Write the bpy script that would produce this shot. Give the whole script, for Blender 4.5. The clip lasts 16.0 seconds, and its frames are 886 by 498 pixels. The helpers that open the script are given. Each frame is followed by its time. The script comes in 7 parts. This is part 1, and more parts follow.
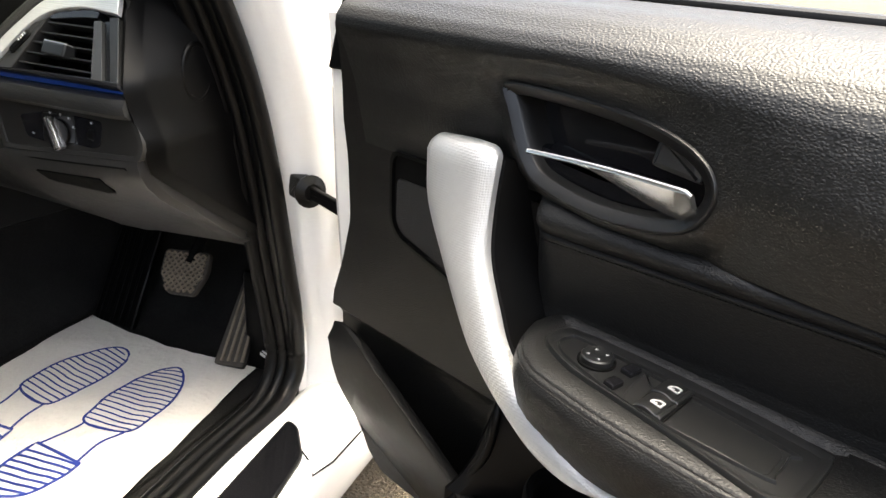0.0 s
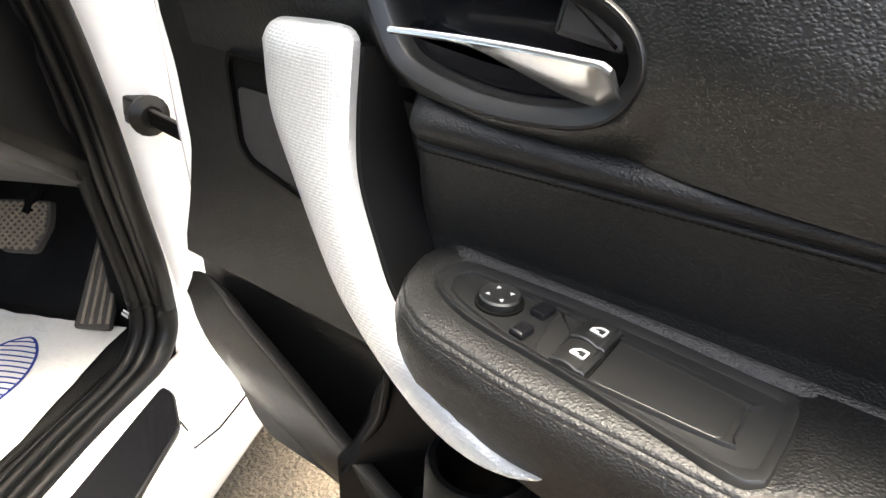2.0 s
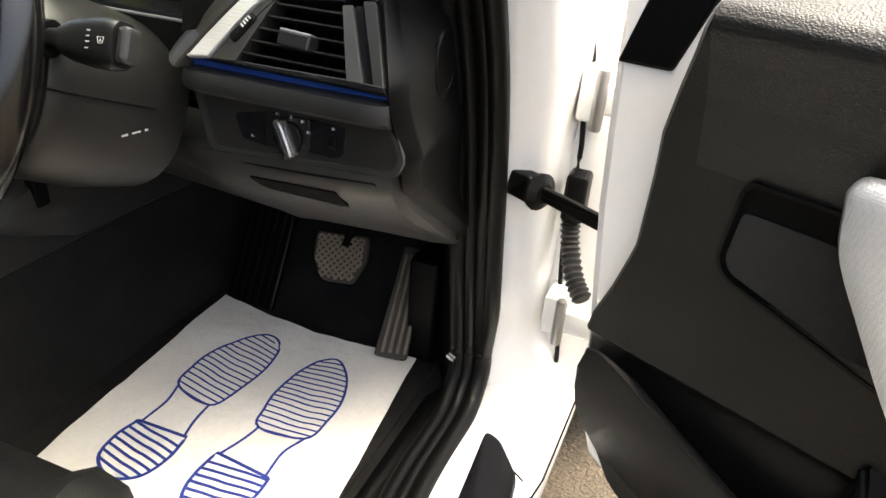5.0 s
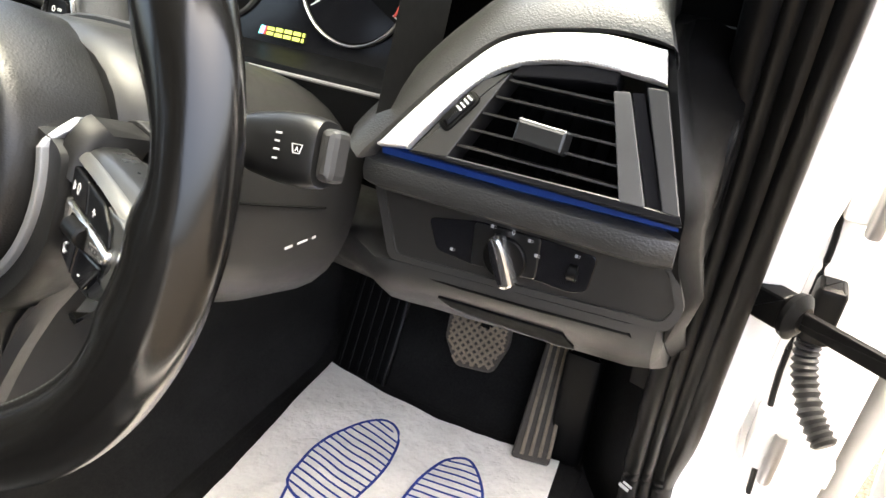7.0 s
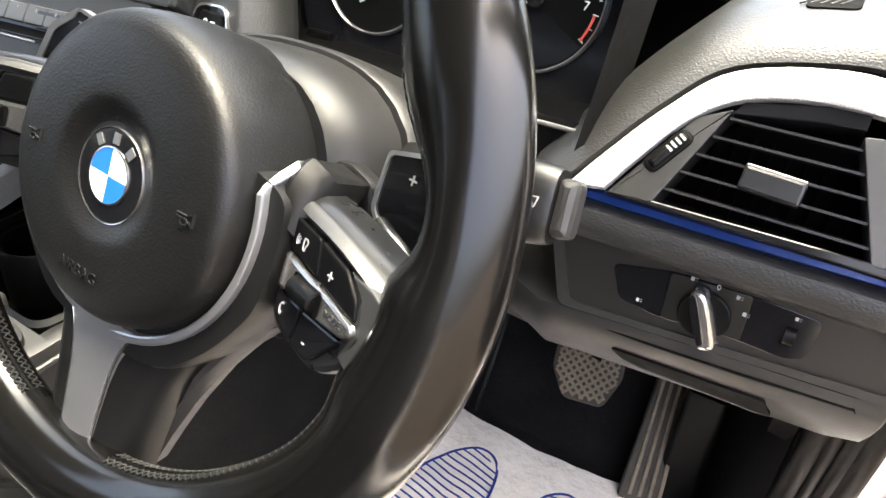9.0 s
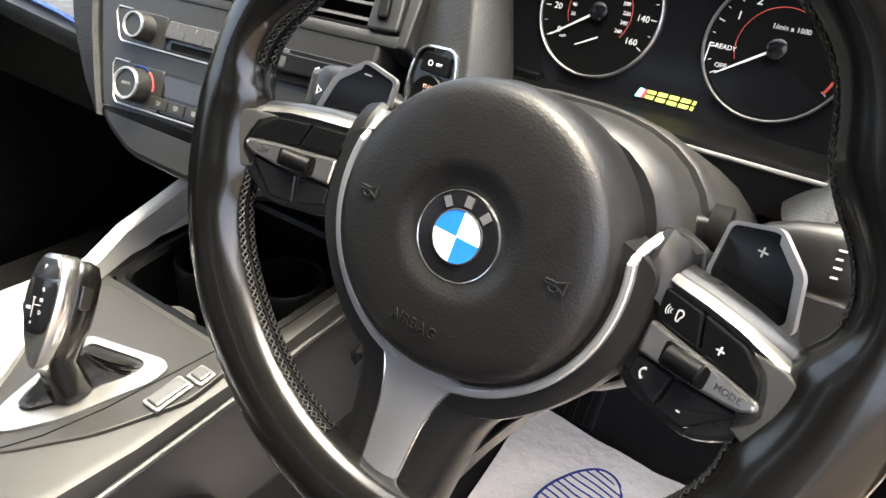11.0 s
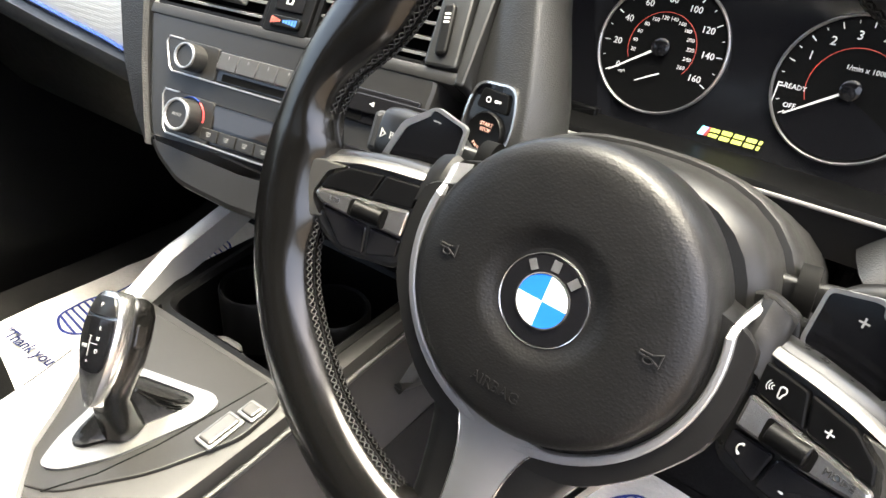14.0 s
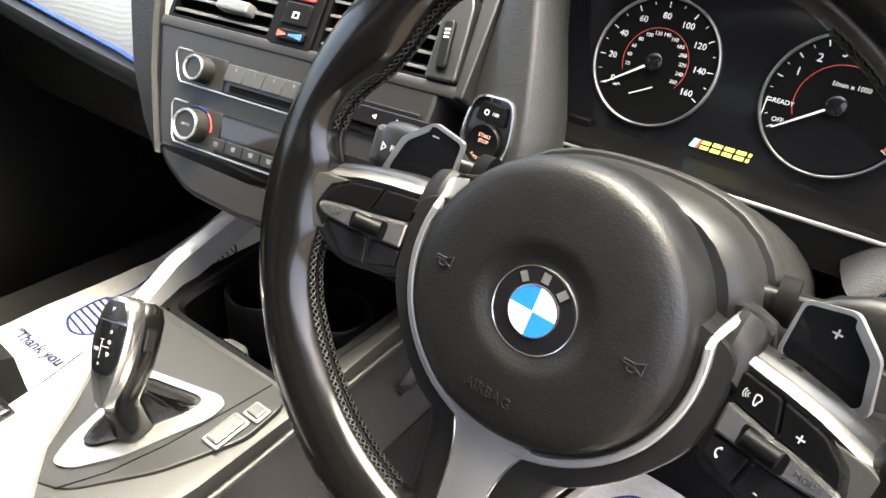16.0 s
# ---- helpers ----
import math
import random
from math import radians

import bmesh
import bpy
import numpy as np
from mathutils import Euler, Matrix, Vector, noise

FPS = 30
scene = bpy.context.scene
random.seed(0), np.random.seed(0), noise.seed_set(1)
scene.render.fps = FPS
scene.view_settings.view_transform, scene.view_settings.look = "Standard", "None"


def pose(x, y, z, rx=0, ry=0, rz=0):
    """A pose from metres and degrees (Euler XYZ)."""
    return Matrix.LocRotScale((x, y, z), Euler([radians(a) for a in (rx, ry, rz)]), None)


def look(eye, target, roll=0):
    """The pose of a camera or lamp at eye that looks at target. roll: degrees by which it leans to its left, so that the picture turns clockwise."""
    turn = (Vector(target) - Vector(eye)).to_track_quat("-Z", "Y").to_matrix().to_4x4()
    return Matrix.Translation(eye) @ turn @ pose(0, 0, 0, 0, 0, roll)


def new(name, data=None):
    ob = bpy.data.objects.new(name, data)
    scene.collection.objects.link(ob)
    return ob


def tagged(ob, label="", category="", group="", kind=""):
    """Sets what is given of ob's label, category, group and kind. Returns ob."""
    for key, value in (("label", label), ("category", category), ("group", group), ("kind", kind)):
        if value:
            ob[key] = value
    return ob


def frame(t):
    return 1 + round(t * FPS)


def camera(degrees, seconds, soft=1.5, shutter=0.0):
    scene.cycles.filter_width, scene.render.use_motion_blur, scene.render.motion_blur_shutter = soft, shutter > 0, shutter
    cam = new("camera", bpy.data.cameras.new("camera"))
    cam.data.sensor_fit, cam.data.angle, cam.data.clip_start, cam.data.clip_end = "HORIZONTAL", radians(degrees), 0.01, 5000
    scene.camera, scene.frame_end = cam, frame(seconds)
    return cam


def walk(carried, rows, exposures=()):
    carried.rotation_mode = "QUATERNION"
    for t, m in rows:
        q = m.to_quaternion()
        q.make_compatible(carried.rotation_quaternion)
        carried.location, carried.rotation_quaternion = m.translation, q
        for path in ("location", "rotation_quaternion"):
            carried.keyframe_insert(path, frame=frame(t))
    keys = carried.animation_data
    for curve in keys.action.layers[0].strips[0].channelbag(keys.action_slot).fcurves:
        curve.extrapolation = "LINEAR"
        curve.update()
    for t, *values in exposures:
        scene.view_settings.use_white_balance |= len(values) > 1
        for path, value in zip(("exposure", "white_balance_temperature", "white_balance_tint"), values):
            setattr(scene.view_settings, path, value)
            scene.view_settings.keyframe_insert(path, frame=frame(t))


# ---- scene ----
cam = camera(66.3, 16.0)
METRES = 1.056
ROWS = [
    (0.0, 0.0, 0.0, 0.0, 0.0, 0.0, -0.0),
    (0.5, 0.0152, 0.0578, -0.0087, -3.97, -2.24, 2.21),
    (1.0, 0.0276, 0.1026, -0.0088, -6.44, -4.59, 3.64),
    (1.5, 0.0269, 0.1123, -0.0096, -7.2, -5.85, 3.91),
    (2.0, 0.0314, 0.1064, -0.004, -7.52, -6.7, 4.24),
    (2.5, 0.0284, 0.0932, 0.0019, -7.54, -6.99, 4.36),
    (3.0, 0.0084, 0.0834, 0.0039, -7.44, -6.99, 4.31),
    (3.5, -0.0299, 0.0754, 0.0109, -7.14, -6.94, 4.18),
    (4.0, -0.094, 0.0674, 0.0388, -5.61, -6.81, 3.33),
    (4.5, -0.1692, 0.069, 0.0649, -2.17, -6.8, 1.57),
    (5.0, -0.2409, 0.1004, 0.0899, 0.95, -6.76, -0.2),
    (7.5, -0.4163, 0.2784, 0.1822, 5.81, -7.08, -2.93),
    (8.0, -0.4536, 0.2816, 0.1879, 7.04, -7.19, -3.62),
    (8.5, -0.4656, 0.2861, 0.185, 7.78, -7.23, -3.88),
    (9.0, -0.4748, 0.2887, 0.1873, 8.32, -7.28, -4.25),
    (9.5, -0.4942, 0.2874, 0.192, 8.89, -7.33, -4.49),
    (10.0, -0.5339, 0.2759, 0.1988, 9.47, -7.4, -4.99),
    (12.5, -0.6515, 0.2526, 0.2105, 11.16, -7.52, -5.63),
    (13.0, -0.6461, 0.263, 0.2216, 11.32, -7.52, -5.71),
    (13.5, -0.6396, 0.2648, 0.2213, 11.44, -7.54, -5.75),
    (14.0, -0.6385, 0.2638, 0.2256, 11.54, -7.55, -5.81),
    (14.5, -0.6362, 0.2584, 0.2276, 11.65, -7.57, -5.86),
    (15.0, -0.635, 0.2539, 0.2314, 11.74, -7.6, -5.9),
    (15.5, -0.6321, 0.2508, 0.235, 11.88, -7.6, -5.95),
    (16.0, -0.6325, 0.2502, 0.2334, 11.97, -7.6, -5.97),
]
EXPOSURES = [(0.0, 3.1, 6950, 2), (1.0, 3.45, 6950, 2), (2.0, 3.85, 6850, 2), (3.5, 3.85, 6850, 2), (4.4, 3.18, 6950, 2), (5.0, 3.0, 6950, 2), (7.5, 4.15, 6900, 6), (8.2, 4.02, 6900, 7), (9.5, 4.05, 6900, 8), (16.0, 4.2, 6900, 8)]
walk(cam, [(t, pose(0.8571, -0.2864, 0.9439, -23.164, -3.909, 22.762) @ pose(METRES * x, METRES * y, METRES * z, 90 + pitch, roll, yaw)) for t, x, y, z, yaw, pitch, roll in ROWS], EXPOSURES)

# ---- light ----
world = bpy.data.worlds.new("sky")
scene.world = world
world.use_nodes = True
wn = world.node_tree
sky = wn.nodes.new("ShaderNodeTexSky")
sky.sky_type, sky.sun_disc = "NISHITA", False
SUN_UP, SUN_TURN = 78, 60
sky.sun_elevation, sky.sun_rotation = radians(SUN_UP), radians(SUN_TURN)
sky.air_density, sky.dust_density, sky.ozone_density = 0.6, 9.0, 0.4
wn.links.new(sky.outputs[0], wn.nodes["Background"].inputs[0])
wn.nodes["Background"].inputs[1].default_value = 0.15
sun = new("sun", bpy.data.lights.new("sun", "SUN"))
sun.data.energy, sun.data.angle, sun.data.color = 0.75, radians(50), (1.0, 0.95, 0.89)
az = radians(SUN_TURN)
sun.matrix_world = look((0, 0, 0), (-math.sin(az) * math.cos(radians(SUN_UP)), -math.cos(az) * math.cos(radians(SUN_UP)), -math.sin(radians(SUN_UP))))


# ---- materials ----
def mat(name, color, rough=0.5, metal=0.0, bump=None, var=0.12, spec=0.5, coat=0.0, patch=6.0):
    """A surface with a fine relief (kind, size in cells per metre, depth) and stains at two scales."""
    m = bpy.data.materials.new(name)
    m.use_nodes = True
    nt = m.node_tree
    b = nt.nodes["Principled BSDF"]
    co = nt.nodes.new("ShaderNodeTexCoord")
    link = nt.links.new
    b.inputs["Roughness"].default_value, b.inputs["Metallic"].default_value = rough, metal
    b.inputs["Specular IOR Level"].default_value, b.inputs["Coat Weight"].default_value = spec, coat
    b.inputs["Coat Roughness"].default_value = 0.08
    n1, n2 = nt.nodes.new("ShaderNodeTexNoise"), nt.nodes.new("ShaderNodeTexNoise")
    n1.inputs["Scale"].default_value, n2.inputs["Scale"].default_value = patch, patch * 22
    n1.inputs["Detail"].default_value = n2.inputs["Detail"].default_value = 4
    link(co.outputs["Object"], n1.inputs["Vector"])
    link(co.outputs["Object"], n2.inputs["Vector"])
    add = nt.nodes.new("ShaderNodeMath")
    add.operation = "ADD"
    link(n1.outputs["Fac"], add.inputs[0])
    link(n2.outputs["Fac"], add.inputs[1])
    ramp = nt.nodes.new("ShaderNodeMapRange")
    ramp.inputs["From Min"].default_value, ramp.inputs["From Max"].default_value = 0.6, 1.4
    link(add.outputs[0], ramp.inputs["Value"])
    mix = nt.nodes.new("ShaderNodeMix")
    mix.data_type = "RGBA"
    c = Vector(color)
    mix.inputs[6].default_value = (*(c * (1 - var)), 1)
    mix.inputs[7].default_value = (*(c * (1 + var)), 1)
    link(ramp.outputs[0], mix.inputs[0])
    link(mix.outputs[2], b.inputs["Base Color"])
    r2 = nt.nodes.new("ShaderNodeMapRange")
    r2.inputs["To Min"].default_value, r2.inputs["To Max"].default_value = max(0.02, rough * (1 - min(0.15, 1.5 * var))), min(1, rough * (1 + min(0.15, 1.5 * var)))
    link(ramp.outputs[0], r2.inputs["Value"])
    link(r2.outputs[0], b.inputs["Roughness"])
    if bump:
        kind, size, depth = bump
        bp = nt.nodes.new("ShaderNodeBump")
        bp.inputs["Distance"].default_value = depth
        bp.inputs["Strength"].default_value = 1.0
        if kind == "leather":
            mp = nt.nodes.new("ShaderNodeMapping")
            mp.inputs["Scale"].default_value = (0.85, 0.95, 1.2)
            mp.inputs["Rotation"].default_value = (0.2, 0.4, 0.5)
            link(co.outputs["Object"], mp.inputs["Vector"])
            wob = nt.nodes.new("ShaderNodeTexNoise")
            wob.inputs["Scale"].default_value, wob.inputs["Detail"].default_value = size * 0.8, 1.0
            link(mp.outputs[0], wob.inputs["Vector"])
            warp = nt.nodes.new("ShaderNodeVectorMath")
            warp.operation = "MULTIPLY_ADD"
            warp.inputs[1].default_value = (0.7 / size, 0.7 / size, 0.7 / size)
            link(wob.outputs["Color"], warp.inputs[0])
            link(mp.outputs[0], warp.inputs[2])
            t = nt.nodes.new("ShaderNodeTexVoronoi")
            t.feature = "SMOOTH_F1"
            t.inputs["Scale"].default_value, t.inputs["Smoothness"].default_value = size, 0.25
            link(warp.outputs[0], t.inputs["Vector"])
            cl = nt.nodes.new("ShaderNodeMapRange")
            cl.interpolation_type = "SMOOTHSTEP"
            cl.inputs["From Min"].default_value, cl.inputs["From Max"].default_value = 0.15, 0.75
            cl.inputs["To Min"].default_value, cl.inputs["To Max"].default_value = 1.0, 0.0
            link(t.outputs["Distance"], cl.inputs["Value"])
            link(cl.outputs[0], bp.inputs["Height"])
        elif kind == "hex":
            t = nt.nodes.new("ShaderNodeTexVoronoi")
            t.inputs["Scale"].default_value, t.inputs["Randomness"].default_value = size, 0.12
            link(co.outputs["Object"], t.inputs["Vector"])
            link(t.outputs["Distance"], bp.inputs["Height"])
        elif kind == "brushed":
            mp = nt.nodes.new("ShaderNodeMapping")
            mp.inputs["Scale"].default_value = (0.05, 1, 1)
            t = nt.nodes.new("ShaderNodeTexNoise")
            t.inputs["Scale"].default_value = size
            link(co.outputs["Object"], mp.inputs["Vector"])
            link(mp.outputs[0], t.inputs["Vector"])
            link(t.outputs["Fac"], bp.inputs["Height"])
        else:
            t = nt.nodes.new("ShaderNodeTexNoise")
            t.inputs["Scale"].default_value, t.inputs["Detail"].default_value = size, 6
            link(co.outputs["Object"], t.inputs["Vector"])
            link(t.outputs["Fac"], bp.inputs["Height"])
        link(bp.outputs[0], b.inputs["Normal"])
    return m


LEATHER = mat("grained_black_vinyl", (0.0058, 0.0058, 0.0059), 0.46, bump=("leather", 640, 0.00008), spec=0.42)
DASH_VINYL = mat("grained_dark_dash_vinyl", (0.0135, 0.0135, 0.0133), 0.46, bump=("leather", 600, 0.00013))
HOOD_VINYL = mat("sheeny_grained_hood_vinyl", (0.0150, 0.0150, 0.0148), 0.40, bump=("leather", 760, 0.00010), spec=0.62)
END_GREY = mat("pale_grey_vent_plastic", (0.030, 0.0296, 0.0292), 0.42, bump=("noise", 1800, 0.00006))
SHROUD_GREY = mat("matt_charcoal_shroud_plastic", (0.0090, 0.0088, 0.0086), 0.42, bump=("noise", 1800, 0.0001), spec=0.36)
BAG_VINYL = mat("fine_grained_airbag_vinyl", (0.0046, 0.0044, 0.0043), 0.42, bump=("leather", 760, 0.00005), spec=0.36)
RIM_LEATHER = mat("smooth_black_rim_leather", (0.0038, 0.0036, 0.0034), 0.18, var=0.12, patch=3.0)
BEZEL = mat("smooth_black_bezel_plastic", (0.0045, 0.0045, 0.0047), 0.36, bump=("noise", 2000, 0.00004), spec=0.4)
STACK = mat("fine_black_stack_plastic", (0.0105, 0.0100, 0.0095), 0.42, bump=("noise", 2000, 0.00005), spec=0.45)
# grey preset keys, made lighter for the light on their sloped faces
KEY_GREY = mat("lit_satin_grey_key_plastic", (0.026, 0.0255, 0.025), 0.34, spec=0.6)
PLASTIC = mat("matt_black_plastic", (0.0016, 0.0016, 0.0017), 0.44, bump=("noise", 2200, 0.00006), spec=0.13)
GREY_PLASTIC = mat("charcoal_plastic", (0.0155, 0.0152, 0.0150), 0.46, bump=("noise", 1800, 0.0001))
CONSOLE_GREY = mat("satin_grey_console_plastic", (0.0165, 0.0160, 0.0155), 0.40, bump=("noise", 1500, 0.00005), spec=0.3)
PIANO = mat("gloss_black_plastic", (0.006, 0.006, 0.007), 0.12, spec=0.3, var=0.05)
# sheenless black; in slots, wells and recess backs it paints in the shade
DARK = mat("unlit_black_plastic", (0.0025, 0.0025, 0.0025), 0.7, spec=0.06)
RUBBER = mat("black_rubber_seal", (0.0025, 0.0025, 0.0025), 0.36, bump=("noise", 600, 0.00012), spec=0.16)
CARPET = mat("black_loop_carpet", (0.016, 0.0155, 0.015), 0.95, bump=("noise", 900, 0.003), var=0.5, spec=0.1, patch=14)
WHITE = mat("white_car_paint", (0.80, 0.79, 0.77), 0.25, coat=0.6, var=0.02)
SILVER = mat("satin_silver_trim", (0.35, 0.345, 0.34), 0.34, 0.85, bump=("brushed", 900, 0.00003), var=0.04)
HEXSILVER = mat("honeycomb_aluminium", (0.50, 0.50, 0.495), 0.40, 0.6, bump=("hex", 520, 0.0004), var=0.04)
CHROME = mat("satin_chrome", (0.55, 0.54, 0.53), 0.20, 0.95, var=0.03)
BLUE = mat("metallic_blue_strip", (0.012, 0.040, 0.20), 0.24, 0.35, var=0.1)
PAPER = mat("white_paper", (0.74, 0.70, 0.64), 0.85, bump=("noise", 60, 0.004), var=0.06, patch=9)
INK = mat("blue_ink", (0.014, 0.03, 0.20), 0.8, var=0.15)
DARK_INK = mat("dark_blue_ink", (0.008, 0.014, 0.08), 0.8, var=0.15)
WHITE_INK = mat("white_print", (0.34, 0.34, 0.34), 0.6, var=0.02)
GREY_PRINT = mat("dim_grey_print", (0.16, 0.16, 0.16), 0.6, var=0.02)
RED_INK = mat("red_print", (0.45, 0.03, 0.03), 0.6)
GRAVEL = mat("tan_gravel", (0.075, 0.059, 0.040), 0.95, bump=("noise", 130, 0.02), var=0.7, patch=7)
ROUNDEL_BLUE = mat("bright_blue_enamel", (0.012, 0.13, 0.6), 0.15, coat=0.5, var=0.02)
ROUNDEL_WHITE = mat("white_enamel", (0.82, 0.82, 0.82), 0.15, coat=0.5, var=0.02)
ENGRAVED = mat("engraved_mark", (0.006, 0.0058, 0.0056), 0.6)
SATIN = mat("satin_black_plastic", (0.0080, 0.0082, 0.0084), 0.36, spec=0.5)
# one door skin as a lit and a shaded copy; the card's grain is finer
DOORSKIN_LIT = mat("lit_grained_black_door_skin", (0.0034, 0.0034, 0.0034), 0.42, bump=("leather", 640, 0.00018), spec=0.45)
DOORSKIN_SHADED = mat("shaded_fine_black_door_skin", (0.0023, 0.0023, 0.0023), 0.42, bump=("leather", 640, 0.00014), spec=0.29)
ARM_VINYL = mat("pebbled_black_armrest_vinyl", (0.0050, 0.0050, 0.0051), 0.48, bump=("leather", 680, 0.00017), spec=0.30)
POCKET = mat("dark_pocket_plastic", (0.0035, 0.0035, 0.0035), 0.45, bump=("noise", 1800, 0.0001), spec=0.24)
# light falling on the centre vent slats is painted into this pale colour
SLAT = mat("slat_plastic_painted_lit", (0.12, 0.12, 0.118), 0.3)
SPOKE = mat("satin_grey_spoke_metal", (0.12, 0.117, 0.11), 0.37, 0.8, var=0.05)
BRIGHT = mat("bright_satin_trim_metal", (0.44, 0.445, 0.455), 0.35, 0.85, var=0.03)
POD_GREY = mat("dark_satin_pod_plastic", (0.012, 0.012, 0.012), 0.30, spec=0.5)
THREAD = mat("waxed_black_thread", (0.012, 0.0117, 0.0114), 0.55, spec=0.25)
HUB = mat("grained_black_hub_vinyl", (0.006, 0.0058, 0.0056), 0.46, bump=("leather", 620, 0.00002), spec=0.25)
BOOT = mat("creased_black_leather", (0.0038, 0.0037, 0.0036), 0.42, bump=("noise", 260, 0.0006))
STITCH = mat("black_thread", (0.0065, 0.0063, 0.006), 0.85, spec=0.08)
PLATE_SILVER = mat("satin_silver_console_plate", (0.22, 0.218, 0.214), 0.36, 0.8, bump=("brushed", 900, 0.00003), var=0.06)
TREAD = mat("pale_worn_tread", (0.16, 0.13, 0.095), 0.9, bump=("noise", 900, 0.0006), var=0.5, patch=30)
DUSTY = mat("dusty_pedal_rubber", (0.036, 0.031, 0.025), 0.85, bump=("noise", 500, 0.001), var=0.6, patch=20)
HEADLINER = mat("anthracite_headliner", (0.03, 0.03, 0.031), 0.95, bump=("noise", 700, 0.001))


def lamp_mat(name, color, strength):
    m = mat(name, color, 0.5)
    b = m.node_tree.nodes["Principled BSDF"]
    b.inputs["Emission Color"].default_value = (*color, 1)
    b.inputs["Emission Strength"].default_value = strength
    return m


LIT_YELLOW = lamp_mat("lit_yellow_display", (0.60, 0.66, 0.12), 0.06)
LIT_WHITE = lamp_mat("lit_white_display", (0.55, 0.55, 0.54), 0.035)
LIT_RED = lamp_mat("lit_red_display", (0.45, 0.06, 0.04), 0.03)
LIT_ORANGE = lamp_mat("lit_orange_legend", (0.50, 0.28, 0.22), 0.018)

# ---- shapes ----
UP = Vector((0, 0, 1))


def thing(name, loc, label, category, group="", kind=""):
    ob = new(name)
    ob.location = loc
    return tagged(ob, label, category, group, kind)


def part(name, bm, material, parent=None, label="", smooth=True):
    me = bpy.data.meshes.new(name)
    bmesh.ops.recalc_face_normals(bm, faces=bm.faces)
    bm.to_mesh(me)
    bm.free()
    me.materials.append(material)
    if smooth:
        me.shade_smooth()
        me.set_sharp_from_angle(angle=radians(38))
        for face in me.polygons:
            if len(face.vertices) > 4:
                face.use_smooth = False
        flat = [f for f in me.polygons if len(f.vertices) > 4]
        if flat:
            keys = {k for f in flat for k in f.edge_keys}
            for e in me.edges:
                if e.key in keys:
                    e.use_edge_sharp = True
    ob = new(name, me)
    depth, up = 0, parent
    while up:
        depth, up = depth + 1, up.parent
    if depth > 2:
        parent = parent.parent
    if parent:
        ob.parent = parent
        if parent.type == "EMPTY":
            ob.matrix_parent_inverse = Matrix.Translation(-Vector(parent.location))
    if label:
        ob["label"] = label
    return ob


def basis(origin, u, w):
    """Local x along u, z along w (the side that faces the viewer), y up in the plane."""
    w = Vector(w).normalized()
    u = (Vector(u) - Vector(u).dot(w) * w).normalized()
    v = w.cross(u)
    m = Matrix((u, v, w)).transposed().to_4x4()
    m.translation = origin
    return m


def curve(pts, n=6, closed=True):
    """Catmull-Rom through the points."""
    P = [Vector(p) for p in pts]
    out, k = [], len(P)
    for i in range(k if closed else k - 1):
        p0 = P[(i - 1) % k] if closed or i else P[0] * 2 - P[1]
        p1, p2 = P[i], P[(i + 1) % k]
        p3 = P[(i + 2) % k] if closed or i + 2 < k else p2 * 2 - p1
        for j in range(n):
            t = j / n
            out.append(0.5 * (2 * p1 + (p2 - p0) * t + (2 * p0 - 5 * p1 + 4 * p2 - p3) * t * t + (3 * p1 - p0 - 3 * p2 + p3) * t ** 3))
    if not closed:
        out.append(P[-1])
    return out


def fillet(pts, r, n=4):
    """A polygon with rounded corners."""
    P, out = [Vector(p).to_2d() for p in pts], []
    for i, p in enumerate(P):
        a, b = P[i - 1] - p, P[(i + 1) % len(P)] - p
        d = min(r, a.length * 0.45, b.length * 0.45)
        s, e = p + a.normalized() * d, p + b.normalized() * d
        for j in range(n + 1):
            t = j / n
            out.append((1 - t) ** 2 * s + 2 * t * (1 - t) * p + t * t * e)
    return out


def ellipse(cx, cy, rx, ry=None, n=32, a0=0.0, a1=2 * math.pi):
    ry = ry or rx
    full = abs(a1 - a0 - 2 * math.pi) < 1e-6
    k = n if full else n + 1
    return [Vector((cx + rx * math.cos(a0 + (a1 - a0) * i / n), cy + ry * math.sin(a0 + (a1 - a0) * i / n))) for i in range(k)]


def rect(x0, y0, x1, y1):
    return [Vector((x0, y0)), Vector((x1, y0)), Vector((x1, y1)), Vector((x0, y1))]


def put_loft(bm, rings, closed=True, caps=True, loop=False):
    vs = [[bm.verts.new(p) for p in ring] for ring in rings]
    n = len(rings[0])
    pairs = list(zip(vs, vs[1:])) + ([(vs[-1], vs[0])] if loop else [])
    for a, b in pairs:
        for i in range(n if closed else n - 1):
            j = (i + 1) % n
            bm.faces.new((a[i], a[j], b[j], b[i]))
    if caps and closed and not loop:
        bm.faces.new(vs[0][::-1])
        bm.faces.new(vs[-1])
    return bm


def loft(rings, closed=True, caps=True, loop=False):
    return put_loft(bmesh.new(), rings, closed, caps, loop)


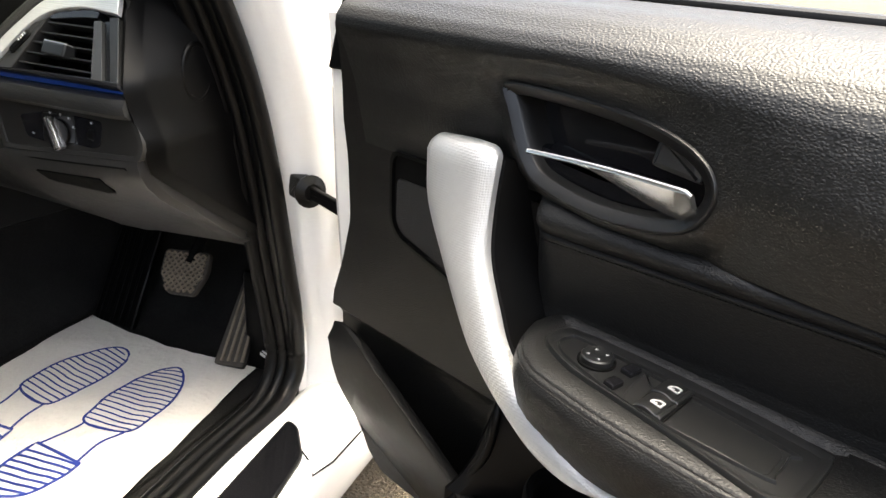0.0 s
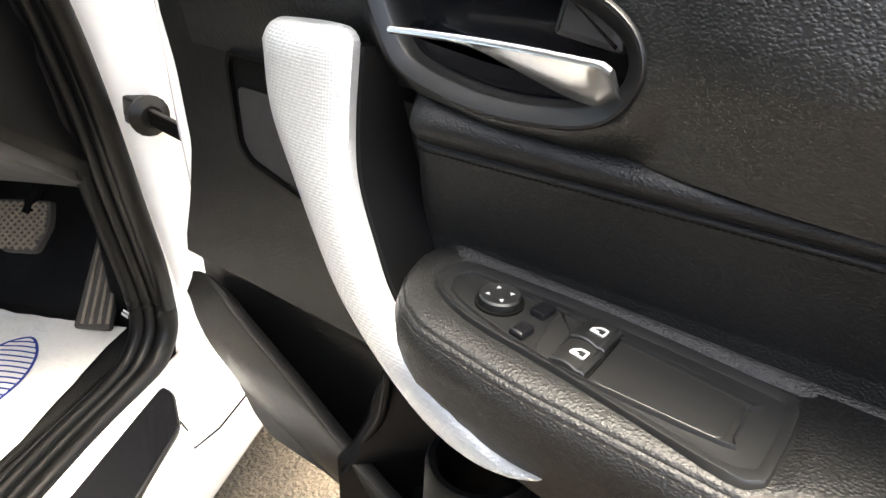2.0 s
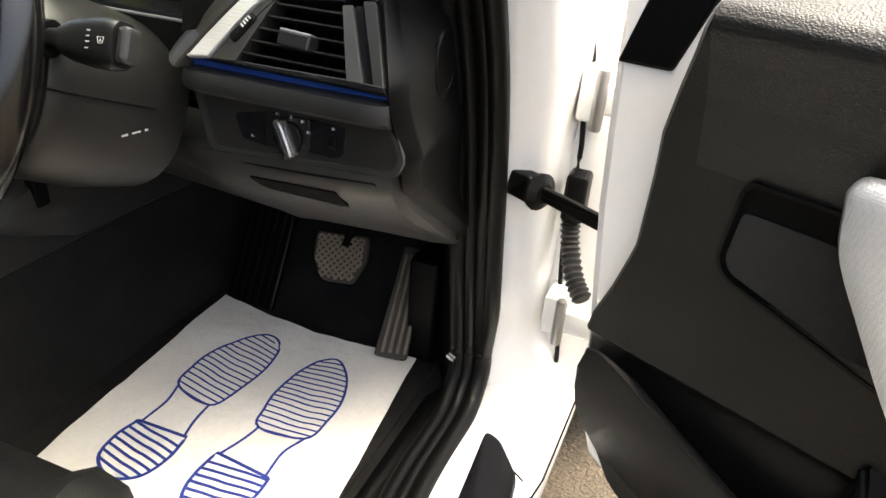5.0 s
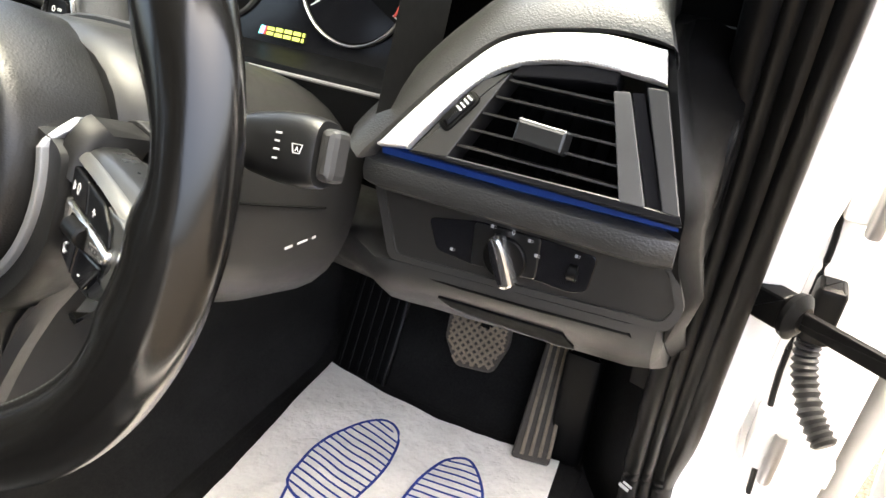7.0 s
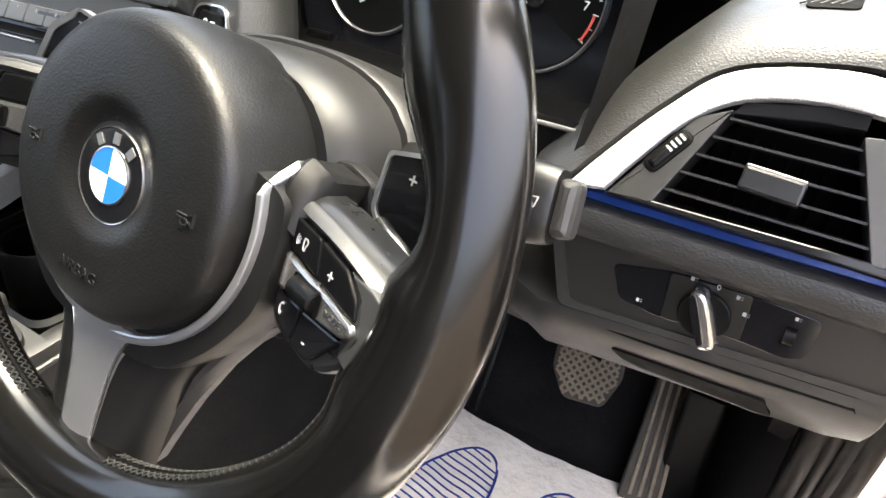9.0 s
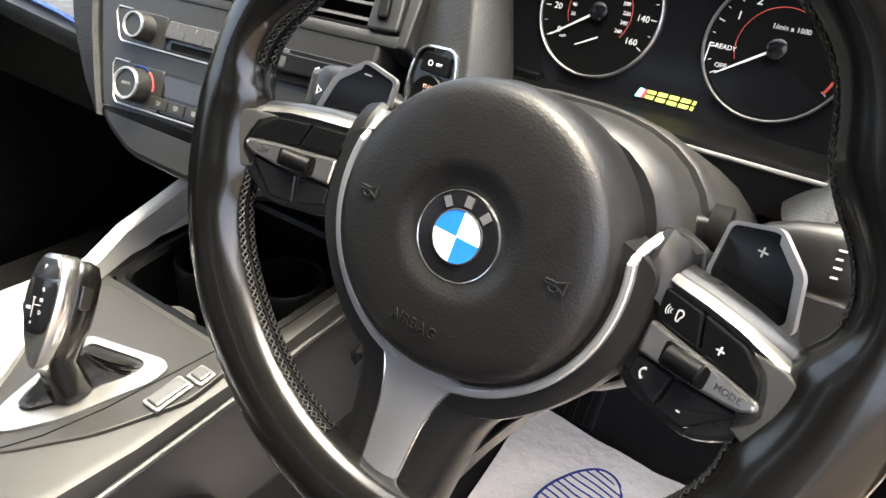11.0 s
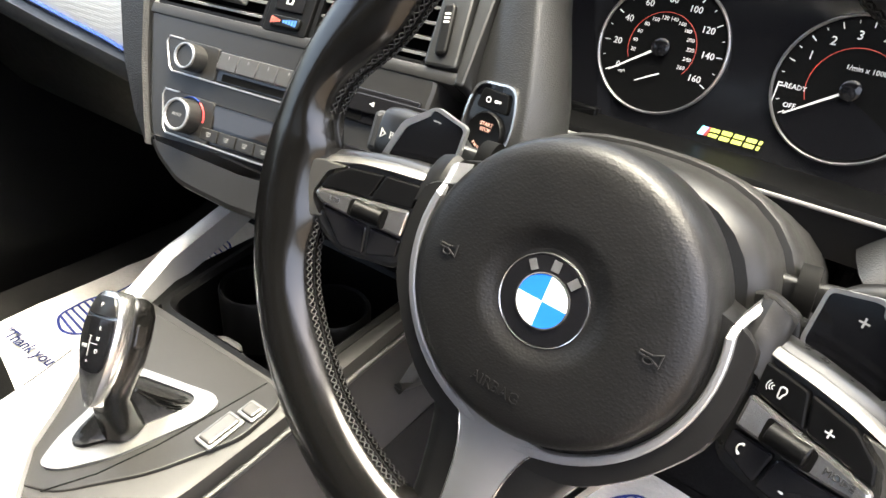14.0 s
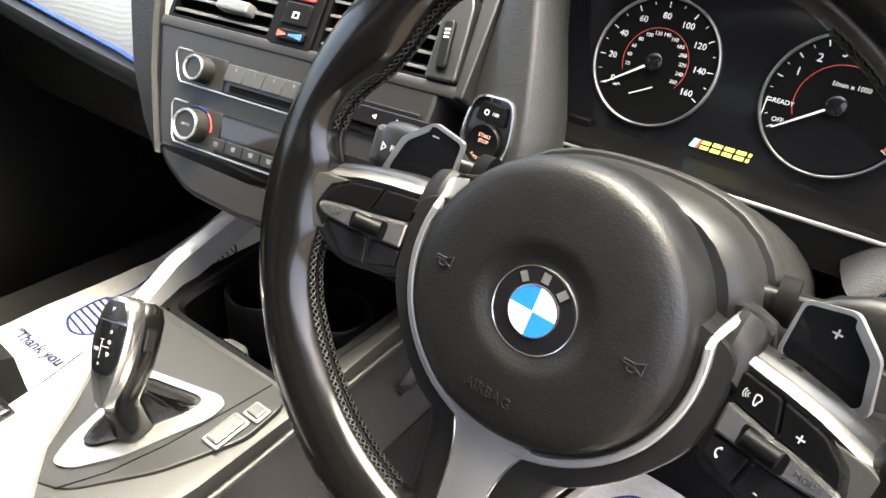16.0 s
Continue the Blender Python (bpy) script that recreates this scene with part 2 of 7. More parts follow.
def prism(outline, w0, w1, m=None, bevel=0.0, back=False):
    """A plate of the outline from depth w0 (back) to w1 (front), its front edge rounded by bevel."""
    P = [Vector(p).to_2d() for p in outline]
    area = sum(a.cross(b) for a, b in zip(P, P[1:] + P[:1]))
    if area < 0:
        P.reverse()
    c = sum(P, Vector((0, 0))) / len(P)

    def inset(d):
        out, n = [], len(P)
        for i, p in enumerate(P):
            t = (P[(i + 1) % n] - P[i - 1])
            t = t.normalized() if t.length > 1e-9 else (p - c).normalized()
            out.append(p + Vector((-t.y, t.x)) * d)
        return out

    rings = [[(*p, w0) for p in P]]
    if back and bevel:
        rings = [[(*p, w0) for p in inset(bevel)], [(*p, w0 + bevel) for p in P]]
    if bevel:
        rings += [[(*p, w1 - bevel) for p in P], [(*p, w1 - bevel * 0.3) for p in inset(bevel * 0.3)], [(*p, w1) for p in inset(bevel)]]
    else:
        rings += [[(*p, w1) for p in P]]
    bm = loft([[Vector(p) for p in r] for r in rings])
    if m:
        bm.transform(m)
    return bm


def frame_ring(outer, inner, w0, w1, m=None):
    """A flat frame between two outlines with the same number of points."""
    rings = [[Vector((*Vector(p).to_2d(), w)) for p in o] for o, w in ((outer, w0), (outer, w1), (inner, w1), (inner, w0))]
    bm = loft(rings, loop=True)
    if m:
        bm.transform(m)
    return bm


def frames(path, closed=False, up=UP):
    P = [Vector(p) for p in path]
    n, out = len(P), []
    for i, p in enumerate(P):
        a = P[i - 1] if closed or i else p
        b = P[(i + 1) % n] if closed or i < n - 1 else p
        t = (b - a).normalized()
        s = t.cross(up)
        s = s.normalized() if s.length > 1e-5 else Vector((1, 0, 0))
        out.append((p, s, s.cross(t)))
    return out


def tube(path, r, n=12, closed=False, flat=1.0, up=UP):
    """A round (or flattened) rod along a path; r: one radius or one for each point."""
    rs = r if isinstance(r, (list, tuple)) else [r] * len(path)
    rings = []
    for (p, s, q), k in zip(frames(path, closed, up), rs):
        rings.append([p + s * (k * math.cos(2 * math.pi * i / n)) + q * (k * flat * math.sin(2 * math.pi * i / n)) for i in range(n)])
    return loft(rings, loop=closed)


def revolve(profile, m=None, n=40, sx=1.0, sy=1.0, ring=False):
    """A turned shape: profile of (radius, height) about the local z axis."""
    rings = [[Vector((r * sx * math.cos(2 * math.pi * i / n), r * sy * math.sin(2 * math.pi * i / n), h)) for i in range(n)] for r, h in profile]
    bm = loft(rings, loop=ring)
    if m:
        bm.transform(m)
    return bm


def block(x0, x1, y0, y1, z0, z1, b=0.004, m=None):
    bm = prism(fillet(rect(x0, y0, x1, y1), b, 3), z0, z1, None, min(b, (z1 - z0) * 0.4), back=True)
    if m:
        bm.transform(m)
    return bm


def lettering(text, size, m, material, parent, name="lettering", depth=0.0002, align="CENTER", weight=0.0):
    cu = bpy.data.curves.new(name, "FONT")
    cu.body, cu.size, cu.extrude, cu.align_x, cu.align_y = text, size, depth, align, "CENTER"
    cu.resolution_u, cu.offset = 2, weight
    ob = bpy.data.objects.new(name, cu)
    scene.collection.objects.link(ob)
    me = bpy.data.meshes.new_from_object(ob.evaluated_get(bpy.context.evaluated_depsgraph_get()))
    bpy.data.objects.remove(ob)
    bpy.data.curves.remove(cu)
    bm = bmesh.new()
    bm.from_mesh(me)
    bpy.data.meshes.remove(me)
    bm.transform(m)
    return part(name, bm, material, parent, smooth=False)


def bars(rects, m, material, parent, name="printed_mark", depth=0.0003):
    bm = bmesh.new()
    for x0, y0, x1, y1 in rects:
        put_loft(bm, [[Vector((*p, w)) for p in rect(x0, y0, x1, y1)] for w in (0, depth)])
    bm.transform(m)
    return part(name, bm, material, parent, smooth=False)


def at(m, x, y, z=0.0, rz=0.0):
    return m @ pose(x, y, z, 0, 0, rz)


# ---- ground ----
bm = bmesh.new()
for x0, x1, y0, y1 in ((-400, 400, -400, 400),):
    put_loft(bm, [[Vector((x0, y0, -0.2)), Vector((x1, y0, -0.2)), Vector((x1, y1, -0.2)), Vector((x0, y1, -0.2))], [Vector((x0, y0, 0)), Vector((x1, y0, 0)), Vector((x1, y1, 0)), Vector((x0, y1, 0))]])
ground = part("ground", bm, GRAVEL, smooth=False)
tagged(ground, "sandy tan gravel ground beneath the car", "ground", kind="structure")

# ---- car body ----
body = thing("car", (-0.34, 0.0, 0.0), "white car with its driver door swung open", "car")


def lerp(a, b, t):
    return a + (b - a) * t


def step(a, b, x):
    t = max(0.0, min(1.0, (x - a) / (b - a)))
    return t * t * (3 - 2 * t)


def along(table, k):
    """A value read off a table of (key, value), straight between the rows."""
    for (a, v), (b, w) in zip(table, table[1:]):
        if k <= b:
            return lerp(v, w, max(0.0, min(1.0, (k - a) / (b - a))))
    return table[-1][1]


SEAL_Y = [(0.30, 0.44), (0.36, 0.447), (0.41, 0.45), (0.54, 0.422), (0.69, 0.392), (0.795, 0.362), (0.89, 0.318), (1.0, 0.25), (1.25, -0.1)]
# door jamb: sheet metal from the seal flange out to the hinge pillar and the wing
rings = []
for i in range(25):
    z = 0.30 + 0.95 * i / 24
    y = along(SEAL_Y, z)
    w = lerp(0.03, -0.006, step(0.36, 0.44, z)) + 0.006 * step(0.70, 0.80, z)
    rings.append([Vector(p) for p in ((0.362, y - 0.006, z), (0.368, y + 0.004, z), (0.392, y + 0.012, z), (0.412 + w, y + 0.018, z), (0.422 + w, y + 0.030, z), (0.427 + w, y + 0.06, z), (0.430 + w, y + 0.13, z), (0.42 + w, y + 0.15, z), (0.355, y + 0.1, z))])
part("door_jamb", loft(rings), WHITE, body)
sill_sec = [(0.365, 0.19), (0.362, 0.325), (0.375, 0.338), (0.398, 0.345), (0.470, 0.345), (0.480, 0.338), (0.486, 0.328), (0.489, 0.305), (0.486, 0.27), (0.476, 0.23), (0.462, 0.20), (0.44, 0.19)]
rings = []
for y, k in ((0.52, 0.0), (0.30, 0.0), (0.0, 0.012), (-0.5, 0.02), (-1.2, 0.02)):
    rings.append([Vector((x + k * (x > 0.39), y, z)) for x, z in sill_sec])
part("sill", loft(rings), WHITE, body)
# joint between wing and sill
part("panel_gap", tube([(0.448, 0.312, 0.346), (0.468, 0.300, 0.345), (0.483, 0.287, 0.335), (0.487, 0.33, 0.326), (0.4875, 0.40, 0.324), (0.488, 0.5, 0.322)], 0.0013, 6), DARK, body)
# cover plate on the sill
m = basis((0, 0, 0), (1, 0, 0), (0, 0, 1))
plate = fillet([(0.402, 0.352), (0.424, 0.345), (0.462, 0.298), (0.482, 0.17), (0.492, 0.0), (0.497, -1.0), (0.428, -1.0), (0.424, 0.0), (0.414, 0.18)], 0.012)
part("sill_cover", prism(plate, 0.340, 0.351, m, 0.003), PIANO, body, "black plastic sill cover")
# wing beyond the doorway
rings = []
for z, x in ((0.33, 0.53), (0.4, 0.545), (0.6, 0.55), (0.78, 0.545), (0.88, 0.525), (0.93, 0.49), (0.945, 0.43)):
    rings.append([Vector((x, 0.505, z)), Vector((x + 0.005, 0.56, z)), Vector((x + 0.004, 0.9, z)), Vector((x - 0.02, 1.5, z)), Vector((x - 0.10, 1.5, z)), Vector((x - 0.06, 0.9, z)), Vector((x - 0.02, 0.54, z)), Vector((x - 0.012, 0.505, z))])
part("front_wing", loft(rings), WHITE, body)
part("hinge_pillar", block(0.42, 0.515, 0.50, 0.53, 0.33, 0.9, 0.006), WHITE, body)
# roof, screen pillars, far side and tail close the cabin
roof = [[Vector((x, y, z)) for y, z in ((-0.12, 1.31), (-0.3, 1.365), (-0.7, 1.41), (-1.4, 1.36), (-1.4, 1.33), (-0.7, 1.375), (-0.3, 1.335), (-0.11, 1.29))] for x in (-1.0, -0.9, -0.34, 0.22, 0.32)]
part("roof", loft(roof), HEADLINER, body, "anthracite headliner under the roof")
for s, nm in ((1, "screen_pillar"), (-1, "screen_pillar")):
    path = [(-0.34 + s * 0.685, 0.62, 0.88), (-0.34 + s * 0.68, 0.45, 1.0), (-0.34 + s * 0.65, 0.15, 1.17), (-0.34 + s * 0.60, -0.15, 1.31)]
    part(nm, tube(curve(path, 5, False), 0.035, 10), GREY_PLASTIC, body)
GLASS = bpy.data.materials.new("tinted_glass")
GLASS.use_nodes = True
gt = GLASS.node_tree
gm, gc, gg = gt.nodes.new("ShaderNodeMixShader"), gt.nodes.new("ShaderNodeBsdfTransparent"), gt.nodes.new("ShaderNodeBsdfGlossy")
gm.inputs[0].default_value = 0.06
gc.inputs[0].default_value = (0.88, 0.91, 0.89, 1)
gg.inputs["Roughness"].default_value = 0.02
gt.links.new(gc.outputs[0], gm.inputs[1])
gt.links.new(gg.outputs[0], gm.inputs[2])
gt.links.new(gm.outputs[0], gt.nodes["Material Output"].inputs[0])
part("windscreen", loft([[Vector((-0.34 + k * w, y + 0.03 * k * k, z + d)) for y, z, w in ((0.86, 0.90, 0.70), (0.50, 1.07, 0.67), (0.15, 1.23, 0.62), (-0.12, 1.335, 0.57))] + [Vector((-0.34 + k * w, y + 0.03 * k * k - 0.002, z - 0.005)) for y, z, w in ((-0.12, 1.335, 0.57), (0.15, 1.23, 0.62), (0.50, 1.07, 0.67), (0.86, 0.90, 0.70))] for d in (0.0,) for k in (-1.0, -0.6, -0.2, 0.2, 0.6, 1.0)]), GLASS, body, "tinted windscreen")
part("side_pane", block(-1.045, -1.040, -1.3, 0.55, 0.90, 1.34, 0.001), GLASS, body, "tinted passenger door pane")
part("far_side", block(-1.10, -1.03, -1.6, 0.9, 0.18, 0.92, 0.02), PLASTIC, body, "dark trimmed inner side of the passenger door")
part("far_window_frame", block(-1.05, -0.98, -1.4, -1.25, 0.9, 1.36, 0.02), GREY_PLASTIC, body)
part("bulkhead", block(-1.05, 0.36, 0.72, 0.76, 0.25, 0.93, 0.02), CARPET, body)
part("tail_wall", block(-1.05, 0.40, -1.62, -1.55, 0.3, 1.36, 0.02), PLASTIC, body)
# outer skin: bonnet, nose, roof, far flank and tail
bonnet = []
for k in (-1.0, -0.75, -0.3, 0.3, 0.75, 1.0):
    bonnet.append([Vector((-0.34 + k * w, y, z - 0.06 * k ** 4)) for y, z, w in ((0.87, 0.915, 0.80), (1.3, 0.90, 0.82), (1.7, 0.83, 0.80), (1.92, 0.72, 0.74), (1.92, 0.70, 0.74), (1.7, 0.80, 0.80), (0.87, 0.885, 0.80))])
part("bonnet", loft(bonnet), WHITE, body)
nose = [[Vector((-0.34 + k * w, y - 0.12 * k * k, z)) for y, z, w in ((1.90, 0.72, 0.76), (2.02, 0.60, 0.80), (2.05, 0.42, 0.82), (1.98, 0.22, 0.80), (1.80, 0.22, 0.80), (1.80, 0.70, 0.76))] for k in (-1.0, -0.6, 0.0, 0.6, 1.0)]
part("front_bumper", loft(nose), WHITE, body)
part("roof_skin", loft([[Vector((-0.34 + k * w, y, z - 0.03 * k * k)) for y, z, w in ((-0.10, 1.365, 0.66), (-0.5, 1.445, 0.66), (-1.0, 1.450, 0.64), (-1.45, 1.395, 0.60), (-1.45, 1.385, 0.60), (-0.5, 1.432, 0.66), (-0.10, 1.355, 0.66))] for k in (-1.0, -0.6, 0.0, 0.6, 1.0)]), WHITE, body)
flank = [(-1.11, 0.20), (-1.17, 0.30), (-1.19, 0.55), (-1.17, 0.78), (-1.12, 0.92), (-1.105, 0.92), (-1.105, 0.20)]
part("passenger_door", loft([[Vector((x, y, z)) for x, z in flank] for y in (-0.62, -0.2, 0.3, 0.60)]), WHITE, body)
for y0, y1 in ((0.64, 0.72), (1.34, 1.80)):
    part("far_wing", loft([[Vector((x, y, z)) for x, z in flank] for y in (y0, (y0 + y1) / 2, y1)]), WHITE, body)
for sx in (1, -1):
    part("rear_quarter", loft([[Vector((-0.34 + sx * (-0.34 - x + 0.0), y, z)) for x, z in flank] for y in ((-0.66, -1.0, -1.30) if sx < 0 else (-1.22, -1.26, -1.30))]), WHITE, body)
    part("tail_side", loft([[Vector((-0.34 + sx * (-0.34 - x), y, z)) for x, z in flank] for y in (-2.02, -2.15, -2.30)]), WHITE, body)
    part("arch_top", loft([[Vector((-0.34 + sx * (-0.34 - x), y, z)) for x, z in ((-1.19, 0.68), (-1.17, 0.80), (-1.12, 0.93), (-1.10, 0.93), (-1.12, 0.68))] for y in (-1.30, -1.66, -2.02)]), WHITE, body)
part("boot_lid", loft([[Vector((-0.34 + k * w, y, z - 0.02 * k * k)) for y, z, w in ((-1.85, 0.99, 0.76), (-2.25, 0.96, 0.74), (-2.34, 0.80, 0.76), (-2.36, 0.40, 0.78), (-2.28, 0.26, 0.76), (-2.2, 0.26, 0.76), (-2.2, 0.90, 0.74), (-1.85, 0.96, 0.76))] for k in (-1.0, -0.5, 0.0, 0.5, 1.0)]), WHITE, body)
part("rear_pane", loft([[Vector((-0.34 + k * w, y, z)) for y, z, w in ((-1.45, 1.345, 0.54), (-1.85, 0.995, 0.68), (-1.855, 0.985, 0.68), (-1.455, 1.335, 0.54))] for k in (-1.0, 0.0, 1.0)]), GLASS, body)
# floor
floor_sec = [(-1.4, 0.22), (-1.4, 0.282), (0.50, 0.286), (0.56, 0.30), (0.68, 0.44), (0.73, 0.60), (0.76, 0.60), (0.72, 0.40), (0.58, 0.24), (0.5, 0.22)]
part("floor_carpet", loft([[Vector((x, y, z)) for y, z in floor_sec] for x in (-1.04, -0.6, 0.0, 0.37)]), CARPET, body, "black footwell carpet")
part("kick_panel", block(0.322, 0.345, 0.425, 0.66, 0.28, 0.66, 0.01), PLASTIC, body)
part("wheel_arch_inner", loft([[Vector(p) for p in ((0.23, 0.60, z), (0.262, 0.52, z), (0.305, 0.46, z), (0.33, 0.43, z), (0.34, 0.7, z))] for z in (0.28, 0.36, 0.5, 0.62)]), PLASTIC, body)
inner_sill = [[Vector((x, y, z)) for x, z in ((0.275, 0.28), (0.295, 0.30), (0.315, 0.325), (0.335, 0.333), (0.352, 0.33), (0.36, 0.28))] for y in (0.44, 0.3, 0.0, -1.2)]
part("sill_trim", loft(inner_sill), PLASTIC, body)
# tag on the inner trim
bars([(0, 0, 0.012, 0.004), (0.003, 0.006, 0.014, 0.009)], basis((0.322, 0.4005, 0.402), (0.4, -0.9, 0.1), (-0.3, -0.9, 0.2)), WHITE_INK, body, "printed_tag")

# rubber seal round the doorway
path = [(0.360, y - 0.014, z) for z, y in ((1.25, -0.1), (1.0, 0.25), (0.89, 0.318), (0.795, 0.362), (0.69, 0.392), (0.54, 0.422), (0.43, 0.444))]
path += [(0.363, 0.428, 0.378), (0.364, 0.403, 0.348), (0.366, 0.36, 0.338), (0.364, 0.265, 0.334), (0.372, 0.1, 0.334), (0.38, -0.4, 0.334), (0.38, -1.2, 0.334)]
path = curve(path, 5, False)
seal = part("door_seal", tube(path, 0.0135, 14), RUBBER, body, "black rubber door seal")
part("outer_lip", tube([Vector(p) + Vector((0.012, -0.005, 0.0)) * step(0.36, 0.50, p.z) for p in path], 0.0115, 12), RUBBER, seal)
part("seal_lip", tube([Vector(p) + Vector((-0.016, -0.010, 0.004)) for p in path], 0.008, 10), RUBBER, seal)
part("seal_flange", tube([Vector(p) + Vector((-0.030, -0.016, 0.004)) for p in path], 0.010, 10), PLASTIC, seal)

# ---- driver's door, swung open ----
DOOR = pose(0, 0, 0, 0, 0, -22)


def on_door(a, m_, z=0.0):
    return DOOR @ Vector((a, m_, z))


def door_plane(depth, a=0.0, turn=0.0):
    return DOOR @ basis((a, depth, 0), (1, -turn, 0), (-turn, -1, 0))


FRONT = [(0.318, 0.90), (0.316, 0.84), (0.320, 0.78), (0.326, 0.70), (0.336, 0.62), (0.345, 0.55), (0.350, 0.47), (0.375, 0.41), (0.45, 0.372)]
door = part("door", prism(FRONT + [(1.25, 0.36), (1.25, 0.905)], -0.60, -0.485, door_plane(0.0), 0.012), WHITE, body, "open white door with black inner trim")
LEAN = [(0.36, 0.4795), (0.572, 0.4795), (0.578, 0.468), (0.582, 0.4635), (0.60, 0.463), (0.70, 0.4605), (0.76, 0.454), (0.80, 0.446), (0.84, 0.436), (0.87, 0.424), (0.888, 0.4145), (0.896, 0.4145), (0.904, 0.420), (0.915, 0.435), (0.922, 0.452), (0.926, 0.475)]
EDGE = [(0.385, 0.43), (0.40, 0.405), (0.45, 0.372), (0.51, 0.354), (0.565, 0.351), (0.60, 0.356), (0.64, 0.371), (0.69, 0.385), (0.72, 0.387), (0.80, 0.392), (0.84, 0.402), (0.888, 0.419), (0.905, 0.424), (0.926, 0.425)]
rings = []
for i in range(61):
    z = lerp(0.385, 0.926, i / 60)
    e, m_ = along(EDGE, z), along(LEAN, z)
    far = 1.22 if z < 0.70 else (0.66 if z < 0.79 else 0.432)
    rings.append([Vector(p) for p in ((e + 0.006, 0.49, z), (e, m_ + 0.012, z), (e + 0.001, m_ + 0.004, z), (e + 0.005, m_, z), (0.44, m_, z), (far, m_, z), (far, 0.49, z))])
bm = loft(rings)
bm.transform(DOOR)
part("door_card", bm, DOORSKIN_SHADED, door, "smooth black door card")


def door_field(fn, a0, a1, na, z0, z1, nz, back):
    rings = []
    for i in range(na + 1):
        a = lerp(a0, a1, i / na)
        lo, hi = (z0(a), z1(a)) if callable(z0) else (z0, z1)
        zs = [lerp(lo, hi, j / nz) for j in range(nz + 1)]
        rings.append([Vector((a, fn(a, z), z)) for z in zs] + [Vector((a, back, zs[-1])), Vector((a, back, zs[0]))])
    bm_ = loft(rings)
    bm_.transform(DOOR)
    return bm_


REAR = [(0.790, 0.4180), (0.80, 0.4150), (0.815, 0.4110), (0.83, 0.4070), (0.838, 0.4050), (0.85, 0.4055), (0.87, 0.4085), (0.884, 0.412), (0.893, 0.4165), (0.903, 0.426), (0.913, 0.441), (0.921, 0.458), (0.927, 0.485)]


bez = [(0.000, 0.868), (0.007, 0.847), (0.026, 0.815), (0.048, 0.8025), (0.095, 0.7975), (0.141, 0.803), (0.163, 0.8135), (0.172, 0.832), (0.165, 0.850), (0.141, 0.8625), (0.097, 0.8695), (0.042, 0.8715)]


def inside(u, v):
    """Whether a place lies within the outline of the handle's bezel, drawn in a little."""
    u, v = 0.09 + (u - 0.09) * 1.05, 0.835 + (v - 0.835) * 1.09
    n = 0
    for (x0, y0), (x1, y1) in zip(bez, bez[1:] + bez[:1]):
        if (y0 > v) != (y1 > v) and u < x0 + (x1 - x0) * (v - y0) / (y1 - y0):
            n += 1
    return n % 2 == 1


def bezel_gap(u, v):
    """Distance from the outline of the handle's bezel."""
    p, best = Vector((u, v)), 1.0
    for a, b in zip(bez, bez[1:] + bez[:1]):
        a, b = Vector(a), Vector(b)
        t = max(0.0, min(1.0, (p - a).dot(b - a) / (b - a).length_squared))
        best = min(best, (p - a.lerp(b, t)).length)
    return best


def upper(a, z):
    u = a - 0.597
    if inside(u, z):
        return 0.478
    rear = along(REAR, z) - 0.006 * step(0.80, 0.95, a)
    base = lerp(along(LEAN, z) - 0.0004, rear, step(0.64, 0.84, a))
    near = 0.4318 - 0.115 * max(0.0, u)
    return lerp(near, base, step(0.0, 0.020, bezel_gap(u, z)))


part("upper_pad", door_field(upper, 0.4262, 1.22, 200, lambda a: lerp(0.784, 0.792, step(0.595, 0.612, a)), lambda a: 0.927, 72, 0.492), DOORSKIN_LIT, door, "grained black upper door panel")


def seam(a, row):
    """Height of the two stitched seams under the padded roll."""
    return 0.7748 + 0.035 * (a - 0.729) if row == 0 else 0.7698 + 0.042 * (a - 0.729)


def insert(a, z):
    e = step(0.615, 0.65, a)
    hi, lo = seam(a, 0), seam(a, 1)
    mid, half = (hi + 0.795) / 2, (0.795 - hi) / 2
    if z > hi:
        k = (z - mid) / half
        m_ = 0.4205 + 0.009 * k * k
    elif z > lo:
        k = (2 * z - hi - lo) / (hi - lo)
        m_ = 0.4280 + 0.0020 * k * k
    else:
        k = (lo - z) / 0.056
        m_ = 0.4288 + 0.0008 * max(0, 1 - k * 18) + 0.016 * min(1, k) ** 0.8
    return lerp(0.464, m_, e)


def stitches(place, a0, count, pitch, length, name, parent):
    """A run of short raised threads along the door."""
    bm_ = bmesh.new()
    for i in range(count):
        a = a0 + i * pitch
        p, q = place(a), place(a + length)
        put_loft(bm_, [[DOOR @ (c + Vector(o) * r) for o in ((0, -1, 0.3), (0, 0.3, 1), (0, 1, -0.3), (0, -0.3, -1))] for c, r in ((p, 0.0002), (lerp(p, q, 0.2), 0.00042), (lerp(p, q, 0.8), 0.00042), (q, 0.0002))])
    part(name, bm_, STITCH, parent, smooth=False)


pad = part("insert_pad", door_field(insert, 0.612, 1.22, 76, lambda a: 0.70, lambda a: 0.797, 170, 0.49), ARM_VINYL, door, "grained black padded insert with a stitched roll")
for row in (0, 1):
    stitches(lambda a: Vector((a, insert(a, seam(a, row)) - 0.0003, seam(a, row))), 0.645, 150, 0.0036, 0.0029, "pad_stitching", pad)

# armrest
MF = [(0.640, 0.440), (0.646, 0.425), (0.652, 0.410), (0.662, 0.392), (0.675, 0.378), (0.692, 0.368), (0.75, 0.359), (0.85, 0.357), (1.2, 0.357)]


def arm_top(a):
    return lerp(0.694, 0.7035, step(0.638, 0.66, a))


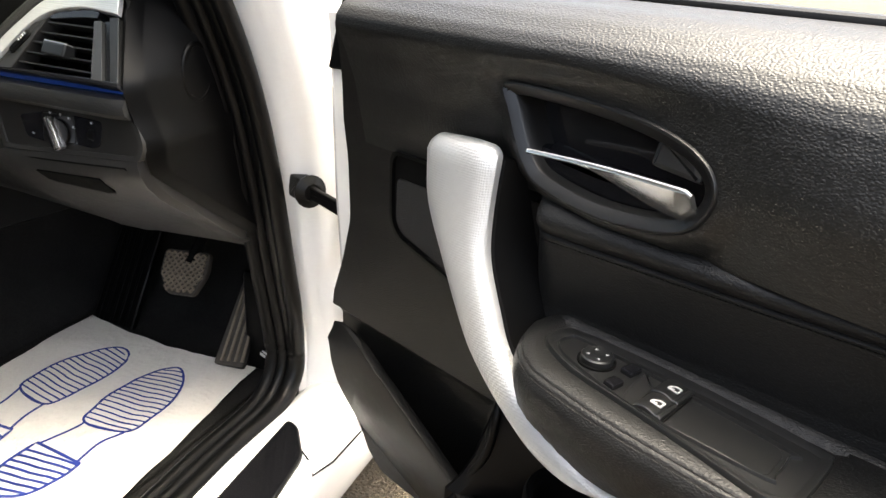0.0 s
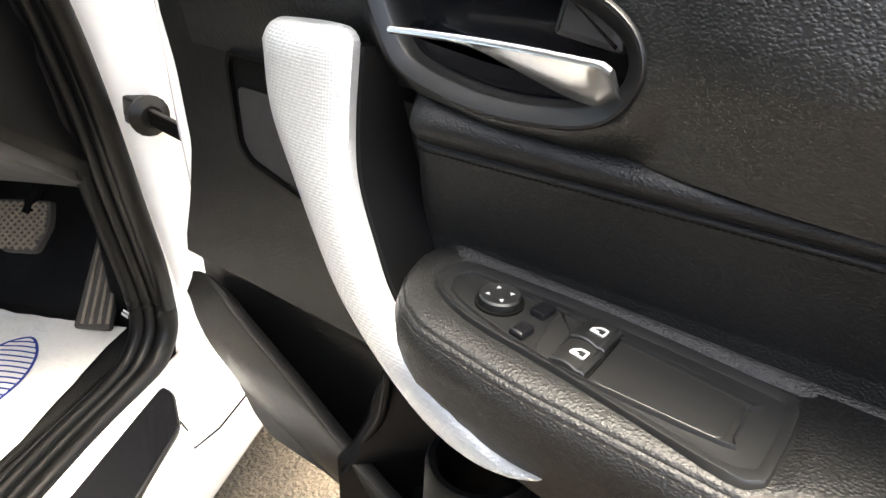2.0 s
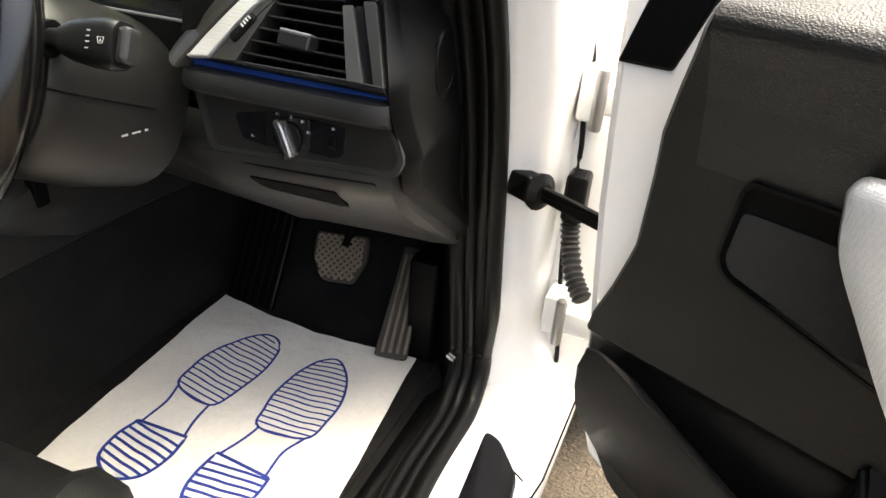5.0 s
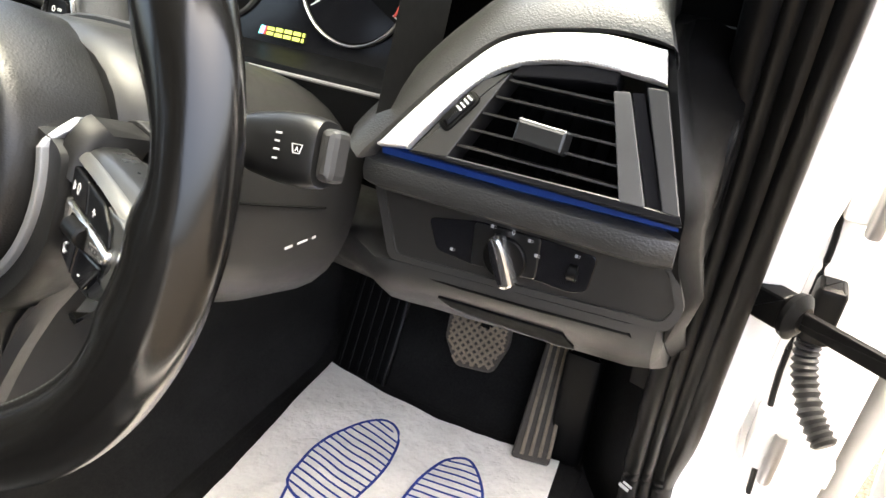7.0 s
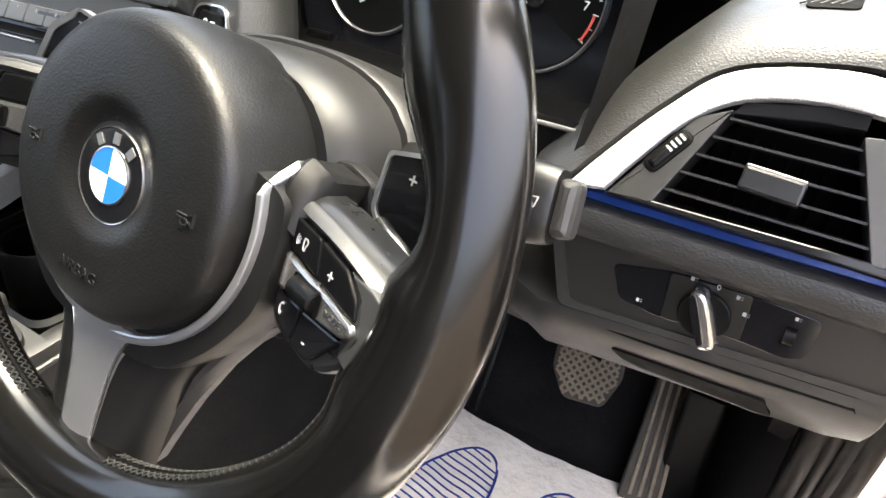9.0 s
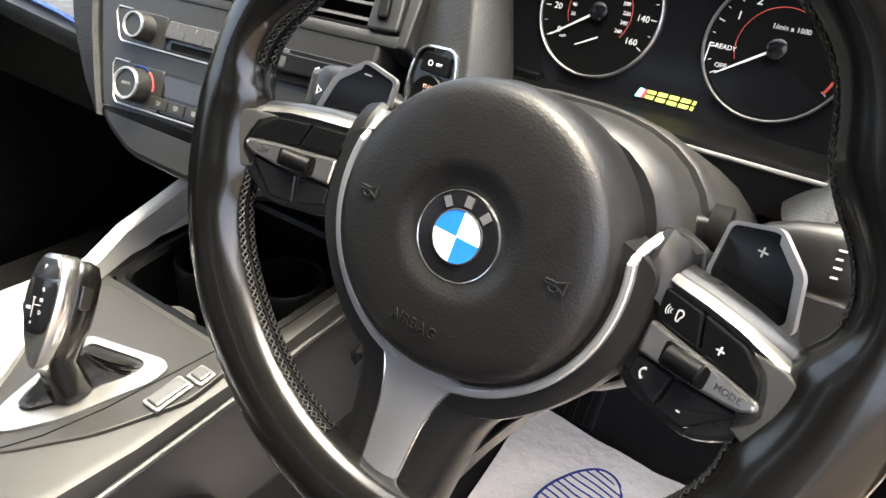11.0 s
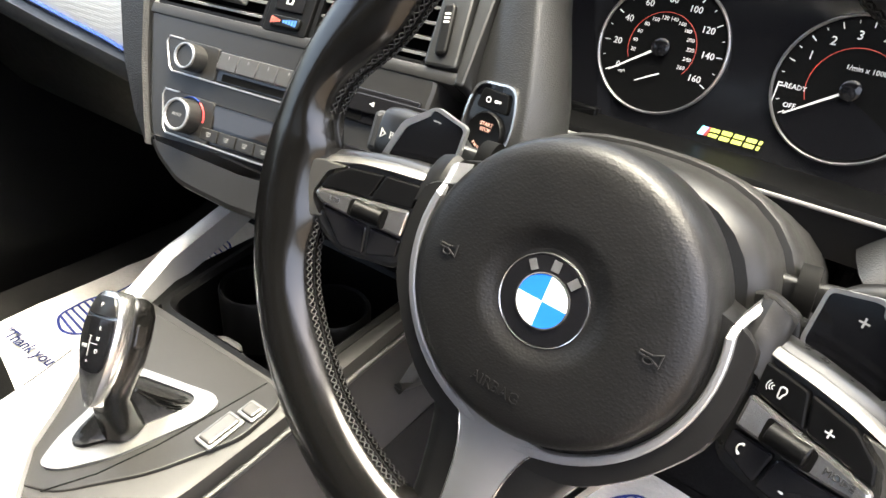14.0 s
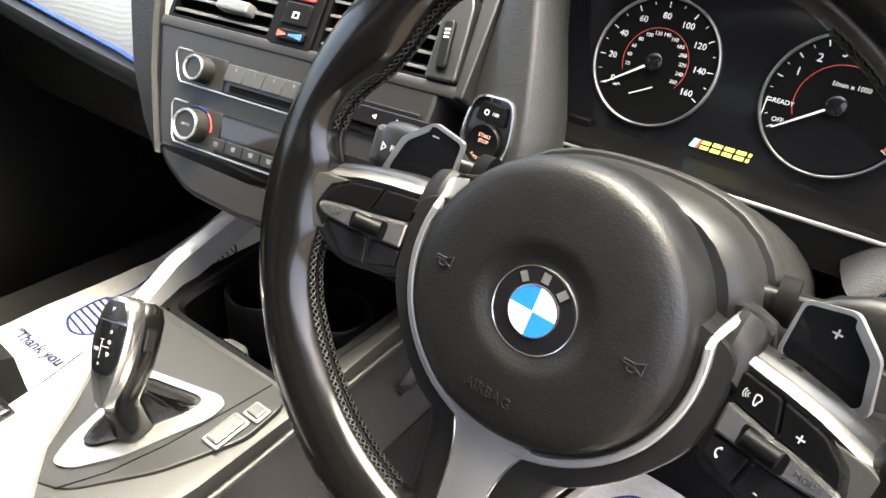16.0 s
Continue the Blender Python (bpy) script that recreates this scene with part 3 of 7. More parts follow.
rings = []
for a in [0.640, 0.643, 0.648, 0.655, 0.663, 0.669, 0.675, 0.682, 0.69, 0.70, 0.71, 0.725, 0.74, 0.76, 0.78, 0.80, 0.83, 0.845, 0.856, 0.862, 0.87, 0.90, 1.0, 1.2]:
    f = along(MF, a)
    top = arm_top(a)
    low = lerp(0.66, 0.60, step(0.64, 0.75, a))
    swell = step(0.650, 0.672, a)
    rise = max(0.0045 * (1 - step(0.664, 0.676, a)) * swell, 0.0050 * step(0.857, 0.868, a))
    back = [(0.475, top - 0.004), (0.462, top - 0.002 * swell), (0.4560, top + 0.0035 * swell), (0.4500, top + 0.0060 * swell), (0.4450, top + 0.0058 * swell), (0.4415, top + 0.0030 * swell), (0.4390, max(rise, 0.0) + top)]
    back = [(max(m_, f + 0.030 - 0.001 * i), z) for i, (m_, z) in enumerate(back)]
    face = [(f + 0.022, top + rise), (f + 0.016, top + 0.0004 + rise * 0.6), (f + 0.010, top - 0.0014), (f + 0.0086, top - 0.0020), (f + 0.0078, top - 0.0034), (f + 0.0070, top - 0.0031), (f + 0.0058, top - 0.0036), (f + 0.0046, top - 0.0046), (f + 0.0040, top - 0.0061), (f + 0.0031, top - 0.0062), (f + 0.0012, top - 0.0092), (f, top - 0.013), (f + 0.001, top - 0.024), (f + 0.008, top - 0.042), (f + 0.022, lerp(top - 0.042, low, 0.5)), (f + 0.045, low), (0.475, low - 0.01)]
    rings.append([Vector((a, *p)) for p in back + face])
bm = loft(rings)
bm.transform(DOOR)
arm = part("armrest", bm, ARM_VINYL, door, "pebbled black door armrest with two stitched seams")
for off, drop in ((0.0078, 0.0032), (0.0038, 0.0060)):
    stitches(lambda a: Vector((a, along(MF, a) + off, arm_top(a) - drop)), 0.676, 150, 0.0036, 0.0029, "armrest_stitching", arm)

# switch panel on the armrest: local x along the door, y outward, z up
PZ = 0.7060
SW = [(0.6780, 0.4060), (0.6742, 0.4191), (0.6775, 0.4335), (0.6972, 0.4385), (0.7710, 0.4398), (0.8490, 0.4336), (0.8570, 0.4280), (0.8586, 0.4154), (0.8572, 0.3785), (0.8540, 0.3715), (0.8440, 0.3682), (0.8082, 0.3738), (0.7619, 0.3822), (0.7086, 0.3905)]
so = curve(SW, 3)
scx, scy = sum(p.x for p in so) / len(so), sum(p.y for p in so) / len(so)


def drawn_in(o, kx, ky):
    return [Vector((scx + (p.x - scx) * kx, scy + (p.y - scy) * ky)) for p in o]


sp = part("switch_panel", loft([[Vector((*p, z)) for p in o] for o, z in ((so, PZ - 0.014), (so, PZ - 0.0006), (drawn_in(so, 0.992, 0.978), PZ + 0.0008), (drawn_in(so, 0.985, 0.955), PZ + 0.0009), (drawn_in(so, 0.935, 0.80), PZ - 0.0010))]), SATIN, door, "black window switch panel")
sp.data.transform(DOOR)
SWI = [(0.6844, 0.4104), (0.6845, 0.4240), (0.6915, 0.4289), (0.7399, 0.4273), (0.8370, 0.4180), (0.8401, 0.4117), (0.8404, 0.3900), (0.8372, 0.3835), (0.7793, 0.3830), (0.7469, 0.3870), (0.7050, 0.3980)]
o1 = curve(SWI, 3)
bead = loft([[Vector((*p, z)) for p in drawn_in(o1, kx, ky)] for kx, ky, z in ((1.0, 1.0, PZ - 0.004), (1.0, 1.0, PZ + 0.0003), (0.995, 0.985, PZ + 0.0012), (0.990, 0.965, PZ + 0.0012), (0.984, 0.945, PZ + 0.0002), (0.984, 0.945, PZ - 0.004))], loop=True)
bead.transform(DOOR)
# paler than the panel, so the highlight along the bead is in its colour
part("panel_bead", bead, POD_GREY, sp)
knob_at = at(DOOR, 0.7146, 0.4131, PZ - 0.0006)
part("knob_well", revolve([(0.0130, -0.001), (0.0130, 0.0010), (0.0116, 0.0010), (0.0116, -0.001)], knob_at, ring=True), DARK, sp)
knob = part("mirror_knob", revolve([(0.0110, 0.0), (0.0110, 0.0044), (0.0100, 0.0054), (0.0090, 0.0050), (0.0, 0.0044)], knob_at), SATIN, sp)
for k in range(4):
    mm = knob_at @ pose(0, 0, 0.0050, 0, 0, 38 + 90 * k) @ pose(0, 0.0064, 0)
    part("arrow_mark", prism([(-0.0013, -0.0010), (0.0013, -0.0010), (0, 0.0013)], 0, 0.0003, mm), WHITE_INK, knob, smooth=False)
part("mirror_fold_button", block(-0.0045, 0.0045, -0.0060, 0.0060, -0.001, 0.0042, 0.0015, at(DOOR, 0.7370, 0.4190, PZ - 0.001, -8)), PIANO, sp)
part("mirror_side_button", block(-0.0042, 0.0042, -0.0055, 0.0055, -0.001, 0.0042, 0.0015, at(DOOR, 0.7372, 0.3970, PZ - 0.001, -8)), PIANO, sp)
part("finger_scoop", prism(curve([(0.7435, 0.4262), (0.7500, 0.4215), (0.7560, 0.4150), (0.7575, 0.4090), (0.7580, 0.3860), (0.7480, 0.3885), (0.7440, 0.4050)], 3), PZ - 0.006, PZ - 0.0004, DOOR, 0.002), POD_GREY, sp, "smooth finger scoop before the switches")
part("switch_recess", prism(fillet([(0.7570, 0.4285), (0.7775, 0.4275), (0.7775, 0.3830), (0.7570, 0.3840)], 0.002), PZ - 0.005, PZ + 0.0002, DOOR), DARK, sp)
for m0 in (0.4165, 0.3948):
    rings = []
    for k in range(11):
        a = -0.0090 + 0.0180 * k / 10
        h = 0.0048 - 0.0040 * abs((k - 4) / 6) ** 1.7 + (0.0016 if k > 8 else 0)
        rings.append([Vector((a, -0.0102, -0.003)), Vector((a, 0.0102, -0.003)), Vector((a, 0.0102, h - 0.0006)), Vector((a, 0.0096, h)), Vector((a, -0.0096, h)), Vector((a, -0.0102, h - 0.0006))])
    bm = loft(rings)
    mm = at(DOOR, 0.7675, m0, PZ - 0.0002, -3)
    bm.transform(mm)
    sw = part("window_switch", bm, SATIN, sp, "black window switch with white pane symbol")
    ic = mm @ pose(0.0010, 0, 0.0046, 0, 4, 0) @ Matrix.Scale(0.95, 4)
    part("pane_symbol", frame_ring(fillet([(-0.0040, -0.0034), (0.004, -0.0034), (0.004, 0.0034), (-0.0005, 0.0034), (-0.0040, 0.0)], 0.0008, 2), fillet([(-0.0028, -0.0023), (0.0029, -0.0023), (0.0029, 0.0023), (-0.0001, 0.0023), (-0.0028, -0.0004)], 0.0005, 2), -0.0004, 0.0004, ic), WHITE_INK, sw, smooth=False)
    bars([(-0.0028, -0.0020, 0.0002, -0.0006)], ic, WHITE_INK, sw, "symbol_fill")
part("tray_lid", prism(fillet([(0.7790, 0.4215), (0.8335, 0.4165), (0.8370, 0.4110), (0.8370, 0.3895), (0.8340, 0.3862), (0.7790, 0.3862)], 0.004), PZ - 0.003, PZ - 0.0006, DOOR, 0.0003), SATIN, sp)

# inner handle
BZ = door_plane(0.431, 0.597, 0.115)
bo = curve(bez, 5)
bc = Vector((sum(p.x for p in bo) / len(bo), sum(p.y for p in bo) / len(bo)))


def shrink(o, d):
    n, out = len(o), []
    for i, p in enumerate(o):
        t = (o[(i + 1) % n] - o[i - 1]).normalized()
        nrm = Vector((-t.y, t.x))
        if nrm.dot(bc - p.to_2d()) < 0:
            nrm.negate()
        out.append(Vector((p.x, p.y)) + nrm * d)
    return out


hb = part("handle_bezel", loft([[Vector((*p, w)) for p in o] for o, w in ((shrink(bo, 0), -0.03), (shrink(bo, 0), -0.0006), (shrink(bo, 0.0010), 0.0008), (shrink(bo, 0.0024), 0.0010), (shrink(bo, 0.0085), -0.0030), (shrink(bo, 0.0095), -0.0042), (shrink(bo, 0.0110), -0.014), (shrink(bo, 0.015), -0.027))], caps=False), BEZEL, door, "black bezel of the inner door handle")
hb.data.transform(BZ)
part("handle_cup", prism(shrink(bo, 0.009), -0.034, -0.024, BZ), PIANO, hb)
part("cup_wall", prism(curve([(0.02, 0.829), (0.030, 0.812), (0.05, 0.808), (0.095, 0.8035), (0.139, 0.809), (0.157, 0.818), (0.154, 0.8245), (0.08, 0.8255)], 4), -0.025, -0.012, BZ, 0.006), PIANO, hb)
part("cup_end", prism(fillet([(0.121, 0.839), (0.158, 0.836), (0.155, 0.848), (0.135, 0.859), (0.125, 0.860)], 0.004), -0.025, -0.008, BZ, 0.004), GREY_PLASTIC, hb)
rings = []
for k in range(33):
    t = k / 32
    a = lerp(0.0362, 0.1618, t)
    zt = lerp(0.8302, 0.8372, t) + 0.0014 * math.sin(math.pi * t) - 0.002 * step(0.965, 1.0, t)
    h = 0.0036 + 0.0175 * step(0.34, 0.90, t) ** 0.9 - 0.0075 * step(0.93, 1.0, t)
    th = lerp(0.003, 0.0035, t)
    out = lerp(0.008, 0.0085, t)
    lean = 0.010 * step(0.30, 0.85, t)
    rings.append([Vector((a, zt - 0.0008, out - th)), Vector((a, zt, out - th * 0.6)), Vector((a, zt, out - 0.001)), Vector((a, zt - 0.001, out)), Vector((a, zt - 0.0025, out + 0.0003)), Vector((a, zt - h * 0.55, out - lean * 0.45)), Vector((a, zt - h + 0.001, out - lean)), Vector((a, zt - h, out - lean - 0.001)), Vector((a, zt - h * 0.6, out - th - lean * 0.5))])
lv = loft(rings)
lv.transform(BZ)
part("door_lever", lv, CHROME, hb, "satin chrome door release lever")

# speaker cover
GP = DOOR @ basis((0, 0.4582, 0.70), (1, 0, 0), (0, -0.9917, -0.1288)) @ pose(0, -0.70, 0)
gr = [(0.470, 0.788), (0.4645, 0.779), (0.4575, 0.716), (0.4665, 0.700), (0.535, 0.679), (0.60, 0.659), (0.60, 0.788)]
go = fillet(gr, 0.012)
part("speaker_surround", frame_ring(go, [Vector((0.53 + (p.x - 0.53) * 0.955, 0.735 + (p.y - 0.735) * 0.94)) for p in go], -0.004, 0.0022, GP), PLASTIC, door)
part("speaker_recess", prism([Vector((0.53 + (p.x - 0.53) * 0.96, 0.735 + (p.y - 0.735) * 0.95)) for p in go], -0.003, -0.0015, GP), DARK, door)
mesh_grille = prism(fillet([(0.4695, 0.761), (0.4645, 0.7165), (0.4715, 0.7055), (0.53, 0.688), (0.59, 0.669), (0.59, 0.761)], 0.006), -0.002, 0.0, GP, 0.0005)
SPK = mat("fine_speaker_mesh", (0.003, 0.003, 0.003), 0.5, bump=("hex", 1100, 0.0012))
part("speaker_grille", mesh_grille, SPK, door, "fine black speaker mesh")

# silver pull handle
PL = [(0.533, 0.426, 0.808), (0.543, 0.420, 0.771), (0.569, 0.412, 0.735), (0.606, 0.402, 0.688), (0.629, 0.397, 0.667), (0.662, 0.390, 0.648), (0.697, 0.383, 0.635), (0.731, 0.378, 0.634), (0.766, 0.374, 0.646)]
PR = [(0.604, 0.424, 0.813), (0.606, 0.418, 0.775), (0.613, 0.412, 0.742), (0.633, 0.405, 0.708), (0.650, 0.400, 0.685), (0.684, 0.392, 0.661), (0.720, 0.384, 0.651), (0.748, 0.379, 0.647), (0.771, 0.374, 0.651)]
cl, cr = curve(PL, 5, False), curve(PR, 5, False)
rings, brings = [], []


def pull_ring(l, r, lift, drop=0.010):
    mid = (l + r) / 2
    w = (r - l).length
    inn = Vector((0, -1, 0))
    out = []
    for s, b in ((0.0, -0.6), (0.0, 0.0), (0.04, 0.55), (0.14, 0.82), (0.32, 0.96), (0.55, 1.0), (0.78, 0.9), (0.93, 0.55), (1.0, 0.0), (1.0, -0.6)):
        out.append(l.lerp(r, s) + inn * (lift * b))
    out.append(l.lerp(r, 0.7) - inn * drop)
    out.append(l.lerp(r, 0.3) - inn * drop)
    return out


for q in (84, 66, 48, 30, 14):
    c, sn = math.cos(radians(q)), math.sin(radians(q))
    rings.append(pull_ring(Vector((0.5335 + 0.0125 * (1 - c), 0.4262 + 0.003 * sn, 0.8085 + 0.0125 * sn)), Vector((0.6036 - 0.0125 * (1 - c), 0.4245 + 0.003 * sn, 0.8125 + 0.0115 * sn)), 0.010 * c ** 0.6, 0.004 + 0.006 * c))
for i, (l, r) in enumerate(zip(cl, cr)):
    t = i / (len(cl) - 1)
    rings.append(pull_ring(l, r, lerp(0.010, 0.007, t) * min(1, (1 - t) * 14 + 0.45)))
bm = loft(rings)
bm.transform(DOOR)
part("pull_handle", bm, HEXSILVER, door, "honeycomb-textured silver pull handle")
brings = []
for i, (l, r) in enumerate(zip(cl, cr)):
    t = i / (len(cl) - 1)
    a, b = l.lerp(r, 0.30), l.lerp(r, 1.0) + Vector((0.003 if t < 0.9 else 0, 0.006, 0.001))
    back = 0.462
    brings.append([a + Vector((0, 0.006, 0)), b, Vector((b.x + 0.018 * (1 - t), back, b.z)), Vector((a.x, back, a.z))])
bm = loft(brings)
bm.transform(DOOR)
part("pull_bracket", bm, PLASTIC, door)

# map pocket: outer wall, divider
LIP = [(0.361, 0.463, 0.560), (0.377, 0.4635, 0.5625), (0.410, 0.456, 0.558), (0.439, 0.450, 0.550), (0.470, 0.447, 0.538), (0.500, 0.444, 0.5265), (0.540, 0.438, 0.514), (0.578, 0.431, 0.5035), (0.642, 0.420, 0.490), (0.72, 0.412, 0.482), (0.85, 0.408, 0.48), (1.2, 0.408, 0.48)]
LOW = [(0.358, 0.460, 0.525), (0.358, 0.462, 0.505), (0.362, 0.470, 0.47), (0.376, 0.477, 0.443), (0.396, 0.481, 0.420), (0.430, 0.484, 0.398), (0.470, 0.488, 0.376), (0.52, 0.489, 0.362), (0.64, 0.489, 0.352), (0.72, 0.489, 0.35), (0.85, 0.489, 0.35), (1.2, 0.489, 0.35)]
rings = []
for l, b in zip(curve(LIP, 4, False), curve(LOW, 4, False)):
    t = min(1, (l.x - 0.36) / 0.06)
    th = 0.003 + 0.009 * t
    mid = (l + b) / 2 + Vector((0, -0.006, 0))
    rings.append([l + Vector((0, th, -0.001)), l + Vector((0, th * 0.5, 0.0015)), l, l + Vector((0, -0.001, -0.004)), mid, b + Vector((0, 0.0, 0.004)), b + Vector((0, 0.004, 0)), b + Vector((0, 0.010, 0.004)), b + Vector((0, 0.008, 0.012)), lerp(l, b, 0.6) + Vector((0, th, 0.0))])
bm = loft(rings)
bm.transform(DOOR)
part("map_pocket", bm, POCKET, door, "charcoal plastic map pocket")
rings = []
for m_, z, da in ((0.466, 0.60, 0.010), (0.455, 0.585, 0.008), (0.448, 0.56, 0.004), (0.443, 0.535, 0.0), (0.436, 0.512, -0.008), (0.425, 0.498, -0.015)):
    a = 0.6 + da
    rings.append([Vector((a - 0.004, m_, z)), Vector((a, m_ - 0.003, z + 0.002)), Vector((a + 0.012, m_, z + 0.002)), Vector((a + 0.05, 0.468, z)), Vector((a + 0.05, 0.468, z - 0.14)), Vector((a - 0.004, m_ + 0.004, z - 0.12))])
bm = loft(rings)
bm.transform(DOOR)
div = part("pocket_divider", bm, PLASTIC, door)
part("divider_ridge", tube(curve([on_door(0.607, 0.460, 0.598), on_door(0.613, 0.447, 0.583), on_door(0.610, 0.443, 0.545), on_door(0.594, 0.437, 0.508), on_door(0.588, 0.426, 0.486)], 6, False), 0.0042, 10), PLASTIC, div)
cupm = at(DOOR, 0.70, 0.437, 0.545)
part("bottle_ring", revolve([(0.036, -0.05), (0.036, 0.016), (0.034, 0.02), (0.030, 0.02), (0.028, 0.015), (0.028, -0.05)], cupm, ring=True), PLASTIC, door)
# mirror corner and window lining
part("mirror_corner", prism(fillet([(0.322, 0.833), (0.373, 0.836), (0.41, 0.93), (0.37, 0.98)], 0.004), -0.50, -0.482, door_plane(0.0), 0.003), PLASTIC, door)
part("window_lining", block(0.36, 1.22, -0.53, -0.488, 0.918, 0.932, 0.005, DOOR @ pose(0, 0, 0) @ Matrix.Scale(-1, 4, (0, 1, 0))), RUBBER, door)

# hinges, check strap, wiring
for z in (0.762, 0.475):
    leaf = part("hinge", block(0.428, 0.452, 0.452, 0.50, z - 0.028, z + 0.028, 0.003), WHITE, body, "white painted steel hinge")
    part("hinge_leaf", block(0.445, 0.505, 0.447, 0.461, z - 0.016, z + 0.016, 0.003), WHITE, leaf)
    part("hinge_pin", revolve([(0.006, -0.033), (0.007, -0.03), (0.007, 0.03), (0.006, 0.033)], pose(0.452, 0.446, z), 12), SILVER, leaf)
strap = thing("check_strap", (0.40, 0.40, 0.665), "black door check strap on the jamb", "door check")
sm = basis((0.392, 0.405, 0.669), (0.83, -0.55, 0.05), (-0.5, -0.8, 0.0))
part("strap_arm", block(-0.012, 0.13, -0.0085, 0.0085, -0.0035, 0.0035, 0.002, sm), PLASTIC, strap)
part("strap_block", block(-0.016, 0.022, -0.0155, 0.0155, -0.010, 0.010, 0.003, sm), RUBBER, strap)
part("strap_buffer", revolve([(0.010, 0.0), (0.020, 0.003), (0.021, 0.008), (0.011, 0.014)], sm @ pose(0.022, 0, 0, 0, 90, 0), 18), RUBBER, strap)
loom = thing("wiring_gaiter", (0.45, 0.38, 0.6), "black corrugated wiring gaiter between door and body", "cable gaiter")
part("plug", block(0.430, 0.456, 0.448, 0.480, 0.61, 0.672, 0.006), RUBBER, loom)
gp = curve([(0.442, 0.464, 0.625), (0.4430, 0.462, 0.600), (0.450, 0.450, 0.575), (0.464, 0.428, 0.553), (0.480, 0.41, 0.540)], 8, False)
part("corrugated_sleeve", tube(gp, [0.0125 if i % 2 else 0.0095 for i in range(len(gp))], 12), GREY_PLASTIC, loom)
part("edge_seal", tube(curve([(0.3960, 0.492, 0.848), (0.4145, 0.492, 0.8240), (0.4270, 0.492, 0.8070), (0.4312, 0.492, 0.764), (0.4300, 0.492, 0.731), (0.4330, 0.492, 0.698), (0.4335, 0.492, 0.663), (0.4333, 0.492, 0.546), (0.445, 0.492, 0.444), (0.451, 0.492, 0.378)], 4, False), 0.0032, 8), RUBBER, body)

# ---- dashboard ----
dash = thing("dashboard", (-0.3, 0.5, 0.6), "black dashboard with silver and blue trim strips", "dashboard")
LEAN_T = 0.6496


def pod(x, z, out=0.0, fwd=0.0):
    """A place on the leaning face that carries the side vent."""
    return Vector((x, 0.215 + (z - 0.835) * LEAN_T + fwd, z + out))


VENT = basis((0, 0.215, 0.835), (1, 0, 0), (0, -0.8387, 0.5446))


def vz(z):
    return (z - 0.835) / 0.8387


# padded arch round the side vent, running forward to the screen
ARCH = curve([(0.1275, 0.7985), (0.1305, 0.8035), (0.135, 0.8095), (0.150, 0.829), (0.174, 0.8575), (0.201, 0.8795), (0.25, 0.8895), (0.280, 0.8895), (0.2945, 0.8875)], 5, False)
rings = []
for d, f, s, q in ((-0.002, 0.014, 0, 1), (0.0005, 0.001, 0, 1), (0.003, -0.003, 0, 0.98), (0.010, -0.003, 0.0, 0.88), (0.017, 0.002, 0.0, 0.75), (0.0225, 0.012, 0.001, 0.66), (0.026, 0.03, 0.002, 0.58), (0.027, 0.07, 0.004, 0.52), (0.027, 0.14, 0.006, 0.5), (0.022, 0.26, 0.006, 0.5), (0.01, 0.50, 0.004, 0.5)):
    ring = []
    for i, p in enumerate(ARCH):
        a, b = ARCH[max(i - 1, 0)], ARCH[min(i + 1, len(ARCH) - 1)]
        t = (b - a).normalized()
        n = Vector((-t.y, t.x))
        x, z = p.x + n.x * d, p.y + n.y * d
        x = 0.25 + (x - 0.25) * q if x > 0.25 else x
        ring.append(pod(x, z, s, f))
    ring += [ring[-1] + Vector((0.003, 0, -0.003)), ring[-1] + Vector((0.005, 0, -0.010)), ring[-1] + Vector((0.006, 0, -0.06))]
    rings.append(ring)
part("vent_hood", loft(rings, closed=False), HOOD_VINYL, dash, "grained black padded hood over the side vent")
TRIM_OUT = curve([(0.1355, 0.8085), (0.150, 0.8285), (0.174, 0.857), (0.201, 0.879), (0.25, 0.889), (0.2915, 0.8872)], 6, False)
TRIM_IN = curve([(0.1565, 0.811), (0.168, 0.828), (0.1875, 0.8525), (0.211, 0.867), (0.25, 0.8735), (0.2972, 0.8712)], 6, False)
part("silver_trim", prism([Vector((p.x, vz(p.y))) for p in TRIM_OUT] + [Vector((p.x, vz(p.y))) for p in reversed(TRIM_IN)], -0.004, 0.002, VENT, 0.0012), HEXSILVER, dash, "honeycomb silver trim arch")
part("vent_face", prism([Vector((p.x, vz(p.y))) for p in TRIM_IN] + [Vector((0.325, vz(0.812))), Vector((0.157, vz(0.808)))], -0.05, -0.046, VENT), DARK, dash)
# vent frame with opening
vent = part("side_vent", prism(fillet([(0.158, vz(0.8095)), (0.190, vz(0.855)), (0.2075, vz(0.8625)), (0.184, vz(0.812)), (0.183, vz(0.8095))], 0.002), -0.02, 0.0, VENT, 0.001), STACK, dash, "black air vent with slats")
part("vent_top_edge", prism([(0.2075, vz(0.8605)), (0.25, vz(0.8655)), (0.27, vz(0.8665)), (0.27, vz(0.8735)), (0.25, vz(0.8735)), (0.211, vz(0.867))], -0.02, -0.001, VENT, 0.001), PIANO, vent)
part("vent_end_block", prism(fillet([(0.2696, 0.0338), (0.2792, 0.0352), (0.3070, -0.0262), (0.2926, -0.0272)], 0.0015), -0.02, 0.0010, VENT, 0.0006), END_GREY, vent, smooth=False)
part("vent_end_groove", prism([(0.2796, 0.0360), (0.2862, 0.0368), (0.3165, -0.0262), (0.3076, -0.0265)], -0.02, -0.0025, VENT), PIANO, vent)
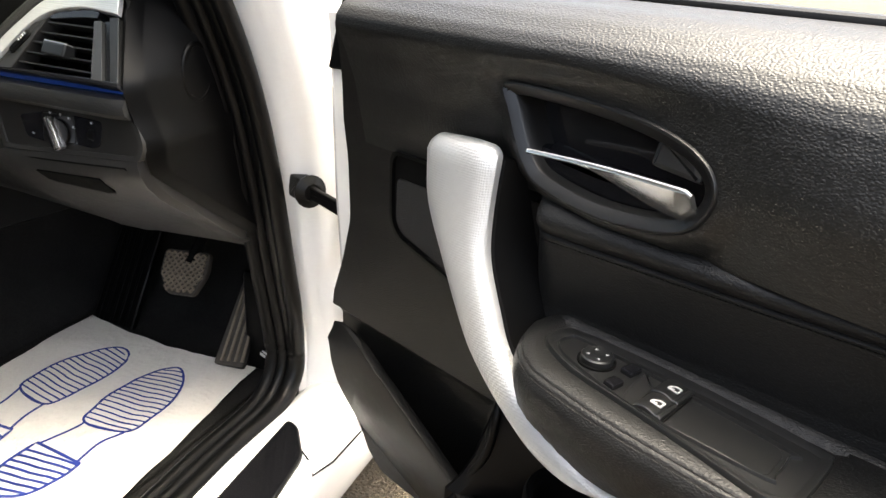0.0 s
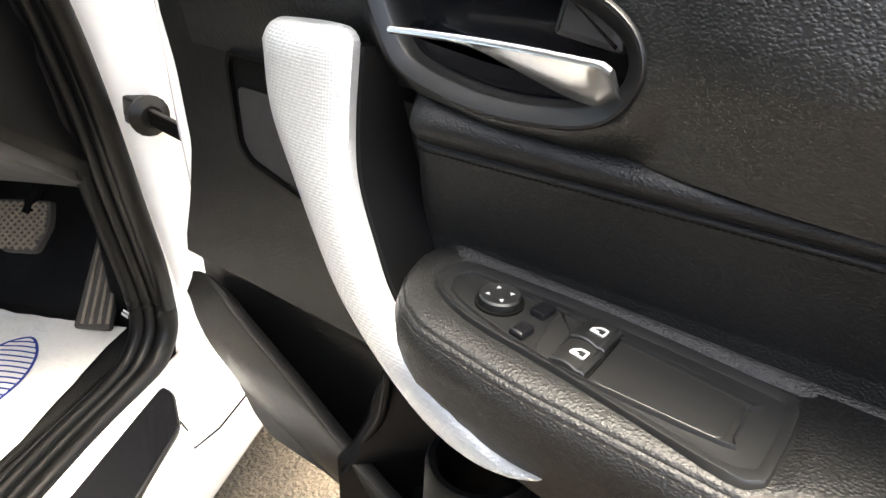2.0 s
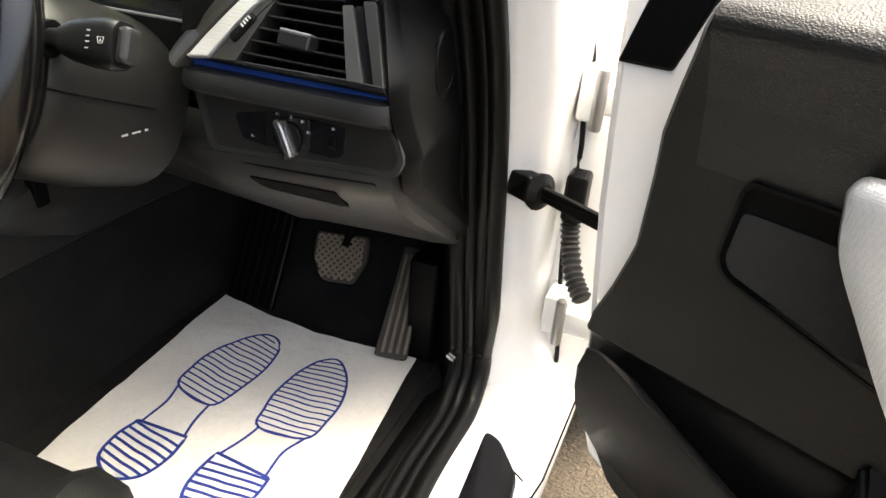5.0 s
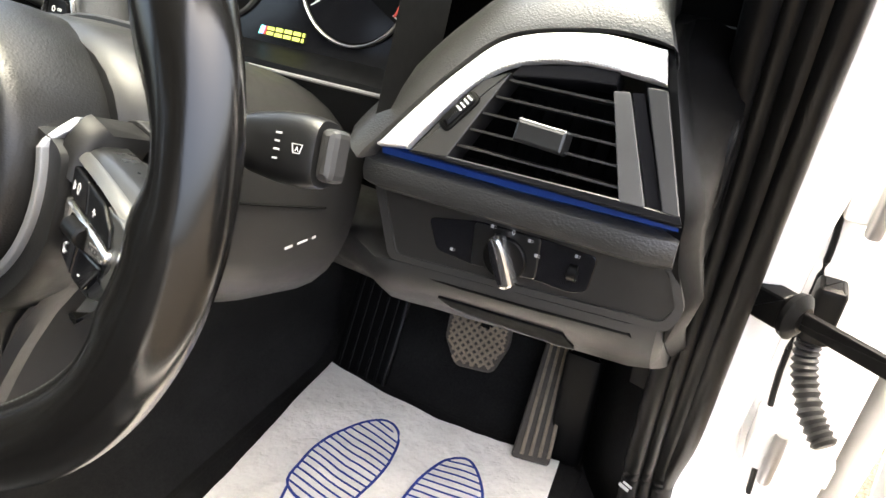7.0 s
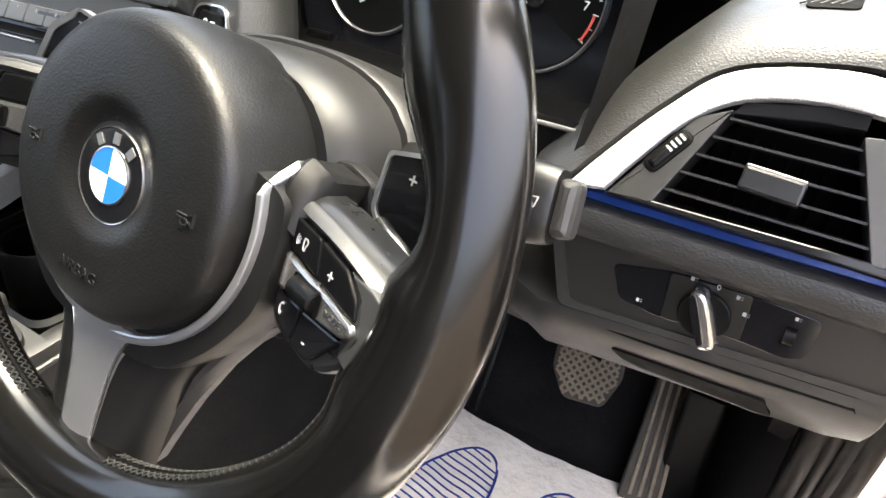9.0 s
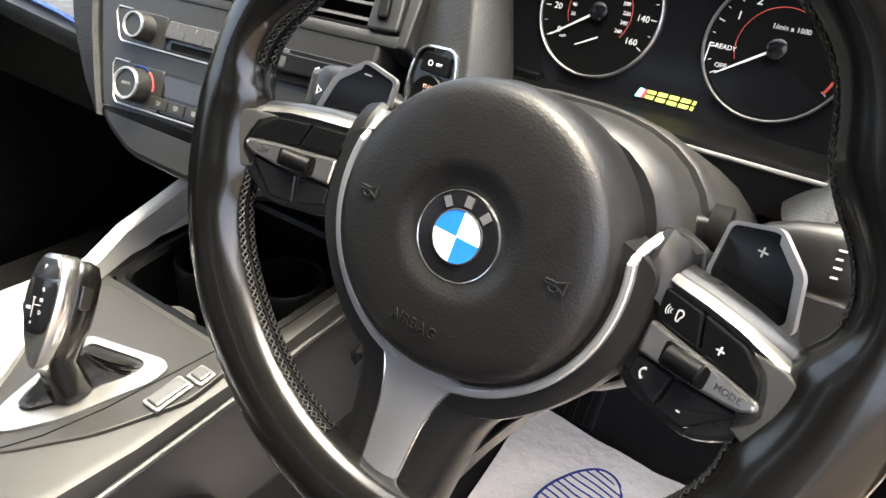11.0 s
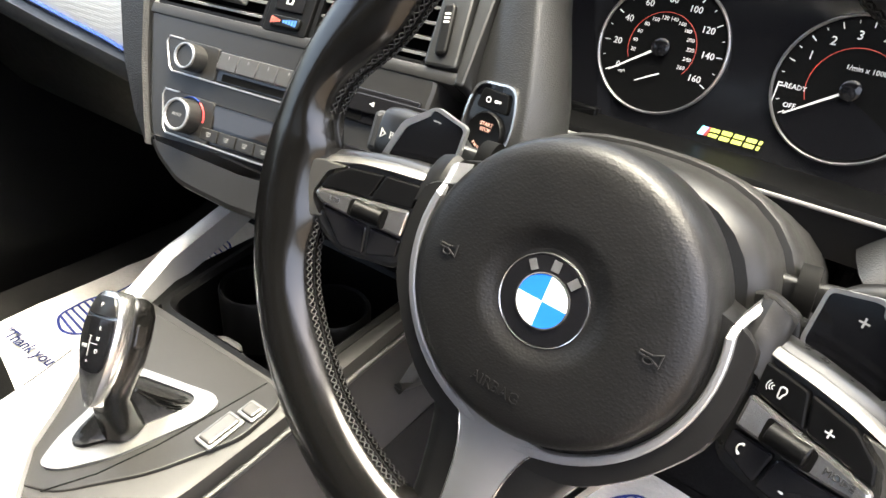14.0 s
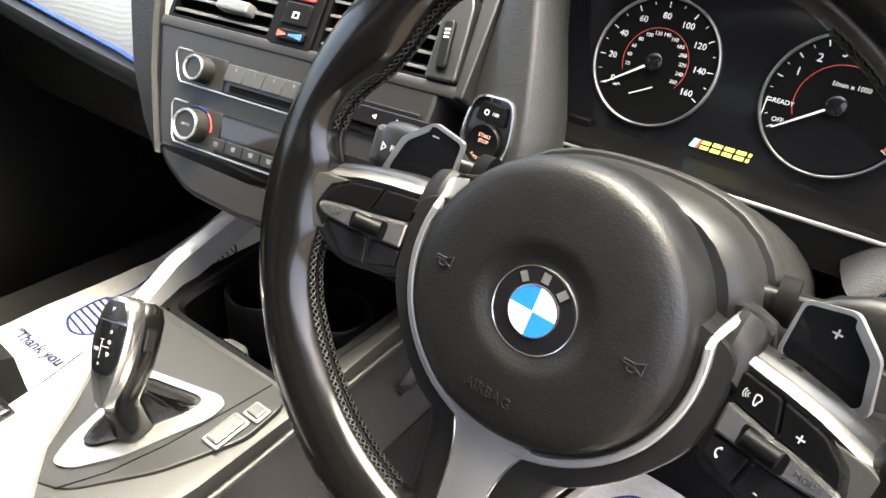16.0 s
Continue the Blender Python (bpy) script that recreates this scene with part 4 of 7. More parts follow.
part("vent_end_trim", prism(fillet([(0.2866, 0.0400), (0.2985, 0.0408), (0.3265, -0.0275), (0.3170, -0.0275)], 0.002), -0.02, 0.0004, VENT, 0.0008), STACK, vent, smooth=False)
part("vent_sill", prism([(0.158, vz(0.8095)), (0.184, vz(0.8125)), (0.296, vz(0.8145)), (0.326, vz(0.814)), (0.328, vz(0.8095))], -0.02, 0.001, VENT, 0.001), PIANO, vent)
for k in range(5):
    t = (k + 0.6) / 5
    z = lerp(0.8135, 0.862, t)
    x0, x1 = lerp(0.184, 0.2085, t), lerp(0.2925, 0.2695, t)
    bm = prism([(x0, -0.0007), (x1, -0.0007), (x1, 0.0007), (x0, 0.0007)], -0.026, -0.002, at(VENT, 0, vz(z)) @ pose(0, 0, 0, 12, 0, 0))
    part("slat", bm, STACK, vent, smooth=False)
for k in range(9):
    x = lerp(0.2, 0.28, k / 8)
    part("vane", prism([(x - 0.0004, vz(0.817)), (x + 0.0004, vz(0.817)), (x + 0.0004, vz(0.861)), (x - 0.0004, vz(0.861))], -0.046, -0.036, VENT), DARK, vent, smooth=False)
part("slat_tab", block(-0.0155, 0.0155, -0.0085, 0.0050, -0.008, 0.008, 0.002, at(VENT, 0.2385, vz(0.835)) @ pose(0, 0, 0, 10, 0, -3)), SATIN, vent, smooth=False)
# silver strip painted in as the highlight on the black tab's top edge
part("painted_tab_highlight", block(-0.0150, 0.0150, 0.0040, 0.0057, -0.002, 0.0075, 0.0007, at(VENT, 0.2385, vz(0.835)) @ pose(0, 0, 0, 10, 0, -3)), SILVER, vent)
tw = at(VENT, 0.1825, vz(0.8365), 0.0005, 58)
part("thumbwheel", block(-0.015, 0.015, -0.0052, 0.0052, -0.004, 0.0012, 0.0045, tw), DARK, vent)
part("thumbwheel_roller", block(-0.0125, 0.0125, -0.0036, 0.0036, -0.004, 0.0028, 0.003, tw), PLASTIC, vent)
bars([(0.0005 + 0.0030 * k, -0.0022, 0.0018 + 0.0030 * k, 0.0022) for k in range(4)], tw @ pose(0, 0, 0.0028), WHITE_INK, vent, "thumbwheel_mark")
# blue strip and padded lip
rings = []
for k in range(13):
    x = lerp(0.1345, 0.3265, k / 12)
    z = lerp(0.8025, 0.8055, k / 12)
    y = 0.2075 + 0.002 * abs(k - 6) / 6
    rings.append([Vector((x, y + 0.002, z + 0.0040)), Vector((x, y - 0.002, z + 0.0040)), Vector((x, y - 0.0048, z + 0.002)), Vector((x, y - 0.0048, z - 0.002)), Vector((x, y - 0.002, z - 0.0045)), Vector((x, y + 0.002, z - 0.0045))])
part("blue_strip", loft(rings), BLUE, dash, "metallic blue trim strip")
rings = []
for k in range(15):
    t = k / 14
    x = lerp(0.122, 0.3285, t)
    z = lerp(0.7975, 0.8005, t)
    lo = lerp(0.7745, 0.7775, t)
    y = 0.208 + 0.004 * step(0.93, 1.0, t) + 0.004 * step(0.07, 0.0, t)
    rings.append([Vector((x, y + 0.03, z)), Vector((x, y - 0.001, z)), Vector((x, y - 0.008, z - 0.003)), Vector((x, y - 0.0115, z - 0.010)), Vector((x, y - 0.010, lo + 0.005)), Vector((x, y - 0.004, lo)), Vector((x, y + 0.03, lo))])
part("padded_lip", loft(rings), DASH_VINYL, dash, "grained black padded lip")
# switch fascia
FAS = basis((0, 0.2115, 0.74), (1, 0, 0), (0, -0.995, 0.0998))
fo = fillet([(0.1235, 0.040), (0.1415, -0.0195), (0.336, -0.004), (0.342, 0.012), (0.331, 0.040)], 0.006)
fi = fillet([(0.1315, 0.036), (0.1475, -0.0145), (0.3315, 0.001), (0.3365, 0.013), (0.326, 0.036)], 0.005)
part("switch_surround", frame_ring(fo, fi, -0.02, 0.004, FAS), GREY_PLASTIC, dash)
fas = part("switch_fascia", prism(fi, -0.02, 0.0020, FAS), STACK, dash, "black fascia with the light switch")
pl = fillet([(0.169, 0.0205), (0.205, 0.0285), (0.250, 0.0300), (0.286, 0.0288), (0.2835, 0.0035), (0.272, -0.0005), (0.250, 0.0005), (0.205, -0.0035), (0.178, -0.0015)], 0.005)
part("switch_plate", prism(pl, 0.0003, 0.0028, FAS, 0.0006), PIANO, fas)
part("switch_tile", prism(fillet([(0.203, 0.0275), (0.249, 0.0300), (0.250, 0.0010), (0.204, -0.003)], 0.003), 0.0015, 0.0036, FAS, 0.0008), BEZEL, fas)
KN = at(FAS, 0.2275, 0.0095, 0.003, 17) @ Matrix.Scale(0.9, 4)
part("light_dial", revolve([(0.0165, -0.001), (0.0165, 0.003), (0.0155, 0.004), (0.0, 0.004)], KN), PLASTIC, fas, "round black light dial")
part("dial_lever", prism(curve([(-0.0055, 0.0185), (0.0015, 0.0195), (0.0055, 0.012), (0.0085, -0.012), (0.0075, -0.019), (0.0, -0.0205), (-0.0035, -0.016), (-0.006, 0.006)], 3), 0.003, 0.0135, KN, 0.003), CHROME, fas, "chrome light switch lever")
part("lever_inlay", prism(curve([(-0.0055, 0.015), (-0.002, 0.016), (0.001, -0.010), (0.001, -0.0155), (-0.002, -0.0155), (-0.005, -0.001)], 3), 0.0133, 0.0141, KN, 0.0003), PIANO, fas)
part("level_wheel", revolve([(0.003, -0.003), (0.0062, -0.0028), (0.0062, 0.0028), (0.003, 0.003)], at(FAS, 0.2725, 0.014, 0.001) @ pose(0, 0, 0, 0, 90, 0), 20), RUBBER, fas)
for x, y, s in ((0.190, 0.0035, 0.7), (0.2165, 0.0285, 0.75), (0.2485, 0.0180, 0.75), (0.2425, 0.0265, 0.7), (0.2735, 0.026, 0.65)):
    bars([(x - 0.0025 * s, y - 0.0016 * s, x + 0.0002, y + 0.0016 * s), (x + 0.0008, y + 0.0008 * s, x + 0.0028 * s, y + 0.0012 * s), (x + 0.0008, y - 0.0012 * s, x + 0.0028 * s, y - 0.0008 * s)], at(FAS, 0, 0, 0.0036), WHITE_INK, fas, "lamp_symbol")
lettering("0", 0.005, at(FAS, 0.2305, 0.0285, 0.0038), WHITE_INK, fas)
# knee panel below
rings = []
for x, dy, dz in ((-0.24, 0.05, 0.0), (-0.10, 0.045, 0.0), (0.02, 0.035, -0.004), (0.10, 0.016, -0.004), (0.128, 0.0, -0.004), (0.147, -0.002, 0.0), (0.24, -0.002, 0.008), (0.312, -0.001, 0.013), (0.330, 0.002, 0.016), (0.3345, 0.012, 0.018)):
    rings.append([Vector((x, y + dy * (1 if y < 0.3 else 0.3), z + dz)) for y, z in ((0.24, 0.724), (0.2085, 0.7205), (0.2075, 0.715), (0.2095, 0.7045), (0.217, 0.690), (0.235, 0.670), (0.265, 0.647), (0.31, 0.616), (0.36, 0.580), (0.405, 0.556), (0.42, 0.565), (0.40, 0.62), (0.33, 0.70))])
knee = part("knee_panel", loft(rings), GREY_PLASTIC, dash, "charcoal knee panel under the wheel")
KP = basis((0.23, 0.2165, 0.6985), (1, 0.02, 0.05), (0.045, -0.82, -0.57))
# dark plate on the panel, its colour standing for the slot's shade
part("panel_slot", prism(fillet([(-0.049, 0.0075), (0.044, 0.0085), (0.050, -0.0120), (0.040, -0.0140), (-0.030, -0.0080), (-0.042, -0.0045)], 0.0015), -0.004, 0.0026, KP), DARK, knee)
part("slot_edge", tube([KP @ Vector(p) for p in ((-0.042, -0.0050, 0.002), (-0.030, -0.0086, 0.0022), (0.040, -0.0147, 0.0022), (0.050, -0.0127, 0.002))], 0.0011, 6), GREY_PLASTIC, knee)
part("panel_joint", tube([(0.135, 0.2085, 0.7135), (0.2, 0.2055, 0.7175), (0.26, 0.2055, 0.722), (0.315, 0.207, 0.7265), (0.321, 0.215, 0.715), (0.323, 0.255, 0.683), (0.324, 0.31, 0.642)], 0.0009, 6), DARK, knee)
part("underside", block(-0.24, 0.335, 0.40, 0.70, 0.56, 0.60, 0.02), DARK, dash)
# end of the dashboard beside the doorway
rings = []
EDGE_X = [(0.60, 0.336), (0.72, 0.3355), (0.74, 0.3385), (0.752, 0.3405), (0.78, 0.331), (0.80, 0.3285), (0.812, 0.3285), (0.896, 0.2907)]
EDGE_Y = [(0.608, 0.366), (0.648, 0.312), (0.675, 0.277), (0.70, 0.245), (0.72, 0.2205), (0.735, 0.2135), (0.78, 0.2085), (0.80, 0.2045), (0.812, 0.2040), (0.835, 0.219), (0.875, 0.245), (0.8885, 0.256), (0.896, 0.285)]
for i in range(38):
    z = lerp(0.60, 0.896, i / 37)
    xf, f = along(EDGE_X, z), along(EDGE_Y, z)
    k = 1.0 - 0.6 * step(0.80, 0.86, z)
    b = max(along([(0.60, 0.43), (0.735, 0.42), (0.80, 0.39), (0.90, 0.36)], z), f + 0.09)
    rings.append([Vector((xf - 0.02, f + 0.008, z)), Vector((xf - 0.003, f + 0.0015, z)), Vector((xf, f + 0.0005, z)), Vector((xf + 0.0015, f + 0.003, z)), Vector((xf + 0.008 * k, f + 0.018, z)), Vector((xf + 0.0085 * k, f + 0.022, z)), Vector((max(0.336, xf), f + 0.07, z)), Vector((0.340, b, z)), Vector((0.29, b, z))])
endcap = part("dash_end_panel", loft(rings), PLASTIC, dash, "charcoal end panel of the dashboard")
part("round_cover", revolve([(0.026, -0.004), (0.026, 0.0015), (0.0245, 0.003), (0.022, 0.003), (0.021, 0.0015), (0.0, 0.0015)], pose(0.3345, 0.298, 0.815, 0, 90, 0), 28, 1.25, 0.9), PLASTIC, endcap)
part("pillar_seam", tube([(0.299, 0.3195, 0.893), (0.343, 0.310, 0.893)], 0.0009, 6), GREY_PLASTIC, dash)
part("pillar_base_trim", loft([[Vector(p) for p in ((x, y, z), (0.342, y - 0.01, z), (0.346, y + 0.03, z), (x, y + 0.06, z))] for x, y, z in ((0.30, 0.45, 0.50), (0.30, 0.375, 0.72), (0.272, 0.345, 0.84), (0.272, 0.30, 0.95), (0.30, 0.20, 1.06))]), PLASTIC, dash)
# top of the dashboard, up to the screen
part("dash_top", loft([[Vector((x, y, z)) for y, z in ((0.235, 0.948), (0.26, 0.962), (0.40, 0.955), (0.78, 0.925), (0.78, 0.88), (0.24, 0.88))] for x in (-1.03, -0.7, -0.46, -0.17, -0.165)]), DASH_VINYL, dash, "grained black dashboard top")
part("dash_top_driver", loft([[Vector((x, y, z)) for y, z in ((0.32, 1.005 - 2.6 * (x - 0.0) ** 2), (0.40, 1.00 - 2.6 * x ** 2), (0.78, 0.93), (0.78, 0.88), (0.33, 0.955 - 1.5 * x ** 2))] for x in (-0.165, -0.1, -0.03, 0.04, 0.10, 0.145)]), DASH_VINYL, dash)
part("dash_top_side", loft([[Vector((x, y, z)) for y, z in ((0.47, 0.925), (0.78, 0.93), (0.78, 0.88), (0.47, 0.88))] for x in (0.14, 0.34)]), DASH_VINYL, dash)
DM = basis((0.2335, 0.297, 0.9158), (1, 0, 0.12), (-0.12, -0.20, 0.97))
slot = part("demister_slot", prism(fillet(rect(-0.0135, -0.016, 0.0135, 0.014), 0.005), -0.004, 0.0007, DM, 0.0004), DARK, dash, "small black demister outlet")
for k in range(5):
    part("slat", block(-0.0005, 0.0005, -0.012, 0.012, 0.0, 0.0012, 0.0003, at(DM, -0.010 + 0.005 * k, -0.001, 0, -35)), GREY_PLASTIC, slot)

# ---- instrument cluster ----
cluster = thing("instrument_cluster", (0.0, 0.27, 0.83), "black instrument cluster with two lit round dials", "instrument cluster")
GA = basis((0, 0.265, 0.87), (1, 0, 0), (0, -0.966, 0.2586))
part("cluster_glass", prism(fillet([(-0.152, 0.10), (-0.140, 0.02), (-0.116, -0.033), (-0.085, -0.041), (0.06, -0.046), (0.137, -0.046), (0.1395, 0.10)], 0.008), -0.01, -0.001, GA, 0.001), PIANO, cluster)
cowl = []
for w, k in ((-0.008, 1.0), (0.02, 1.05), (0.05, 1.11), (0.062, 1.14)):
    pts = curve([(-0.090, -0.040), (-0.120, -0.034), (-0.140, 0.02), (-0.152, 0.085), (-0.10, 0.118), (0.0, 0.125), (0.10, 0.118), (0.138, 0.085), (0.140, 0.02), (0.136, -0.046)], 4, False)
    cowl.append([GA @ Vector((p.x * (k if p.x < 0 else 1.0 + (k - 1.0) * 0.1), 0.03 + (p.y - 0.03) * k, w)) for p in pts])
part("cluster_cowl", loft(cowl, closed=False), DARK, cluster, "matt black cowl round the dials")
part("lower_ledge", loft([[Vector((x, y, z)) for y, z in ((0.262, 0.838), (0.225, 0.835), (0.222, 0.830), (0.222, 0.80), (0.262, 0.80))] for x in (-0.140, -0.06, 0.02, 0.09, 0.135)]), PLASTIC, cluster)
part("bright_line", tube([(-0.142, 0.2215, 0.8300), (-0.06, 0.2213, 0.8300), (0.04, 0.2213, 0.8305), (0.132, 0.2215, 0.831)], 0.0016, 8), SILVER, cluster)
part("reset_button", block(-0.112, -0.088, -0.037, -0.029, 0.0, 0.006, 0.002, GA), PLASTIC, cluster)
R_D = 0.0465


def polar(r, deg):
    return Vector((r * math.cos(radians(deg)), r * math.sin(radians(deg))))


def dial(cx, label, marks, small, major_n, a0, a1, red):
    m = at(GA, cx, 0.023, 0.0)
    d = part("dial", revolve([(R_D, -0.002), (R_D, 0.0005), (0.0, 0.0005)], m, 48), DARK, cluster, label)
    part("chrome_ring", revolve([(R_D - 0.0012, -0.002), (R_D - 0.0012, 0.003), (R_D - 0.0004, 0.0038), (R_D + 0.0006, 0.003), (R_D + 0.0006, -0.002)], m, 64, ring=True), SILVER, d)
    bm_ = bmesh.new()
    for i in range(major_n * 2 + 1):
        a = lerp(a0, a1, i / (major_n * 2))
        r0 = R_D - (0.0075 if i % 2 == 0 else 0.0055)
        p, q, t = polar(r0, a), polar(R_D - 0.0035, a), polar(0.00022 if i % 2 else 0.00032, a + 90)
        put_loft(bm_, [[Vector((*v, w)) for v in (p - t, q - t, q + t, p + t)] for w in (0.0005, 0.0009)])
    bm_.transform(m)
    part("scale_marks", bm_, LIT_WHITE, d, smooth=False)
    for txt, a, r, size in marks:
        p = polar(r, a)
        lettering(txt, size, at(m, p.x, p.y, 0.0008), LIT_WHITE, d, "numeral")
    ra0, ra1, rr = red
    pts = [polar(rr, lerp(ra0, ra1, i / 30)) for i in range(31)]
    part("red_arc", tube([m @ Vector((*p, 0.0008)) for p in pts], 0.00022, 5, up=GA.to_3x3() @ Vector((0, 0, 1))), LIT_RED, d)
    nd = at(m, 0, 0, 0.003, a0 + small)
    part("needle", prism([(-0.004, -0.0009), (0.040, -0.0004), (0.040, 0.0004), (-0.004, 0.0009)], 0, 0.0008, nd), LIT_WHITE, d, smooth=False)
    part("needle_hub", revolve([(0.0068, 0), (0.0066, 0.004), (0.0055, 0.0048), (0.0, 0.0048)], at(m, 0, 0, 0.0005), 24), PIANO, d)
    return m, d


mph = [(str(v), 213 - v * 1.506, 0.0330, 0.0064) for v in range(0, 161, 20)]
kmh = [(str(v), 213 - v / 1.609 * 1.506, 0.0205, 0.0038) for v in range(20, 261, 20)]
m, speedo = dial(-0.057, "speedometer dial with white mile numerals", mph + kmh, 2, 8, 213, -28, (206, -36, 0.0245))
lettering("mph", 0.003, at(m, -0.0235, -0.0215, 0.0008, 10), LIT_WHITE, speedo)
part("fuel_needle", prism([(-0.002, -0.0005), (0.016, -0.0003), (0.016, 0.0003), (-0.002, 0.0005)], 0.0028, 0.0034, at(m, 0.003, -0.0185, 0, 208)), LIT_WHITE, speedo, smooth=False)
rev = [(str(v), 152 - (v - 1) * 25.3, 0.0335, 0.0078) for v in range(1, 8)]
m, tacho = dial(0.068, "rev counter dial with white numerals", rev, 2, 10, 213, -30, (206, 30, 0.0262))
lettering("1/min x 1000", 0.0045, at(m, 0.004, 0.0135, 0.0008), LIT_WHITE, tacho)
lettering("READY", 0.0045, at(m, -0.0315, -0.0055, 0.0008), LIT_WHITE, tacho)
lettering("OFF", 0.0045, at(m, -0.031, -0.0175, 0.0008), LIT_WHITE, tacho)
bars([(-0.0425, -0.018, -0.0418, -0.004), (-0.0425, -0.0047, -0.0395, -0.004)], at(m, 0, 0, 0.0006), LIT_WHITE, tacho, "scale_bracket")
part("red_zone", tube([m @ Vector((*polar(0.0405, a), 0.0008)) for a in range(-30, -2, 4)], 0.0009, 5), LIT_RED, tacho)
part("display_shade", prism([Vector((0, -0.004))] + [polar(R_D - 0.003, a) for a in range(212, 329, 6)], 0.0004, 0.0007, m), PIANO, tacho)
# model mark as plain bars
badge_bars = at(GA, 0.006, -0.0245, 0.0)
xs = 0.0
for w_, hgt in ((0.0062, 0.0062), (0.0068, 0.0068), (0.0068, 0.0068), (0.0068, 0.0068), (0.0022, 0.0068)):
    for lo, hi in ((-hgt / 2, -0.0006), (0.0006, hgt / 2)):
        e = 0.0012 / hgt
        part("display_bar", prism([(-0.012 + xs + e * (lo + hgt / 2), lo), (-0.012 + xs + w_ + e * (lo + hgt / 2), lo), (-0.012 + xs + w_ + e * (hi + hgt / 2), hi), (-0.012 + xs + e * (hi + hgt / 2), hi)], 0, 0.0004, badge_bars), LIT_YELLOW, cluster, smooth=False)
    xs += w_ + 0.0016
for k, mt in enumerate((lamp_mat("lit_teal_display", (0.1, 0.45, 0.42), 0.5), lamp_mat("lit_blue_display", (0.1, 0.14, 0.4), 0.5), LIT_RED)):
    part("display_stripe", prism([(-0.0195 + k * 0.0022, -0.0032), (-0.0175 + k * 0.0022, -0.0032), (-0.0150 + k * 0.0022, 0.0032), (-0.0170 + k * 0.0022, 0.0032)], 0, 0.0004, badge_bars), mt, cluster, smooth=False)

# ---- start button column ----
SC = basis((-0.138, 0.178, 0.832), (1, -0.126, 0), (-0.12, -0.95, 0.30))
rings = []
for y, x0, x1, x2, x3 in ((-0.06, -0.030, 0.036, 0.046, 0.050), (-0.03, -0.030, 0.034, 0.045, 0.048), (0.0, -0.029, 0.031, 0.042, 0.045), (0.03, -0.0275, 0.0255, 0.035, 0.0370), (0.06, -0.0260, 0.0180, 0.0265, 0.0255), (0.09, -0.0245, 0.0090, 0.0155, 0.0135), (0.12, -0.023, 0.0010, 0.0070, 0.0040), (0.14, -0.022, -0.0045, 0.0010, -0.002)):
    rings.append([SC @ Vector(p) for p in ((x0, y, -0.05), (x0, y, -0.003), (x0 + 0.004, y, 0.0), (lerp(x0, x1, 0.5), y, 0.0006), (x1 - 0.004, y, 0.0), (x1 - 0.001, y, -0.0010), (x1 + 0.001, y, -0.0035), (x2, y, -0.02), (x3, y, -0.036), (x3 - 0.006, y, -0.05))])
part("start_column", loft(rings), HOOD_VINYL, dash, "grained black panel beside the instruments")
key = [(-0.018, 0.028), (-0.0235, 0.006), (-0.0205, -0.012), (-0.009, -0.0215), (0.006, -0.0215), (0.0185, -0.012), (0.0215, 0.006), (0.0155, 0.030), (0.0, 0.0325)]
ko = curve(key, 5)
starter = part("start_stop_unit", prism(ko, -0.01, 0.0005, SC), PIANO, dash, "start button unit in a chrome ring")
part("chrome_surround", frame_ring(ko, [Vector((p.x * 0.93, 0.004 + (p.y - 0.004) * 0.945)) for p in ko], -0.002, 0.003, SC), CHROME, starter)
part("start_button", revolve([(0.0155, 0), (0.0155, 0.003), (0.0145, 0.0045), (0.0125, 0.0038), (0.0, 0.0032)], at(SC, -0.0005, -0.004, 0.0), 32), PLASTIC, starter)
part("stop_start_switch", prism(fillet([(-0.0145, 0.0125), (0.0135, 0.0125), (0.0115, 0.027), (-0.0125, 0.027)], 0.003), 0, 0.003, SC, 0.001), PLASTIC, starter)
lettering("START\nSTOP", 0.0040, at(SC, 0.0, 0.0005, 0.0040), LIT_ORANGE, starter)
for k, ch in enumerate("ENGINE"):
    q = -90 + (k - 2.5) * 15
    p = polar(0.0108, q)
    lettering(ch, 0.0030, at(SC, p.x - 0.0005, p.y - 0.004, 0.0042, q + 90), LIT_ORANGE, starter)
lettering("OFF", 0.0034, at(SC, 0.0035, 0.0195, 0.0034), LIT_WHITE, starter)
part("ring_symbol", frame_ring(ellipse(-0.005, 0.0195, 0.0022, None, 14), ellipse(-0.005, 0.0195, 0.0016, None, 14), 0.003, 0.0034, SC), LIT_WHITE, starter)

# ---- centre stack ----
stack = thing("centre_stack", (-0.32, 0.15, 0.73), "black centre stack with radio and climate controls", "control panel")
ST = basis((-0.375, 0.107, 0.785), (0.9919, 0.1271, 0), (0.115, -0.8976, 0.4255))
panel = fillet([(-0.088, 0.088), (-0.060, -0.013), (-0.045, -0.035), (-0.012, -0.052), (0.05, -0.055), (0.12, -0.055), (0.17, -0.035), (0.195, 0.0), (0.205, 0.088)], 0.014)
part("stack_panel", prism(panel, -0.06, -0.001, ST, 0.004), STACK, stack)
part("stack_chin", prism(fillet([(-0.058, -0.018), (-0.043, -0.038), (-0.012, -0.056), (0.05, -0.062), (0.12, -0.06), (0.165, -0.04), (0.19, -0.012), (0.06, -0.024)], 0.01), -0.06, 0.002, ST, 0.006), STACK, stack)


